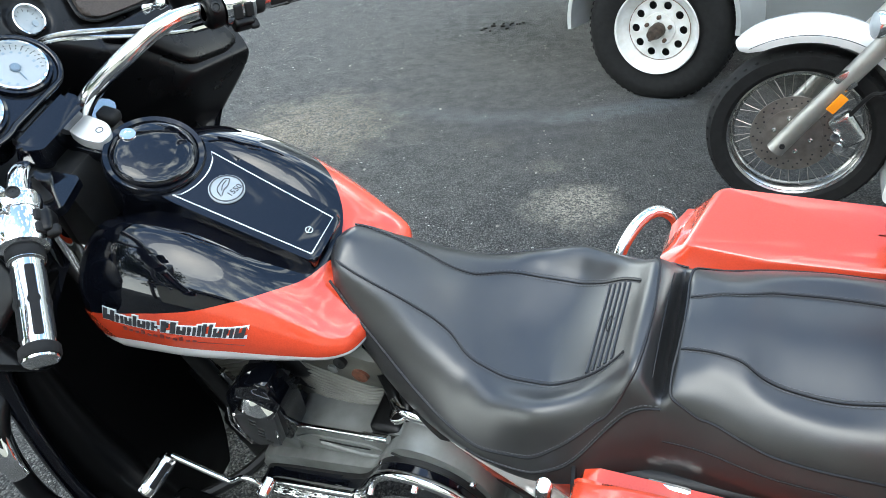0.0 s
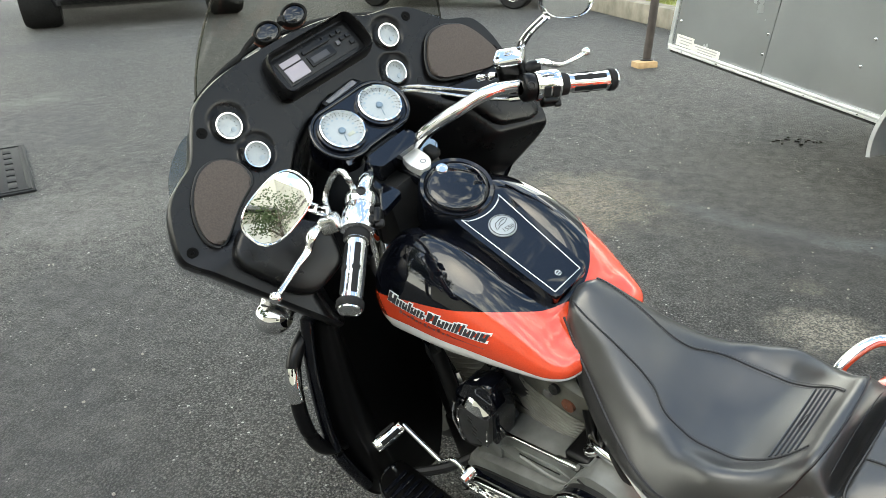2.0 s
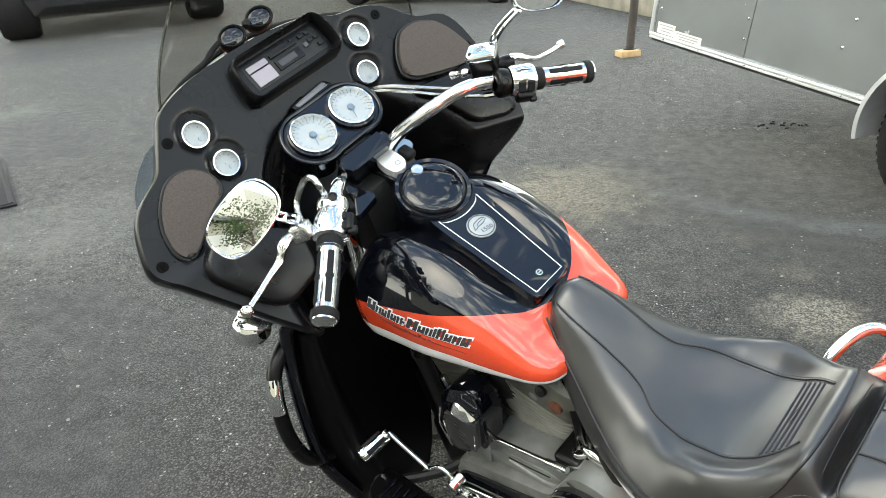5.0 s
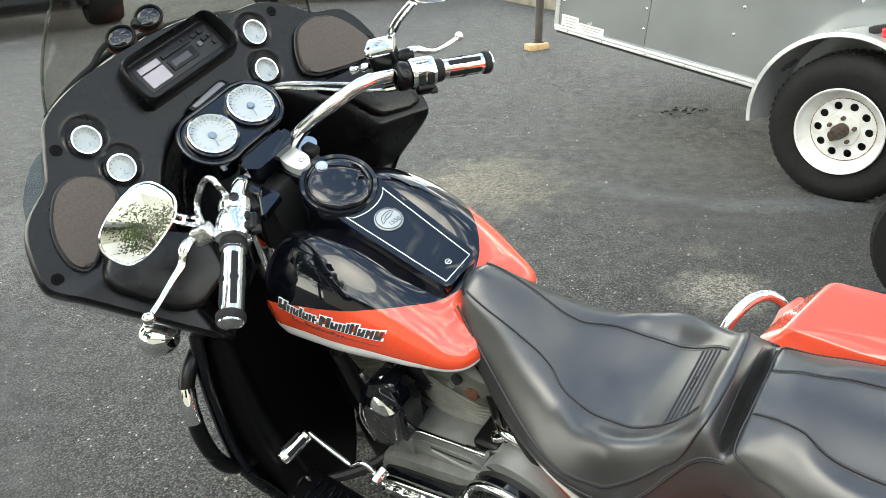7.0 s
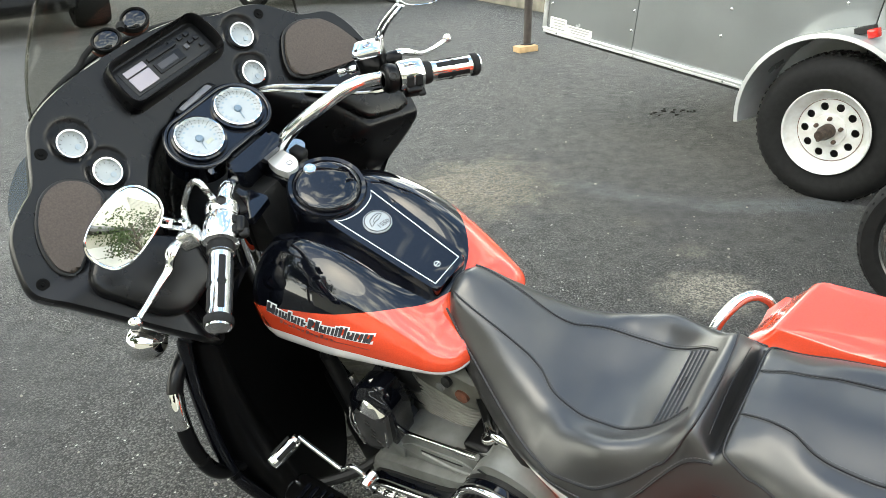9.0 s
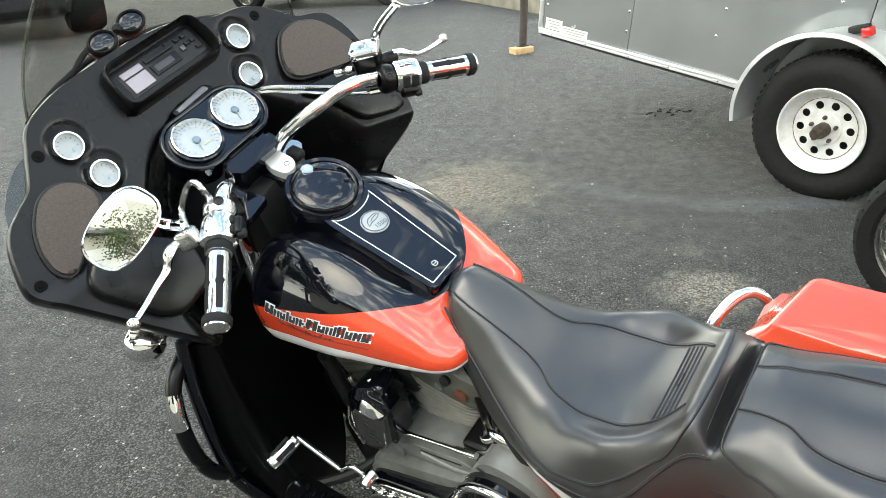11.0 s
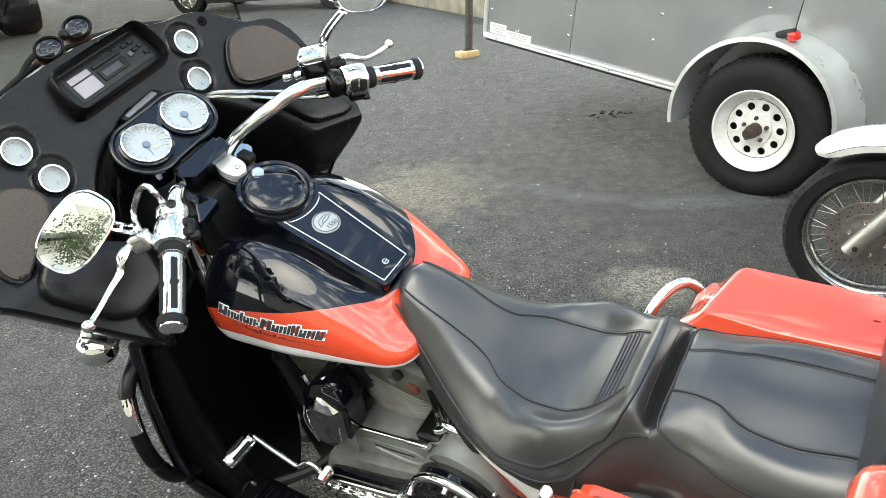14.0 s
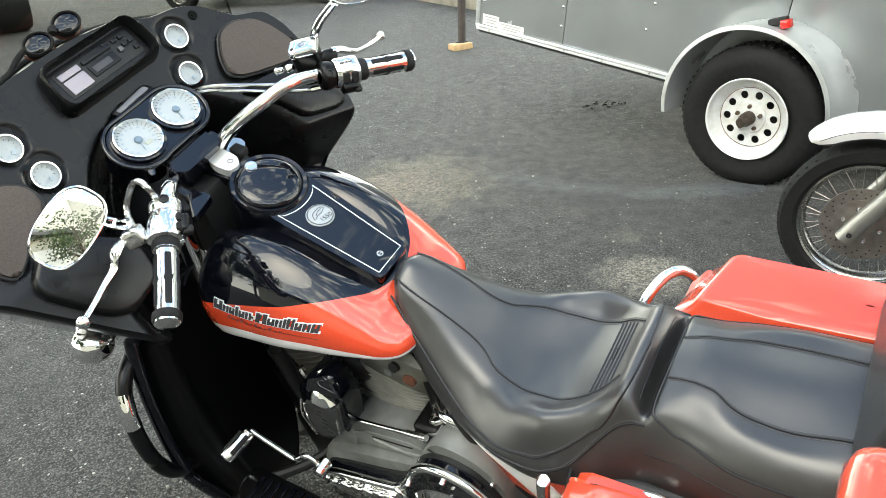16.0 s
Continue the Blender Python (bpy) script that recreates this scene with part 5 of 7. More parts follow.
case = [(0.235, 0.20), (0.235, 0.29), (0.08, 0.475), (0.065, 0.500), (-0.10, 0.515), (-0.135, 0.548), (-0.195, 0.560), (-0.255, 0.49), (-0.285, 0.42), (-0.285, 0.20)]
part("crankcase", slab(rounded(case, 0.015), XZ @ pose(0, 0, -0.12), 0.275, 0.018, segs=4), M_ENGINE, bike, "grey cast engine case")
for x in (-0.15, -0.19, -0.23):
    part("case_bolt", lathe([(0.007, 0.0), (0.007, 0.010), (0.005, 0.012), (0.0005, 0.012)], aim((x, 0.13, 0.557 - 0.35 * abs(x + 0.2)), (0, 0.2, 1)), 10), M_DARK, bike)
# dark plate stands in for the shaded gap between cylinder and case
part("cylinder_gap", box((0, 0, 0), (0.196, 0.196, 0.008), 0.003, aim((-0.014, 0, 0.498), (-0.36, 0, 0.93), (1, 0, 0))), M_DARK, bike)
part("case_rib", tube([(0.03, 0.158, 0.445), (-0.05, 0.158, 0.44), (-0.11, 0.157, 0.455)], 0.006, 8), M_ENGINE, bike)
part("case_front", slab(rounded([(0.205, 0.25), (0.150, 0.452), (0.112, 0.470), (0.085, 0.440), (0.125, 0.24)], 0.012, 4), XZ @ pose(0, 0, 0.05), 0.112, 0.010, segs=3), M_ENGINE, bike, "grey cast case front")
part("case_step", slab(rounded([(0.10, 0.430), (0.055, 0.462), (-0.075, 0.482), (-0.105, 0.470), (-0.085, 0.440), (0.02, 0.415)], 0.010, 4), XZ @ pose(0, 0, 0.10), 0.0585, 0.003, segs=2), M_ENGINE, bike, "raised grey cast step")
part("case_groove", tube([(0.03, 0.159, 0.455), (-0.03, 0.159, 0.462), (-0.078, 0.159, 0.470)], 0.0018, 6), M_DARK, bike)
part("case_groove", tube([(-0.150, 0.182, 0.540), (-0.200, 0.182, 0.520), (-0.255, 0.182, 0.512)], 0.0020, 6), M_DARK, bike)
for x, z in ((0.135, 0.444), (0.160, 0.36), (-0.12, 0.492), (-0.283, 0.505)):
    part("case_bolt", lathe([(0.006, 0.0), (0.006, 0.006), (0.0045, 0.008), (0.0005, 0.008)], aim((x, 0.166 if x > 0 else 0.182, z), (0, 1, 0.1)), 10), M_SILVER, bike)
part("transmission", box((-0.26, 0.04, 0.44), (0.16, 0.18, 0.16), 0.03), M_ENGINE, bike)
prim = [(0.215, 0.24), (0.200, 0.315), (0.14, 0.342), (0.0, 0.382), (-0.055, 0.402), (-0.092, 0.452), (-0.122, 0.502), (-0.158, 0.530), (-0.200, 0.536), (-0.250, 0.520), (-0.287, 0.470), (-0.300, 0.40), (-0.29, 0.33), (-0.22, 0.25), (0.0, 0.20), (0.16, 0.20)]
inner = [(0.215, 0.26), (0.205, 0.345), (0.14, 0.380), (0.0, 0.418), (-0.085, 0.442), (-0.108, 0.480), (-0.138, 0.532), (-0.172, 0.566), (-0.225, 0.564), (-0.275, 0.535), (-0.305, 0.470), (-0.308, 0.40), (-0.29, 0.33), (-0.22, 0.25), (0.0, 0.20), (0.16, 0.20)]
part("inner_primary", slab(rounded(inner, 0.03, 5), XZ @ pose(0, 0, 0.03), 0.150, 0.016, segs=4), M_ENGINE, bike, "grey cast inner primary case")
primary = part("primary_cover", slab(rounded(prim, 0.03, 5), XZ @ pose(0, 0, 0.186), 0.030, 0.012, segs=4), M_BLACK, bike, "black and chrome primary drive cover")
part("chrome_edge", tube([(x, 0.210, z - 0.007) for x, z in prim[3:12]], 0.0095, 10, 5), M_CHROME, primary, "polished chrome edge")
face = part("chrome_face", slab(rounded([(0.175, 0.318), (0.14, 0.347), (0.0, 0.387), (-0.05, 0.402), (-0.075, 0.375), (-0.06, 0.30), (0.02, 0.27), (0.16, 0.265)], 0.014, 4), XZ @ pose(0, 0, 0.212), 0.012, 0.006, segs=4), M_CHROME, primary, "polished chrome inspection cover")
for y, drop, r in ((0.216, 0.000, 0.010), (0.228, 0.024, 0.009)):
    part("chrome_lip", tube([(0.172, y, 0.312 - drop), (0.142, y, 0.340 - drop), (0.07, y, 0.362 - drop), (0.0, y, 0.381 - drop), (-0.05, y, 0.396 - drop)], r, 12, 4), M_CHROME, face)
for i in range(6):
    x = 0.142 - 0.034 * i
    z = 0.338 + (0.142 - x) * 0.27
    part("chrome_rib", box((0, 0, 0), (0.020, 0.012, 0.012), 0.005, pose(x, 0.230, z - 0.012, 35, 15, 0), segs=3), M_CHROME if i % 2 else M_SILVER, face)
    part("cover_bolt", lathe([(0.0065, 0.0), (0.0065, 0.007), (0.004, 0.009), (0.0035, 0.004), (0.0005, 0.004)], aim((x - 0.016, 0.222, z - 0.030), (0, 1, 0.2)), 10), M_SILVER, face)
part("primary_gasket", slab([(-0.06 + (x + 0.06) * 1.012, 0.395 + (z - 0.395) * 1.02) for x, z in rounded(prim, 0.03, 5)], XZ @ pose(0, 0, 0.180), 0.010, 0.002), M_DARK, primary)
DM = aim((-0.195, 0.210, 0.352), (0, 1, 0))
derby = part("derby_cover", lathe([(0.112, -0.004), (0.109, 0.006), (0.100, 0.008), (0.064, 0.040), (0.060, 0.046), (0.054, 0.043), (0.0005, 0.045)], DM, 48), M_CHROME, primary, "round chrome clutch cover")
for i in range(3):
    a = radians(120 * i + 30)
    part("screw", lathe([(0.006, 0.014), (0.006, 0.022), (0.0005, 0.023)], DM @ pose(0.057 * math.cos(a), 0.057 * math.sin(a), 0.026), 10), M_SILVER, derby)
for x, z in ((0.17, 0.318), (0.04, 0.358), (-0.10, 0.455), (-0.20, 0.522), (-0.27, 0.485), (-0.29, 0.42)):
    part("cover_bolt", tube([(x, 0.205, z), (x, 0.226, z - 0.006)], 0.0075, 10, 1), M_CHROME, primary)
part("shift_rod", tube([(0.066, 0.165, 0.512), (-0.04, 0.165, 0.530), (-0.14, 0.165, 0.548)], 0.0045, 10, 3), M_CHROME, bike, "chrome shift linkage rod")
part("rod_end", tube([(-0.092, 0.165, 0.5395), (-0.14, 0.165, 0.548)], 0.0072, 10, 1), M_CHROME, bike)
part("oil_line", tube([(-0.13, 0.10, 0.57), (-0.17, 0.13, 0.585), (-0.22, 0.13, 0.575)], 0.011, 10), M_CHROME, bike)
part("frame_tube", tube([(-0.118, 0.085, 0.70), (-0.165, 0.095, 0.60), (-0.205, 0.10, 0.50)], 0.012, 12, 3), M_BLACK, bike)
for y, z in ((0.06, 0.60), (0.075, 0.64)):
    part("wiring", tube([(-0.11, y, z), (-0.16, y + 0.01, z - 0.05), (-0.20, y, z - 0.08)], 0.0042, 8), M_RUBBER, bike)
for pts, r in (([(-0.118, 0.085, 0.62), (-0.135, 0.105, 0.56), (-0.120, 0.115, 0.50), (-0.10, 0.11, 0.46)], 0.013), ([(-0.150, 0.085, 0.64), (-0.168, 0.115, 0.585), (-0.158, 0.125, 0.53)], 0.011), ([(-0.10, 0.07, 0.56), (-0.112, 0.10, 0.50), (-0.095, 0.105, 0.465)], 0.009)):
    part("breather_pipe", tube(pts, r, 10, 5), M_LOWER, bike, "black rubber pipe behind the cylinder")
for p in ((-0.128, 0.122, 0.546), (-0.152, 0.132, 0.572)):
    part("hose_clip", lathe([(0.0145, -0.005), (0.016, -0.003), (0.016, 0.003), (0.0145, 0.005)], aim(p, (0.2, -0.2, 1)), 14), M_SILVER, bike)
# block added to darken the gap behind the cylinder
part("dark_block", box((-0.128, 0.10, 0.525), (0.060, 0.11, 0.060), 0.012, segs=3), M_LOWER, bike, "black block filling the gap behind the cylinder")
for x in (-0.345, -0.365, -0.39):
    part("shock_fitting", tube([(x, 0.165, 0.36), (x, 0.165, 0.40)], 0.008, 6, 1), M_SILVER, bike)
part("swingarm", box((-0.55, 0.13, 0.33), (0.45, 0.06, 0.08), 0.015), M_DARK, bike)
# shifter and footboard
part("shift_lever", tube([(0.218, 0.287, 0.556), (0.190, 0.286, 0.536), (0.158, 0.285, 0.515), (0.132, 0.284, 0.500), (0.115, 0.283, 0.505), (0.088, 0.282, 0.530), (0.072, 0.281, 0.532), (0.052, 0.280, 0.510)], 0.0050, 10, 5, None, 0.9), M_CHROME, bike, "chrome heel-toe shift lever")


def peg(a, b, name):
    pm = aim(a, Vector(b) - Vector(a))
    ln = (Vector(b) - Vector(a)).length
    pg = part(name, lathe([(0.001, -0.004), (0.012, -0.002), (0.0145, 0.004), (0.0145, ln - 0.004), (0.012, ln + 0.002), (0.001, ln + 0.004)], pm, 18), M_CHROME, bike, "chrome shifter peg with rubber inserts")
    for i in range(4):
        part("rubber_insert", box((0.0138, 0, ln / 2), (0.005, 0.010, ln * 0.7), 0.002, pm @ Matrix.Rotation(radians(90 * i + 30), 4, "Z")), M_RUBBER, pg)


peg((0.222, 0.290, 0.553), (0.230, 0.356, 0.549), "shift_peg")
part("shift_pivot", lathe([(0.001, 0.012), (0.011, 0.010), (0.013, 0.0), (0.013, -0.02)], aim((0.050, 0.286, 0.508), (0, 1, 0)), 16), M_CHROME, bike)
peg((-0.012, 0.278, 0.365), (0.010, 0.340, 0.345), "heel_peg")
FB = frame_of((0.0, 0.0, 0.328), (1, 0, 0), (0, 1, 0))
fb_out = rounded([(0.350, 0.272), (0.352, 0.340), (0.30, 0.372), (0.22, 0.390), (0.13, 0.388), (0.05, 0.362), (0.0, 0.335), (0.0, 0.278)], 0.02, 5)
board = part("footboard", slab(fb_out, FB @ pose(0, 0, -0.018), 0.018, 0.004), M_CHROME, bike, "half-moon footboard with ribbed black rubber")
part("board_pad", slab([(0.175 + (x - 0.175) * 0.95, 0.328 + (y - 0.328) * 0.92) for x, y in fb_out], FB, 0.005, 0.002), M_LOWER, board)
for i in range(12):
    x = 0.045 + 0.023 * i
    part("rubber_rib", box((x, 0.326, 0.007), (0.011, 0.085 - 0.02 * abs(x - 0.17) / 0.17, 0.006), 0.002, FB), M_BLACK, board)
for x in (0.02, 0.335):
    part("board_rivet", lathe([(0.007, 0.004), (0.006, 0.008), (0.0005, 0.009)], FB @ pose(x, 0.30, 0), 12), M_CHROME, board)
part("footboard_bracket", tube([(0.30, 0.28, 0.315), (0.24, 0.20, 0.30), (0.20, 0.10, 0.30)], 0.012, 8), M_DARK, bike)
part("footboard_bracket", tube([(0.05, 0.28, 0.315), (0.02, 0.20, 0.28), (0.0, 0.10, 0.28)], 0.012, 8), M_DARK, bike)
part("frame_downtube", tube([(0.30, 0.10, 0.80), (0.30, 0.10, 0.45), (0.26, 0.11, 0.24), (0.0, 0.12, 0.19), (-0.35, 0.12, 0.22)], 0.018, 10), M_DARK, bike)
part("frame_brace", tube([(0.20, 0.13, 0.58), (0.17, 0.14, 0.50), (0.14, 0.15, 0.43)], 0.009, 8), M_CHROME, bike)
part("engine_mount", lathe([(0.001, 0.03), (0.014, 0.028), (0.018, 0.0), (0.018, -0.03)], aim((0.165, 0.17, 0.43), (0, 0.5, 1)), 8), M_DARK, bike)

# ---- the driveway ----
def asphalt():
    m = bpy.data.materials.new("worn asphalt")
    m.use_nodes = True
    nt = m.node_tree
    N, L = nt.nodes.new, nt.links.new
    b = nt.nodes["Principled BSDF"]
    tc = N("ShaderNodeTexCoord")

    def noise(scale, detail=6, rough=0.6):
        n = N("ShaderNodeTexNoise")
        n.inputs["Scale"].default_value, n.inputs["Detail"].default_value, n.inputs["Roughness"].default_value = scale, detail, rough
        L(tc.outputs["Object"], n.inputs["Vector"])
        return n.outputs["Fac"]

    def span(v, a, c, lo=0.0, hi=1.0):
        r = N("ShaderNodeMapRange")
        r.interpolation_type = "SMOOTHSTEP"
        for i, q in enumerate((a, c, lo, hi)):
            r.inputs[i + 1].default_value = q
        L(v, r.inputs[0])
        return r.outputs[0]

    def mix(f, a, c):
        x = N("ShaderNodeMix")
        x.data_type = "RGBA"
        for s, v in ((0, f), (6, a), (7, c)):
            if isinstance(v, tuple):
                x.inputs[s].default_value = (*v, 1)
            elif isinstance(v, float):
                x.inputs[s].default_value = v
            else:
                L(v, x.inputs[s])
        return x.outputs[2]

    def maths(op, a, c):
        x = N("ShaderNodeMath")
        x.operation = op
        for i, v in enumerate((a, c)):
            if isinstance(v, float):
                x.inputs[i].default_value = v
            else:
                L(v, x.inputs[i])
        return x.outputs[0]

    vor = N("ShaderNodeTexVoronoi")
    vor.inputs["Scale"].default_value = 165
    L(tc.outputs["Object"], vor.inputs["Vector"])
    grit = N("ShaderNodeSeparateColor")
    L(vor.outputs["Color"], grit.inputs[0])
    base = mix(span(noise(0.9), 0.35, 0.65), (0.046, 0.0455, 0.045), (0.084, 0.081, 0.072))
    base = mix(span(noise(5.0), 0.45, 0.75, 0, 0.6), base, (0.115, 0.112, 0.104))
    base = mix(span(grit.outputs[0], 0.2, 1.0, 0, 0.75), base, (0.215, 0.214, 0.20))
    base = mix(span(grit.outputs[1], 0.70, 0.98, 0, 0.7), base, (0.030, 0.030, 0.031))
    # dark binder in the gaps between the stones, and rare white chips
    base = mix(span(maths("ADD", vor.outputs["Distance"], maths("MULTIPLY", noise(60, 4, 0.7), 0.5)), 0.66, 0.92, 0, 0.93), base, (0.008, 0.008, 0.0085))
    base = mix(maths("MULTIPLY", span(grit.outputs[2], 0.988, 0.993), span(noise(9, 4), 0.46, 0.60)), base, (0.62, 0.61, 0.57))
    # worn sandy patches
    for cx, cy, r, col, amount in ((-0.60, 3.58, 0.62, (0.46, 0.385, 0.265), 0.85), (0.47, 2.44, 0.23, (0.66, 0.60, 0.48), 1.0), (0.26, 3.13, 0.16, (0.27, 0.24, 0.17), 0.6), (0.42, 2.80, 0.12, (0.30, 0.27, 0.21), 0.6), (-3.2, 2.6, 0.9, (0.28, 0.27, 0.24), 0.4)):
        g = N("ShaderNodeVectorMath")
        g.operation = "DISTANCE"
        g.inputs[1].default_value = (cx, cy, 0)
        L(tc.outputs["Object"], g.inputs[0])
        d = maths("ADD", g.outputs["Value"], maths("MULTIPLY", maths("SUBTRACT", noise(6, 8, 0.7), 0.5), 1.1 * r))
        fall = span(d, 0.25 * r, r, amount, 0.0)
        spot = maths("MULTIPLY", fall, maths("MULTIPLY", span(grit.outputs[2], 0.15, 0.75, 0.12, 1.0), span(noise(38, 5, 0.8), 0.36, 0.56, 0.25, 1.0)))
        base = mix(spot, base, col)
    # smoother sealed strip beside the trailer; its dark tone also deepens the trailer's shadow
    g = N("ShaderNodeVectorMath")
    g.operation = "DISTANCE"
    g.inputs[1].default_value = (0.95, 4.1, 0)
    L(tc.outputs["Object"], g.inputs[0])
    d = maths("ADD", g.outputs["Value"], maths("MULTIPLY", maths("SUBTRACT", noise(1.6, 6, 0.6), 0.5), 2.2))
    base = mix(span(d, 0.9, 2.3, 0.62, 0.0), base, (0.053, 0.054, 0.050))
    # a dusty arc swept by the trailer's wheel
    g = N("ShaderNodeVectorMath")
    g.operation = "DISTANCE"
    g.inputs[1].default_value = (0.725, 4.556, 0)
    L(tc.outputs["Object"], g.inputs[0])
    off = maths("ABSOLUTE", maths("ADD", maths("SUBTRACT", g.outputs["Value"], 1.25), maths("MULTIPLY", maths("SUBTRACT", noise(3.0, 6, 0.6), 0.5), 0.25)), 0.0)
    along = N("ShaderNodeSeparateXYZ")
    L(tc.outputs["Object"], along.inputs[0])
    dust = maths("MULTIPLY", span(off, 0.01, 0.13, 0.5, 0.0), span(along.outputs[1], 3.45, 3.8, 1.0, 0.0))
    base = mix(maths("MULTIPLY", dust, span(noise(30, 5, 0.7), 0.3, 0.6, 0.3, 1.0)), base, (0.15, 0.165, 0.185))
    stain = maths("MULTIPLY", span(noise(0.45, 4), 0.52, 0.64), 0.75)
    base = mix(stain, base, (0.042, 0.042, 0.045))
    pale = maths("MULTIPLY", span(noise(0.7, 5), 0.58, 0.72), 0.35)
    base = mix(pale, base, (0.19, 0.185, 0.175))
    L(base, b.inputs["Base Color"])
    L(span(noise(12), 0.3, 0.7, 0.62, 0.85), b.inputs["Roughness"])
    h = maths("ADD", maths("MULTIPLY", vor.outputs["Distance"], -1.1), noise(110, 8, 0.75))
    bp = N("ShaderNodeBump")
    bp.inputs["Strength"].default_value, bp.inputs["Distance"].default_value = 1.0, 0.016
    L(h, bp.inputs["Height"])
    L(bp.outputs[0], b.inputs["Normal"])
    return m


g = bmesh.new()
bmesh.ops.create_grid(g, x_segments=2, y_segments=2, size=400)
solid("ground", g, asphalt(), "worn grey asphalt driveway with sandy patches", kind="structure", smooth=False)

# ---- the grey cargo trailer ----
TH = radians(145)
# its frame: x ahead along the trailer, y away from the driveway into the trailer, z up
hx = Vector((math.cos(TH), math.sin(TH), 0))
ny = Vector((math.sin(TH), -math.cos(TH), 0))
TRM = Matrix(((hx.x, ny.x, 0, 1.03), (hx.y, ny.y, 0, 3.40), (0, 0, 1, 0), (0, 0, 0, 1)))
NOSE = Matrix.Rotation(-radians(9.2), 4, "Y")   # the nose stands high on its jack
TB = Matrix.Translation((0, 0, 0.325)) @ NOSE
M_TYRE = material("worn tyre rubber", (0.009, 0.009, 0.009), 0.75, vary=0.35, scale=40, bump=0.15, bump_scale=300, ior=1.3)
M_ALUTRIM = material("aluminium trim", (0.72, 0.73, 0.72), 0.35, 0.7, vary=0.12, scale=10)
trailer = thing("cargo_trailer", "grey aluminium-clad cargo trailer standing nose-high on the driveway", "trailer", TRM)
# near-black colour stands in for shade under the trailer and behind the wheel
M_SHADE = material("underside painted as shade", (0.03, 0.03, 0.03), 0.8, vary=0.3, scale=8)


def tb(x, y, z):
    return TB @ Vector((x, y, z))


def tbox(c, s, bevel=0.003, bm=None):
    return box(c, s, bevel, TB, bm)


# side panels between seams, each a sheet of its own; z from the axle in the tilted frame
zr = 0.027
for x0, x1 in ((1.86, 1.215), (1.211, 0.002), (-0.002, -1.21), (-1.214, -2.0)):
    part("side_panel", tbox(((x0 + x1) / 2, 0.212, zr + 0.95), (abs(x1 - x0), 0.016, 1.86), 0.002), M_GREY, trailer, "grey aluminium side sheet")
part("front_panel", tbox((1.87, 1.1, zr + 0.95), (0.02, 1.78, 1.86), 0.004), M_GREY, trailer)
part("roof", tbox((-0.06, 1.1, zr + 1.9), (3.9, 1.8, 0.04), 0.01), M_WHITE, trailer)
part("far_wall", tbox((-0.06, 2.0, zr + 0.95), (3.86, 0.02, 1.86), 0.004), M_GREY, trailer)
part("rear_wall", tbox((-1.99, 1.1, zr + 0.95), (0.02, 1.78, 1.86), 0.004), M_GREY, trailer)
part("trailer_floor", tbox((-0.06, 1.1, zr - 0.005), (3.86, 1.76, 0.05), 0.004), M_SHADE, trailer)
# unseen rails and beams added to keep far-side light off the ground
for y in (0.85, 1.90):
    part("light_block_rail", tbox((-0.06, y, zr - 0.09), (3.8, 0.06, 0.13), 0.004), M_SHADE, trailer)
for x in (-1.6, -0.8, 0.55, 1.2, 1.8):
    part("light_block_beam", tbox((x, 1.38, zr - 0.07), (0.05, 1.0, 0.09), 0.004), M_SHADE, trailer)
for dy, dz in ((0.203, 0.0), (0.199, 0.018)):
    part("bottom_rail", tbox((1.17, dy, zr + dz), (1.40, 0.022, 0.015), 0.003), M_ALUTRIM, trailer, "bright aluminium bottom rail")
part("corner_trim", tbox((1.865, 0.21, zr + 0.95), (0.03, 0.03, 1.87), 0.006), M_ALUTRIM, trailer)
for i, x in enumerate((1.76, 1.5, 1.19, 0.93, 0.63)):
    part("rivet", lathe([(0.006, 0), (0.005, 0.002), (0.001, 0.003)], TB @ aim((x, 0.192, zr + 0.004), (0, -1, 0)), 10), M_SILVER, trailer)
for x, z in ((1.82, 0.20), (1.235, 0.16), (1.235, 0.27), (0.70, 0.25), (0.675, 0.39), (0.14, 0.52), (-0.42, 0.55)):
    part("rivet", lathe([(0.009, 0), (0.007, 0.003), (0.001, 0.004)], TB @ aim((x, 0.204, z), (0, -1, 0)), 12), M_SILVER, trailer)
M_PAPER = material("faded label", (0.62, 0.62, 0.56), 0.6, vary=0.15, scale=30)
for x, z, w, h in ((1.76, 0.090, 0.13, 0.065), (1.60, 0.070, 0.20, 0.055)):
    lab = part("label_plate", tbox((x, 0.2025, z + 0.0), (w, 0.002, h), 0.0005), M_PAPER, trailer, "faded white label with grey print")
    bm = bmesh.new()
    for k in range(3):
        tbox((x - 0.01 * (k % 2), 0.2012, z + h * (0.28 - 0.26 * k)), (w * (0.8 - 0.12 * k), 0.001, 0.006), 0, bm)
    part("print_line", bm, material("grey print lines", (0.3, 0.3, 0.29), 0.6), lab)

# wheel
WM = Matrix(((1, 0, 0, 0), (0, 0, -1, 0.0), (0, 1, 0, 0.325), (0, 0, 0, 1)))   # turned round y; local z looks at the driveway
wheel = part("wheel", lathe([(0.19, -0.19), (0.196, -0.02), (0.255, 0.005), (0.300, -0.002), (0.328, -0.022), (0.338, -0.045), (0.340, -0.10), (0.338, -0.16), (0.325, -0.185), (0.26, -0.20)], WM, 64), M_TYRE, trailer, "worn black trailer tyre")
bm = bmesh.new()
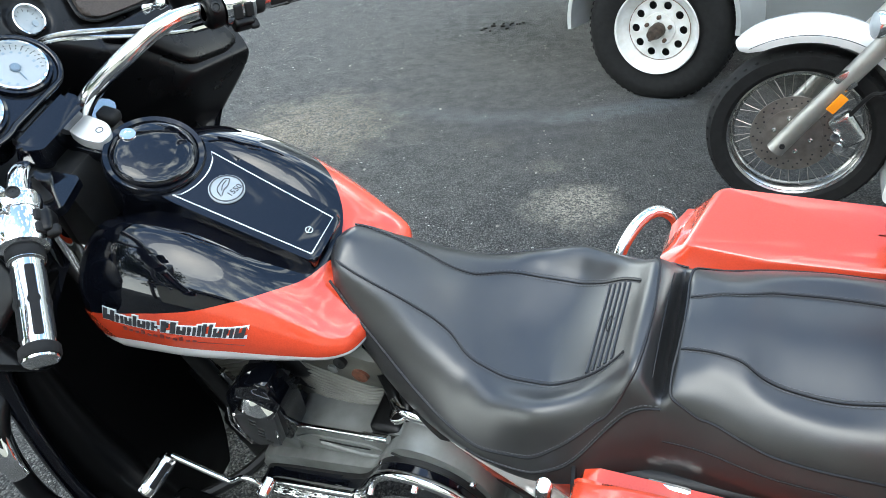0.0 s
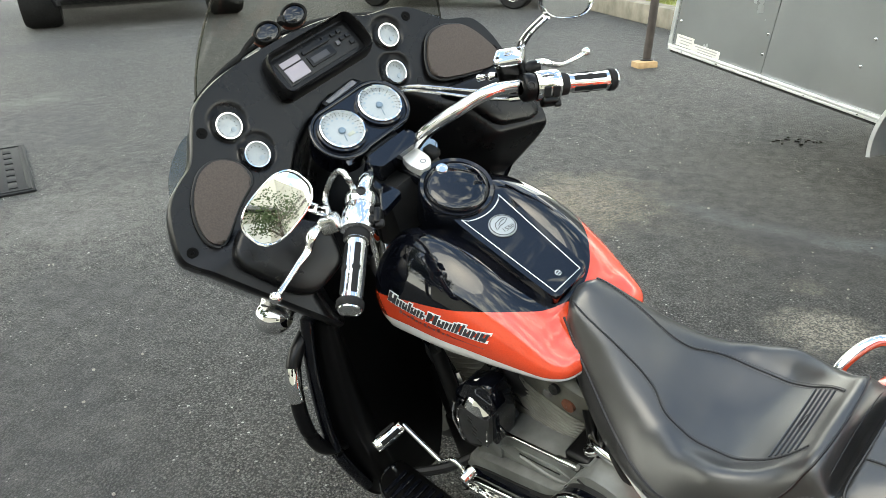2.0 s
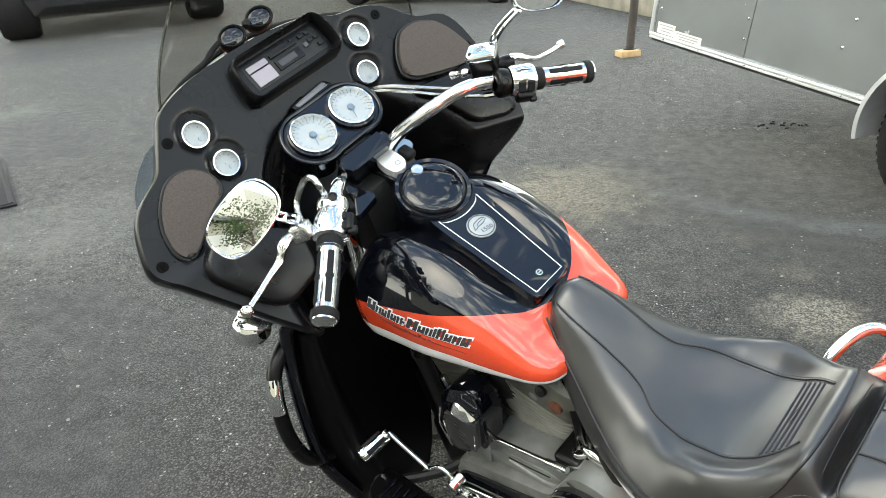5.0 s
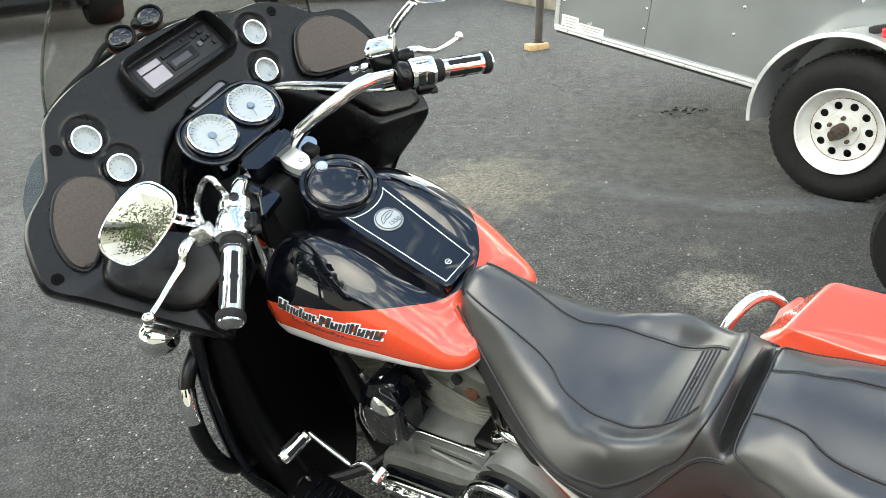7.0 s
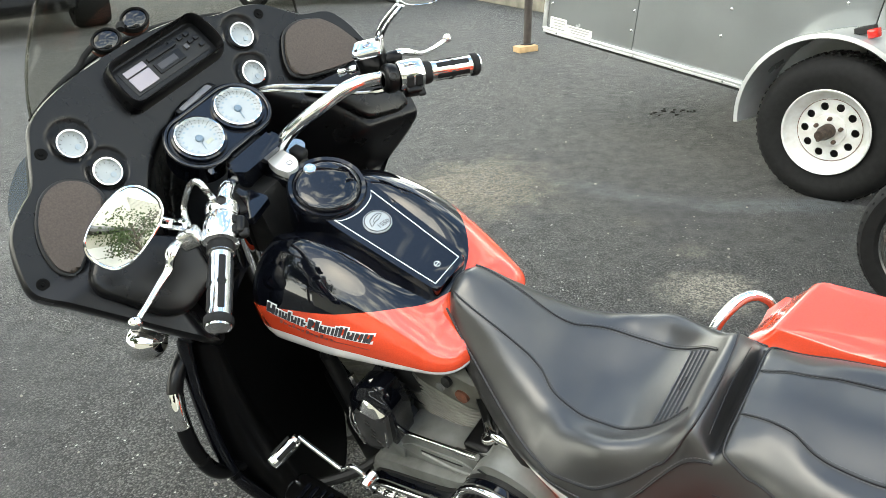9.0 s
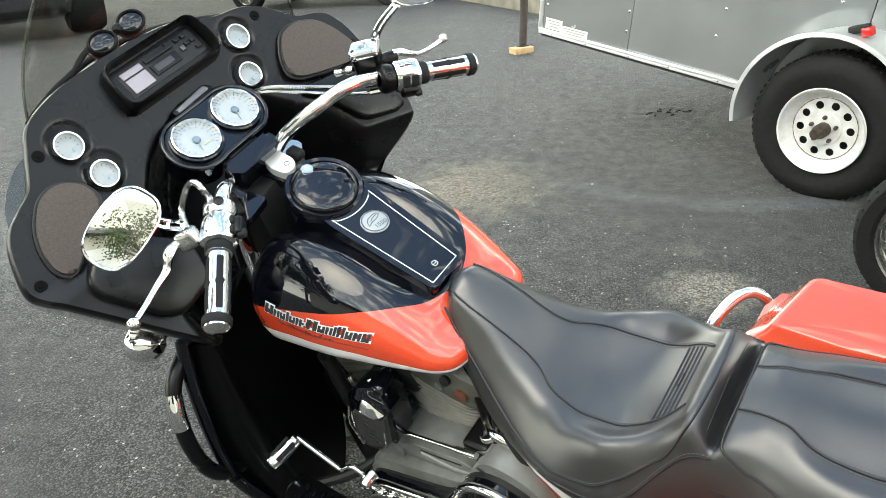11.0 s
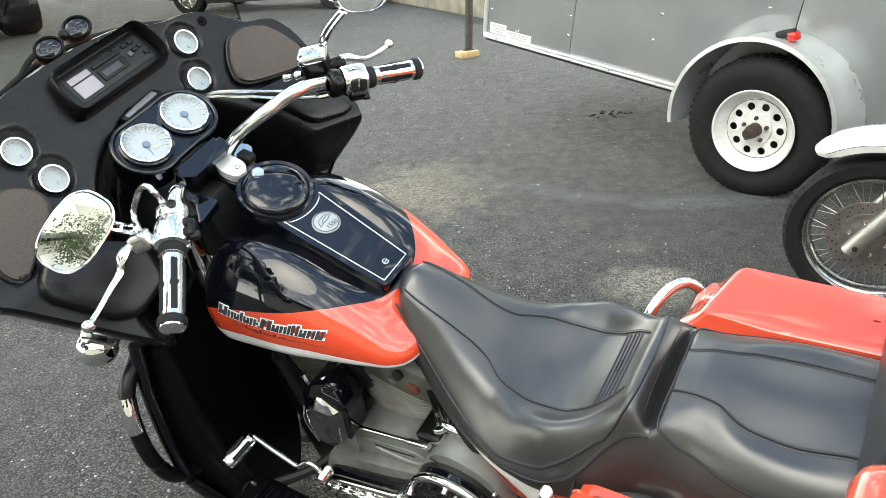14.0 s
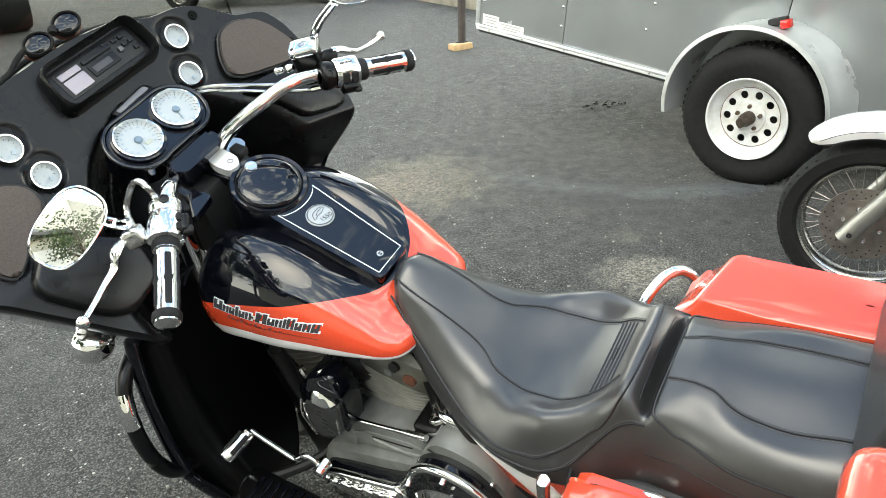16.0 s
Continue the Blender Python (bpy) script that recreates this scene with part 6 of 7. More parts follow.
for i in range(60):
    a = 2 * math.pi * i / 60
    for z0, da in ((-0.062, 0.0), (-0.10, 0.05), (-0.138, 0.0)):
        box((0, 0, 0), (0.031, 0.015, 0.034), 0.0, WM @ Matrix.Rotation(a + da, 4, "Z") @ Matrix.Translation((0.3285, 0, z0)), bm)
    box((0, 0, 0), (0.018, 0.006, 0.014), 0.0, WM @ Matrix.Rotation(a, 4, "Z") @ Matrix.Translation((0.3225, 0, -0.036)), bm)
tagged(part("tread", bm, M_TYRE, wheel, smooth=False), kind="stuff")
M_RIM = material("white wheel paint", (0.62, 0.63, 0.62), 0.35, coat=0.3, vary=0.08, scale=25, second=(0.52, 0.51, 0.47))
rim_prof = [(0.196, -0.02), (0.207, 0.002), (0.203, 0.008), (0.196, 0.004), (0.190, -0.012), (0.178, -0.03), (0.148, -0.052), (0.143, -0.050)]
rim_prof = [(r * 0.96 if r > 0.15 else r, z) for r, z in rim_prof]
rim = part("rim", lathe(rim_prof + [(0.138, -0.058)], WM, 64), M_RIM, wheel, "white painted steel rim with round holes")


def holed_disc(m, r_in, r_out, r_hole, ring, count, n=80, z=0.0):
    """A disc with a ring of round holes, as quads round each hole."""
    bm = bmesh.new()
    k = n // count
    for c in range(count):
        a0 = 2 * math.pi * (c - 0.5) / count
        cc = Vector((ring * math.cos(2 * math.pi * c / count), ring * math.sin(2 * math.pi * c / count), z))
        bound = []
        steps = 8
        for i in range(steps):
            a = a0 + 2 * math.pi / count * i / steps
            bound.append((r_out * math.cos(a), r_out * math.sin(a)))
        a1 = a0 + 2 * math.pi / count
        for i in range(steps):
            r = r_out + (r_in - r_out) * i / steps
            bound.append((r * math.cos(a1), r * math.sin(a1)))
        for i in range(steps):
            a = a1 - 2 * math.pi / count * i / steps
            bound.append((r_in * math.cos(a), r_in * math.sin(a)))
        for i in range(steps):
            r = r_in + (r_out - r_in) * i / steps
            bound.append((r * math.cos(a0), r * math.sin(a0)))
        outer = [Vector((p[0], p[1], z)) for p in bound]
        inner = [cc + (p - cc).normalized() * r_hole for p in outer]
        deep = [p + Vector((0, 0, -0.006)) for p in inner]
        rings([[m @ p for p in outer], [m @ p for p in inner], [m @ p for p in deep]], True, False, bm)
    bmesh.ops.remove_doubles(bm, verts=bm.verts, dist=0.0004)
    return bm


part("wheel_disc", holed_disc(WM, 0.075, 0.144, 0.0185, 0.112, 10, z=-0.050), M_RIM, wheel)
M_LUG = material("dark rusty lug nut", (0.06, 0.035, 0.022), 0.7, vary=0.5, scale=90)
part("rust_line", lathe([(0.1455, -0.0500), (0.1440, -0.0475), (0.1425, -0.0498)], WM, 64), M_RUST, wheel)
part("hub_face", lathe([(0.078, -0.052), (0.074, -0.040), (0.04, -0.038), (0.033, -0.038)], WM, 40), M_RIM, wheel)
# dark disc for the shade seen through the rim's holes
part("hub_shade", lathe([(0.19, -0.12), (0.001, -0.12)], WM, 24), M_SHADE, wheel)
part("hub_cap", lathe([(0.034, -0.04), (0.033, 0.01), (0.027, 0.018), (0.024, 0.055), (0.020, 0.062), (0.001, 0.063)], WM, 24), material("greasy rusted hub", (0.05, 0.035, 0.025), 0.5, 0.3, vary=0.6, scale=60), wheel, "greasy rusty hub cap")
for i in range(5):
    a = radians(72 * i + 20)
    part("lug_nut", lathe([(0.010, -0.045), (0.010, -0.024), (0.007, -0.018), (0.001, -0.018)], WM @ pose(0.057 * math.cos(a), 0.057 * math.sin(a), 0), 6), M_LUG, wheel)
# fender
FC = (0.03, 0.36)


def fender_arc(r, y, a0=-6, a1=184, n=34, back=0.0):
    return [(FC[0] - back + r * math.cos(radians(a0 + (a1 - a0) * i / n)), y, FC[1] + r * math.sin(radians(a0 + (a1 - a0) * i / n))) for i in range(n + 1)]


rows = [fender_arc(0.402, 0.205, back=0.055), fender_arc(0.404, 0.15, back=0.04), fender_arc(0.405, 0.06, back=0.015), fender_arc(0.406, 0.01), fender_arc(0.405, -0.012), fender_arc(0.385, -0.014), fender_arc(0.383, -0.006), fender_arc(0.388, 0.05, back=0.015), fender_arc(0.39, 0.2, back=0.05)]
M_FENDER = material("brushed aluminium fender", (0.52, 0.535, 0.53), 0.34, 0.6, vary=0.15, scale=8, rvary=0.08)
part("fender", rings(rows, closed=False), M_FENDER, trailer, "rounded aluminium wheel fender")
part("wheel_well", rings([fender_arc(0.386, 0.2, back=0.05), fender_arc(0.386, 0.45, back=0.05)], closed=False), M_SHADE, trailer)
# sheet closing the well, its shade put into the colour
part("well_shade", slab([(p[0], p[2]) for p in fender_arc(0.42, 0, 0, 180, back=0.05)], Matrix(((1, 0, 0, 0), (0, 0, 1, 0.30), (0, 1, 0, 0), (0, 0, 0, 1))), 0.02), M_SHADE, trailer)
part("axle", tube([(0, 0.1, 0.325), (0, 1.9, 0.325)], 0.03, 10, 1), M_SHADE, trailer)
mk = part("marker_light", box((0, 0, 0), (0.085, 0.04, 0.032), 0.008, pose(-0.085, 0.06, 0.775, 0, 14, 0)), M_DARK, trailer, "marker lamp in a dark bracket")
part("red_lens", box((0, 0, 0), (0.045, 0.044, 0.040), 0.008, pose(-0.122, 0.055, 0.766, 0, 14, 0)), M_RED, mk, "red lens")
part("vent", tbox((-0.60, 0.197, 0.52), (0.30, 0.02, 0.20), 0.02), M_ALUTRIM, trailer, "small pale side vent")
part("far_wheel", lathe([(0.02, -0.2), (0.2, -0.2), (0.33, -0.18), (0.34, -0.02), (0.2, 0), (0.02, 0)], Matrix.Translation((0, 2.1, 0)) @ WM, 40), M_TYRE, trailer)
# jack on a wooden block
jack = thing("trailer_jack", "dark steel trailer jack post standing on a wooden block", "jack", Matrix.Translation((-0.86, 7.62, 0)))
part("post", tube([(0.0, 0, 0.06), (0.09, 0.06, 1.5)], 0.042, 16, 1), material("dark brown steel", (0.05, 0.04, 0.035), 0.6, 0.3, vary=0.3, scale=20), jack)
part("foot_plate", lathe([(0.07, 0.055), (0.07, 0.065), (0.045, 0.07)], Matrix(), 20), M_DARK, jack)
solid("wooden_block", box((0, 0, 0.0275), (0.21, 0.16, 0.06), 0.005), material("raw pine", (0.45, 0.30, 0.15), 0.7, vary=0.25, scale=20), "sawn pine block under the trailer jack", "block", m=pose(-0.87, 7.55, 0, 0, 0, 35))

# ---- the white motorcycle beside the trailer ----
WH = radians(155)
wx, wy = Vector((math.cos(WH), math.sin(WH), 0)), Vector((math.sin(WH), -math.cos(WH), 0))
WB = Matrix(((wx.x, wy.x, 0, 1.095), (wx.y, wy.y, 0, 2.272), (0, 0, 1, 0), (0, 0, 0, 1)))   # x ahead, y away from the driveway
wb = thing("motorcycle", "white cruiser motorcycle with spoked front wheel and chrome disc brake", "motorcycle", WB)
M_DISC = material("brake disc steel", (0.34, 0.31, 0.28), 0.38, 0.9, vary=0.25, scale=40, rvary=0.08)
AX = Vector((-0.078, 0.03, 0.287))
WW = Matrix(((1, 0, 0, AX.x), (0, 0, -1, AX.y), (0, 1, 0, AX.z), (0, 0, 0, 1)))
fw = part("front_wheel", lathe([(0.205, -0.035), (0.225, -0.055), (0.262, -0.058), (0.277, -0.035), (0.282, 0), (0.277, 0.035), (0.262, 0.058), (0.225, 0.055), (0.205, 0.035)], WW, 64), M_TYRE, wb, "black front tyre with worn tread")
bm = bmesh.new()
for i in range(44):
    for s in (-1, 1):
        box((0, 0, 0), (0.004, 0.012, 0.026), 0.0, WW @ Matrix.Rotation(2 * math.pi * (i + 0.25 * s) / 44, 4, "Z") @ Matrix.Translation((0.2655, 0, 0.036 * s)) @ pose(0, 0, 0, 0, 38 * s, 0) @ pose(0, 0, 0, 30, 0, 0), bm)
tagged(part("tread", bm, M_TYRE, fw, smooth=False), kind="stuff")
part("rim", lathe([(0.205, -0.04), (0.212, -0.044), (0.214, -0.036), (0.200, -0.026), (0.190, -0.010), (0.190, 0.010), (0.200, 0.026), (0.214, 0.036), (0.212, 0.044), (0.205, 0.04)], WW, 64), material("dull chrome", (0.42, 0.42, 0.41), 0.22, 1.0, vary=0.2, scale=30), fw, "dull chrome rim")
part("hub", lathe([(0.02, -0.05), (0.045, -0.05), (0.045, -0.03), (0.03, -0.02), (0.03, 0.02), (0.045, 0.03), (0.045, 0.05), (0.02, 0.05)], WW, 28), M_SILVER, fw)
for i in range(40):
    a = 2 * math.pi * i / 40
    s = 1 if i % 2 else -1
    b = a + (0.5 if (i // 2) % 2 else -0.5)
    p = WW @ Vector((0.042 * math.cos(b), 0.042 * math.sin(b), 0.035 * s))
    q = WW @ Vector((0.194 * math.cos(a), 0.194 * math.sin(a), 0.006 * s))
    part("spoke", tube([p, q], 0.0013, 5, 1), M_DISC, fw)
DW = WW @ pose(0.012, 0.012, 0.062) @ Matrix.Diagonal((0.92, 0.92, 1, 1))
disc = part("brake_disc", lathe([(0.090, 0.0), (0.137, 0.0), (0.137, 0.005), (0.090, 0.005), (0.090, 0.0)], DW, 64), M_DISC, fw, "drilled steel brake disc")
part("disc_carrier", lathe([(0.095, 0.001), (0.094, 0.008), (0.07, 0.010), (0.03, 0.010), (0.001, 0.010)], DW, 40), M_DISC, disc)
bm = bmesh.new()
for k in range(48):
    a = 2 * math.pi * k / 48
    r = 0.103 + 0.0115 * (k % 3)
    lathe([(0.0032, 0.0052), (0.0032, 0.0056), (0.0001, 0.0056)], DW @ pose(r * math.cos(a), r * math.sin(a), 0), 8, bm)
tagged(part("drill_holes", bm, M_TICK, disc), kind="stuff")
for k in range(6):
    a = radians(60 * k + 15)
    part("disc_bolt", lathe([(0.008, 0.009), (0.008, 0.015), (0.005, 0.016), (0.004, 0.013), (0.0005, 0.013)], DW @ pose(0.062 * math.cos(a), 0.062 * math.sin(a), 0), 12), M_SILVER, disc)
# front fender
rows = []
for i in range(31):
    a = radians(54 + 118 * i / 30)
    row = []
    for y, r in ((-0.082, 0.312), (-0.088, 0.332), (-0.080, 0.352), (-0.055, 0.367), (0, 0.375), (0.055, 0.367), (0.080, 0.352), (0.088, 0.332), (0.082, 0.312)):
        e = min(1.0, i / 3.0)
        rr = 0.352 + (r - 0.352) * (0.45 + 0.55 * math.sqrt(e))
        row.append((AX.x + rr * math.cos(a), AX.y + y * (0.5 + 0.5 * math.sqrt(e)), AX.z + rr * math.sin(a)))
    rows.append(row)
fend = part("front_fender", rings(rows, False, False), M_WHITE, wb, "glossy white front fender")
part("fender_line", tube([(AX.x + 0.336 * math.cos(radians(a)), AX.y - 0.0885, AX.z + 0.336 * math.sin(radians(a))) for a in range(60, 168, 9)], 0.0012, 6, 3), M_TICK, fend)
M_FORK = material("dull silver fork", (0.33, 0.32, 0.29), 0.42, 0.7, vary=0.2, scale=12)
for y in (-0.085, 0.145):
    fork = part("fork_leg", tube([(-0.020, y, 0.262), (-0.10, y, 0.378), (-0.30, y, 0.655), (-0.41, y, 0.81)], 0.028, 18, 3), M_FORK, wb, "dull silver fork leg")
    part("axle_end", lathe([(0.001, 0.034), (0.008, 0.034), (0.009, 0.02)], aim((-0.040, y, 0.288), (0, -1, 0)), 12), M_DARK, fork)
part("reflector", box((0, 0, 0), (0.060, 0.012, 0.028), 0.004, Matrix.Translation((-0.172, -0.12, 0.437)) @ Matrix.Rotation(radians(55), 4, "Y")), M_AMBER, wb, "amber side reflector")
cal = part("brake_caliper", box((0, 0, 0), (0.075, 0.05, 0.11), 0.02, Matrix.Translation((-0.215, -0.045, 0.33)) @ Matrix.Rotation(radians(35), 4, "Y"), segs=3), M_SILVER, wb, "silver brake caliper")
for dx, dz in ((0.0, -0.01), (0.012, -0.045)):
    part("caliper_piston", lathe([(0.016, 0), (0.016, 0.012), (0.013, 0.016), (0.001, 0.017)], aim((-0.185 - dx, -0.072, 0.325 + dz), (0, -1, 0)), 20), M_CHROME, cal)
part("brake_hose", tube([(-0.21, -0.06, 0.37), (-0.26, -0.075, 0.45), (-0.30, -0.09, 0.47), (-0.36, -0.10, 0.58), (-0.42, -0.10, 0.66)], 0.0065, 8), M_RUBBER, wb)
lampw = part("running_lamp", lathe([(0.001, -0.05), (0.022, -0.046), (0.036, -0.02), (0.039, 0.0), (0.036, 0.006)], aim((-0.235, -0.125, 0.672), (0.95, -0.3, 0.0)), 28), M_CHROME, wb, "chrome running lamp")
part("lamp_lens", lathe([(0.036, 0.005), (0.02, 0.012), (0.001, 0.014)], aim((-0.235, -0.125, 0.672), (0.95, -0.3, 0.0)), 28), M_DIAL, lampw)
part("lamp_bracket", tube([(-0.25, -0.12, 0.665), (-0.33, -0.10, 0.66), (-0.38, -0.09, 0.68)], 0.009, 8), M_CHROME, wb)
part("brake_line_bracket", box((0, 0, 0), (0.05, 0.03, 0.06), 0.012, Matrix.Translation((-0.185, -0.095, 0.50)) @ Matrix.Rotation(radians(35), 4, "Y")), M_SILVER, wb)
part("leg_shield", slab(rounded([(-0.335, 0.12), (-0.36, 0.42), (-0.40, 0.62), (-0.60, 0.70), (-0.68, 0.40), (-0.60, 0.14)], 0.04, 5), Matrix(((1, 0, 0, 0), (0, 0, 1, -0.13), (0, 1, 0, 0), (0, 0, 0, 1))), 0.30, 0.03, segs=4), M_WHITE, wb, "glossy white lower fairing")
part("engine_block", box((-0.75, 0.03, 0.36), (0.45, 0.26, 0.34), 0.04), M_ENGINE, wb)
part("fuel_tank", box((-0.72, 0.03, 0.78), (0.50, 0.28, 0.20), 0.09, segs=5), M_WHITE, wb)
part("seat", box((-1.15, 0.03, 0.68), (0.55, 0.28, 0.11), 0.05, segs=4), M_VINYL, wb)
part("rear_fender", box((-1.35, 0.03, 0.55), (0.6, 0.18, 0.14), 0.06, segs=4), M_WHITE, wb)
part("rear_wheel", lathe([(0.03, -0.04), (0.2, -0.05), (0.27, -0.06), (0.286, 0), (0.27, 0.06), (0.2, 0.05), (0.03, 0.04)], Matrix(((1, 0, 0, -1.55), (0, 0, -1, 0.03), (0, 1, 0, 0.287), (0, 0, 0, 1))), 40), M_TYRE, wb)
part("handlebar", tube([(-0.55, -0.36, 0.98), (-0.45, -0.20, 1.02), (-0.42, 0.03, 0.95), (-0.45, 0.26, 1.02), (-0.55, 0.42, 0.98)], 0.014, 10), M_CHROME, wb)
part("kick_stand", tube([(-0.8, -0.05, 0.2), (-0.82, -0.25, 0.01)], 0.012, 8, 1), M_DARK, wb)

# ---- mat, litter ----
mat_o = Vector((-4.31, 3.06, 0))
mu, mv = Vector((-0.80, 0.60, 0)), Vector((-0.60, -0.80, 0))
MATM = Matrix(((mu.x, mv.x, 0, mat_o.x), (mu.y, mv.y, 0, mat_o.y), (0, 0, 1, 0), (0, 0, 0, 1)))
mat_ = thing("door_mat", "worn dark rubber mat with raised pattern on the asphalt", "mat", MATM)
part("mat_base", box((0.05, 0.28, 0.008), (1.25, 0.70, 0.014), 0.004), M_RUBBER, mat_)
part("mat_border", strip([(-0.54, -0.04), (0.64, -0.04), (0.64, 0.60), (-0.54, 0.60)], Matrix(), 0.03, 0.015), M_RUBBER, mat_)
for i in range(7):
    for j in range(4):
        part("raised_bar", box((-0.42 + 0.155 * i, 0.05 + 0.15 * j, 0.017), (0.11, 0.05, 0.008), 0.003, None), M_RUBBER, mat_)
rng = random.Random(5)
bm = bmesh.new()
for i in range(22):
    a, s = rng.random() * 6.28, 0.010 + 0.022 * rng.random()
    c = (0.44 + rng.gauss(0, 0.07), 5.02 + rng.gauss(0, 0.035), 0.006)
    box((0, 0, 0), (s, s * 0.4, 0.008), 0.001, Matrix.Translation(c) @ Matrix.Rotation(a, 4, "Z"), bm)
solid("leaf_litter", bm, material("dead leaves", (0.02, 0.017, 0.013), 0.8, vary=0.4, scale=60), "small heap of dark dead leaves on the asphalt", "litter", kind="stuff")
bm = bmesh.new()
for i in range(260):
    s = 0.004 + 0.006 * rng.random()
    c = (rng.uniform(-3.5, 1.6), rng.uniform(0.6, 6.5), s * 0.3)
    box((0, 0, 0), (s, s * 0.8, s * 0.6), 0.0, Matrix.Translation(c) @ Matrix.Rotation(rng.random() * 6, 4, "Z"), bm)
solid("grit", bm, material("pale grit", (0.33, 0.31, 0.27), 0.8, vary=0.5, scale=3), "loose pale grit scattered over the asphalt", "grit", kind="stuff", smooth=False)

# ---- far side: retaining wall, grass bank, parked cars ----
M_CONC = material("weathered concrete", (0.22, 0.20, 0.155), 0.9, vary=0.45, scale=4, bump=0.4, bump_scale=60)
w0, w1 = Vector((-11.5, 26.0, 0)), Vector((2.2, 5.65, 0))
wd = (w1 - w0).normalized()
wn_ = Vector((-wd.y, wd.x, 0))
WALLM = Matrix(((wd.x, wn_.x, 0, w0.x), (wd.y, wn_.y, 0, w0.y), (0, 0, 1, 0), (0, 0, 0, 1)))
wl = (Vector((-0.6, 9.85, 0)) - w0).dot(wd)
retw = solid("retaining_wall", box((wl / 2, 0.13, 0.133), (wl, 0.26, 0.266), 0.02), M_CONC, "low weathered concrete retaining wall", kind="structure", m=WALLM)
g = bmesh.new()
bmesh.ops.create_grid(g, x_segments=60, y_segments=10, size=1)
for v in g.verts:
    d = 0.28 + (v.co.y + 1) * 6
    v.co = Vector(((v.co.x + 1) * 0.5 * wl, d, 0.235 + 0.06 * d + 0.05 * noise.noise(Vector((v.co.x * 20, d, 0)))))
bank = solid("grass_bank", g, material("lawn", (0.17, 0.19, 0.05), 0.9, vary=0.5, scale=3), "sunlit lawn above the retaining wall", kind="structure", m=WALLM)
bm = bmesh.new()
for i in range(5000):
    x, d = rng.uniform(wl - 9, wl), 0.26 + abs(rng.gauss(0, 0.5))
    z = 0.235 + 0.06 * d
    h, lx, ly = 0.05 + 0.09 * rng.random(), rng.gauss(0, 0.03), rng.gauss(0, 0.03)
    a = rng.random() * 3.14
    dx, dy = 0.006 * math.cos(a), 0.006 * math.sin(a)
    vs = [bm.verts.new(p) for p in ((x - dx, d - dy, z), (x + dx, d + dy, z), (x + lx, d + ly, z + h))]
    bm.faces.new(vs)
solid("grass_blades", bm, material("grass", (0.19, 0.21, 0.055), 0.7, vary=0.5, scale=2), "tufts of yellow-green grass along the wall", "grass", kind="stuff", m=WALLM, smooth=False)


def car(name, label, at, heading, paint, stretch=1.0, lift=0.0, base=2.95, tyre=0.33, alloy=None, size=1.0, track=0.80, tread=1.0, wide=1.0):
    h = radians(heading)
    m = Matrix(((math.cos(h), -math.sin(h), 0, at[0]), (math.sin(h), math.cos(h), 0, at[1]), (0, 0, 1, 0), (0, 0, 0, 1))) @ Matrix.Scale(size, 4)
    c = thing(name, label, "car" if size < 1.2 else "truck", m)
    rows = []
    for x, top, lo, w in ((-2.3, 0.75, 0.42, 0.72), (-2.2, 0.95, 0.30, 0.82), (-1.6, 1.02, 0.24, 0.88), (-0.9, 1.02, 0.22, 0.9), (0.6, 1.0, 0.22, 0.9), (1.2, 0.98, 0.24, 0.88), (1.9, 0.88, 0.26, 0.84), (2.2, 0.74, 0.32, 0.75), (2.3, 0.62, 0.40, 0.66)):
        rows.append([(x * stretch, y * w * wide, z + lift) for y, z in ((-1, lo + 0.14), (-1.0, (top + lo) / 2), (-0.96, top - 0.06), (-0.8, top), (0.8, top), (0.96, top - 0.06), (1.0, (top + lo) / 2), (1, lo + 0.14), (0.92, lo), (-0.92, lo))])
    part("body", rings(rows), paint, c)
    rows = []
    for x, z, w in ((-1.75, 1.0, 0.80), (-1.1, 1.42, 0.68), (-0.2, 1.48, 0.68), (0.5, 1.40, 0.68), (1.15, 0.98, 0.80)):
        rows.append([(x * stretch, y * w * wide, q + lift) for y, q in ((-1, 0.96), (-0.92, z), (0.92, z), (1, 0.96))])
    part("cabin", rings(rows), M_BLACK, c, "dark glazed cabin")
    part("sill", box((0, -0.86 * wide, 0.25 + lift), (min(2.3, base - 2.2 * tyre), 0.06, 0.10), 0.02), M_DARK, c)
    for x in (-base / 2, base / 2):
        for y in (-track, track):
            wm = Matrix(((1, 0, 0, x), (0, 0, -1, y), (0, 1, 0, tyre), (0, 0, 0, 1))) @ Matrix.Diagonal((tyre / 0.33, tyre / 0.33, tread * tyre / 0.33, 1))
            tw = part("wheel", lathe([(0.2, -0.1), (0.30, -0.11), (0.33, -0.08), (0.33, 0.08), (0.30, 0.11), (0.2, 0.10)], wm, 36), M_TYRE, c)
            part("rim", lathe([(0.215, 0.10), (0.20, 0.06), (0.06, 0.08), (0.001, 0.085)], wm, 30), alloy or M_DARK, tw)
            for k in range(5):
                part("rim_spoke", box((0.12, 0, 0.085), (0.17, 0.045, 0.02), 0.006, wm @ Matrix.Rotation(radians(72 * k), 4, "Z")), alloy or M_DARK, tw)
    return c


# a car built oversized to suit the flat ground, tagged as truck
car("enlarged_car", "dark car built oversized, parked nose to the driveway", (-11.95, 12.2), -44, material("dark car paint", (0.012, 0.0125, 0.014), 0.25, coat=0.7), 0.86, -0.06, 2.9, 0.35, None, 1.55, 1.0, 1.65, 1.16)
car("dark_car", "dark parked car with bright alloy wheels", (-5.15, 13.75), -8, material("charcoal paint", (0.02, 0.021, 0.024), 0.2, coat=1.0), alloy=M_SILVER)

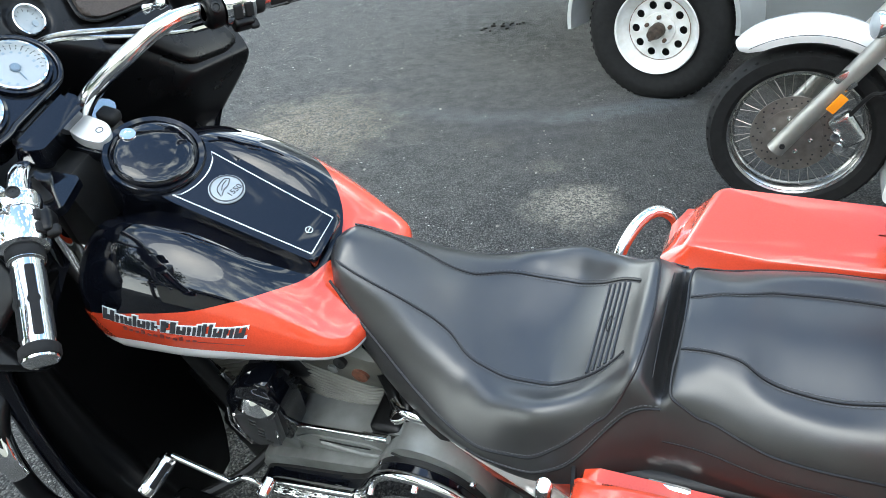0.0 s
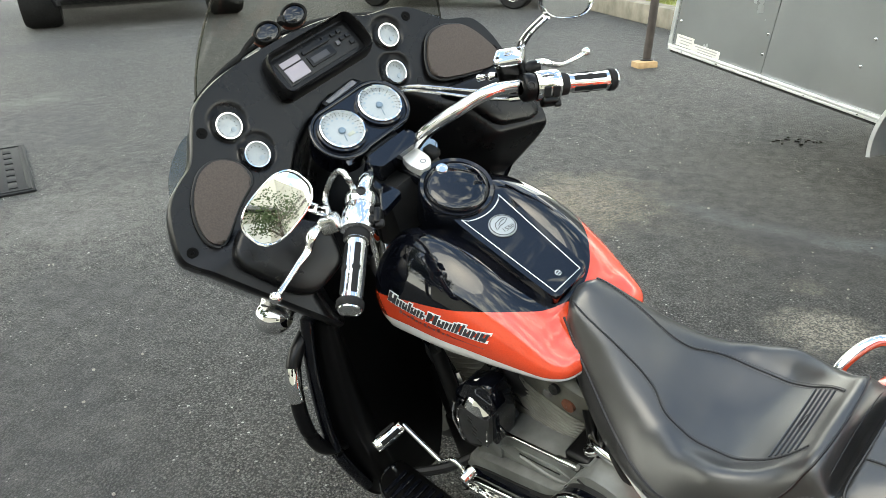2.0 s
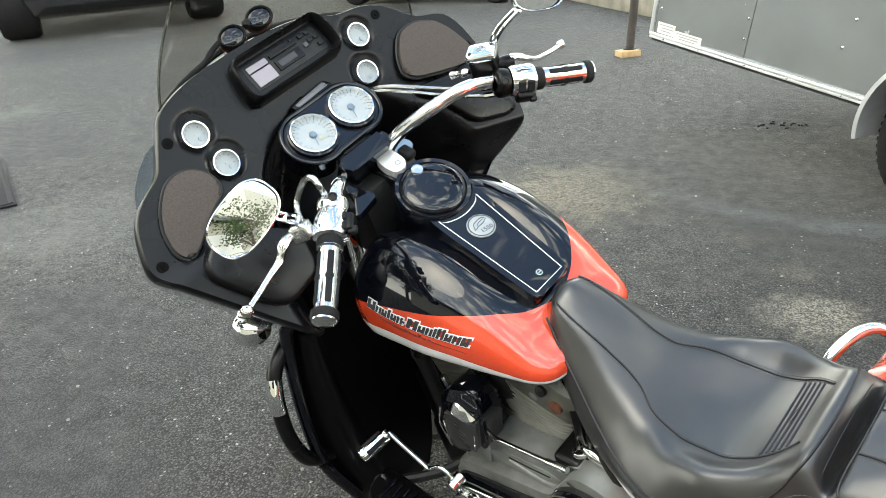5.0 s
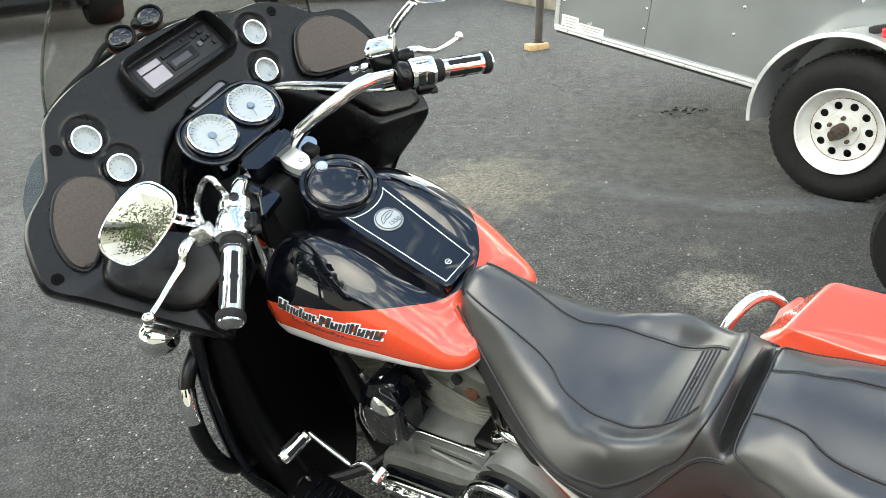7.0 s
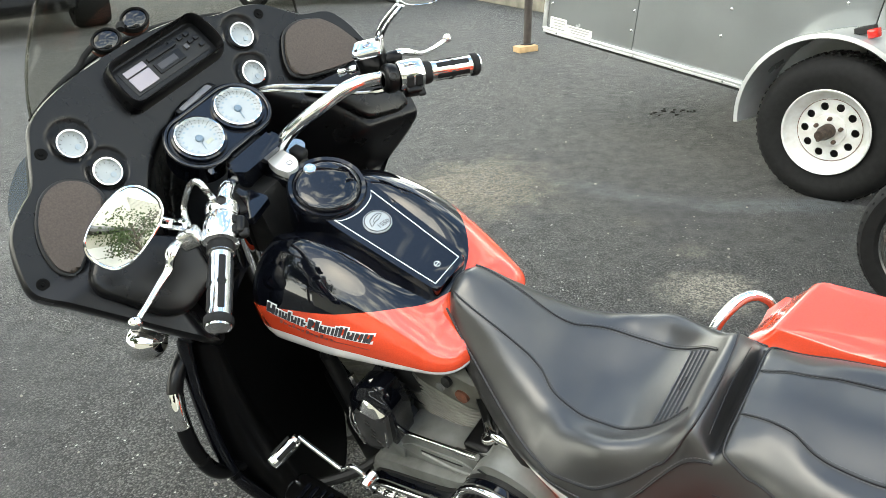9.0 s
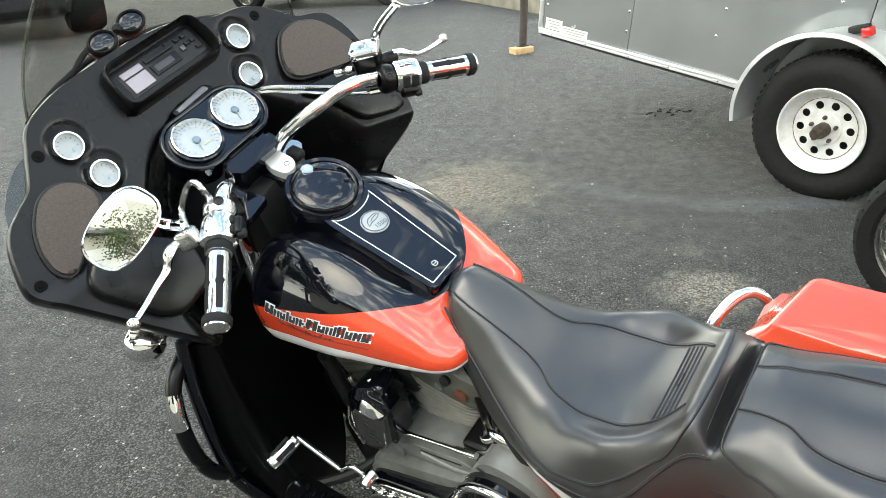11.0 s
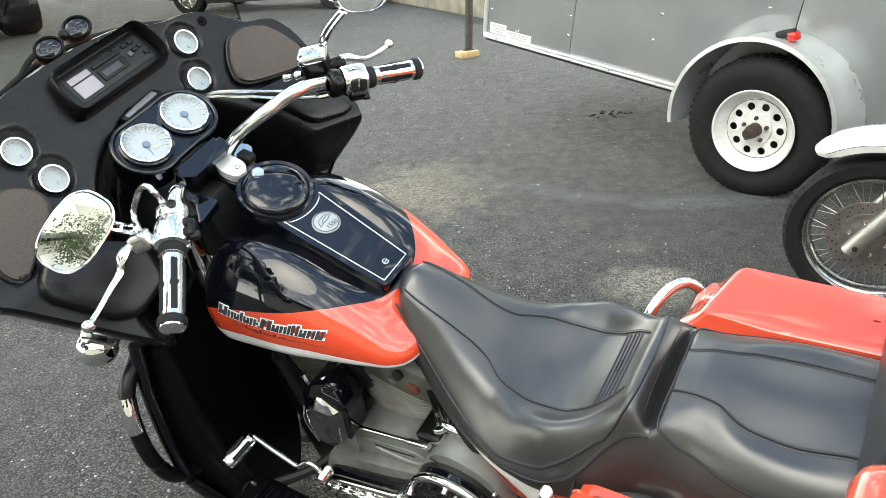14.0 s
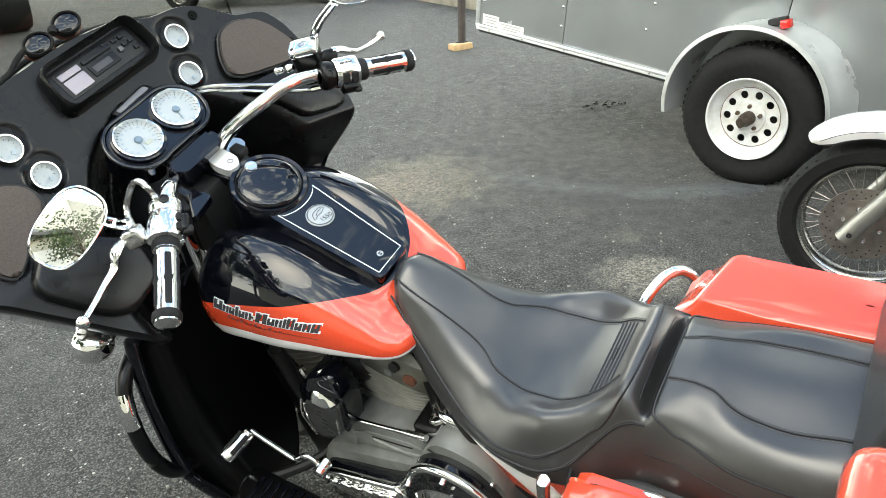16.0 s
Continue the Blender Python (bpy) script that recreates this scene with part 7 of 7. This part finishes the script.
# ---- behind the camera: house with lap siding, trees; they show in mirror, chrome and paint ----
def siding(w, h, step=0.12):
    bm = bmesh.new()
    rows = []
    n = int(h / step)
    for i in range(n):
        rows += [(i * step, -0.018), (i * step + step - 0.001, 0.0)]
    vs = [[bm.verts.new((x, y, z)) for z, y in rows] for x in (0, w)]
    for k in range(len(rows) - 1):
        bm.faces.new((vs[0][k], vs[1][k], vs[1][k + 1], vs[0][k + 1]))
    return bm


M_SIDING = material("cream siding", (0.50, 0.475, 0.40), 0.6, vary=0.08, scale=2)
house = thing("house", "cream house with lap siding and a grey shingle roof", "house", pose(12.0, -4.8, 0, 0, 0, 180))
# long wall stretched unseen past the mirror's view to block low sky light
part("wall", siding(18.0, 3.1), M_SIDING, house, smooth=False)
part("wall", siding(8.0, 3.1), M_SIDING, house, smooth=False).matrix_local = pose(18.0, 0, 0, 0, 0, 90)
part("house_back", box((9.0, 4.0, 1.55), (18.0, 7.9, 3.08), 0.02), M_SIDING, house)
part("roof", rings([[(x, -0.5, 3.05), (x, 4.0, 5.2), (x, 8.5, 3.05), (x, 8.5, 2.9), (x, -0.5, 2.9)] for x in (-0.4, 18.4)]), material("grey shingles", (0.12, 0.115, 0.11), 0.9, vary=0.4, scale=6), house, smooth=False)
part("gable_wall", siding(5.0, 5.4), M_SIDING, house, smooth=False).matrix_local = pose(-0.2, -0.6, 0)
part("gable_block", box((2.3, 2.0, 2.7), (5.0, 5.15, 5.38), 0.02), M_SIDING, house)
gd = part("garage_door", box((7.2, -0.05, 1.1), (2.6, 0.06, 2.2), 0.01), material("white door", (0.75, 0.74, 0.70), 0.5, vary=0.05, scale=3), house)
for i in range(3):
    part("door_groove", box((7.2, -0.083, 0.55 * (i + 1)), (2.55, 0.008, 0.02), 0.002), M_CONC, gd)
win = part("window", box((11.0, -0.03, 1.7), (1.1, 0.08, 1.3), 0.01), M_WHITE, house)
part("pane", box((11.0, -0.075, 1.7), (0.95, 0.02, 1.15), 0.004), M_BLACK, win)


def tree(at, h, seed):
    r = random.Random(seed)
    small = min(1.0, h / 8)
    t = thing("tree", "leafy broad tree with an uneven green crown", "tree", pose(at[0], at[1], 0), group="trees round the driveway")
    bm = tube([(0, 0, -0.1), (0.1, 0.05, h * 0.3), (0.0, 0.1, h * 0.62), (0.1, 0, h * 0.85)], [0.26 * small, 0.2 * small, 0.13 * small, 0.04 * small], 10, 4)
    tips = []
    for i in range(16):
        z = h * (0.32 + 0.5 * r.random())
        a = r.random() * 6.28
        ln = h * (0.16 + 0.2 * r.random())
        e = Vector((ln * math.cos(a), ln * math.sin(a), z + ln * 0.5))
        tube([(0, 0, z), e * 0.5 + Vector((0, 0, z * 0.5 + 0.1)), e], [0.08 * small, 0.05 * small, 0.015 * small], 6, 3, bm)
        tips += [e, e * 0.7 + Vector((0, 0, z * 0.3)), e + Vector((r.gauss(0, 0.5), r.gauss(0, 0.5), 0.5))]
    part("trunk", bm, material("bark", (0.09, 0.07, 0.05), 0.9, vary=0.4, scale=8), t)
    vs, fs = [], []
    for c in tips + [Vector((0, 0, h))]:
        for k in range(150 if h > 6 else 34):
            p = c + Vector((r.gauss(0, 0.6), r.gauss(0, 0.6), r.gauss(0, 0.42))) * small
            u = Vector((r.gauss(0, 1), r.gauss(0, 1), r.gauss(0, 1))).normalized() * 0.13 * small
            w = u.orthogonal() * 0.6
            i0 = len(vs)
            vs += [p - u, p + w, p + u, p - w]
            fs.append((i0, i0 + 1, i0 + 2, i0 + 3))
    me = bpy.data.meshes.new("crown")
    me.from_pydata(vs, [], fs)
    crown = new("crown", me)
    me.materials.append(material("leaves", (0.055, 0.085, 0.022), 0.6, vary=0.5, scale=1.5))
    crown.parent = t
    tagged(crown, kind="stuff")


for k, (x, y, h) in enumerate(((-9, -7, 9), (-17, 4.0, 8), (5, 21, 11), (13, 12, 11), (-12, -3.5, 9), (5.0, -3.2, 3.4))):
    tree((x, y), h, 20 + k)
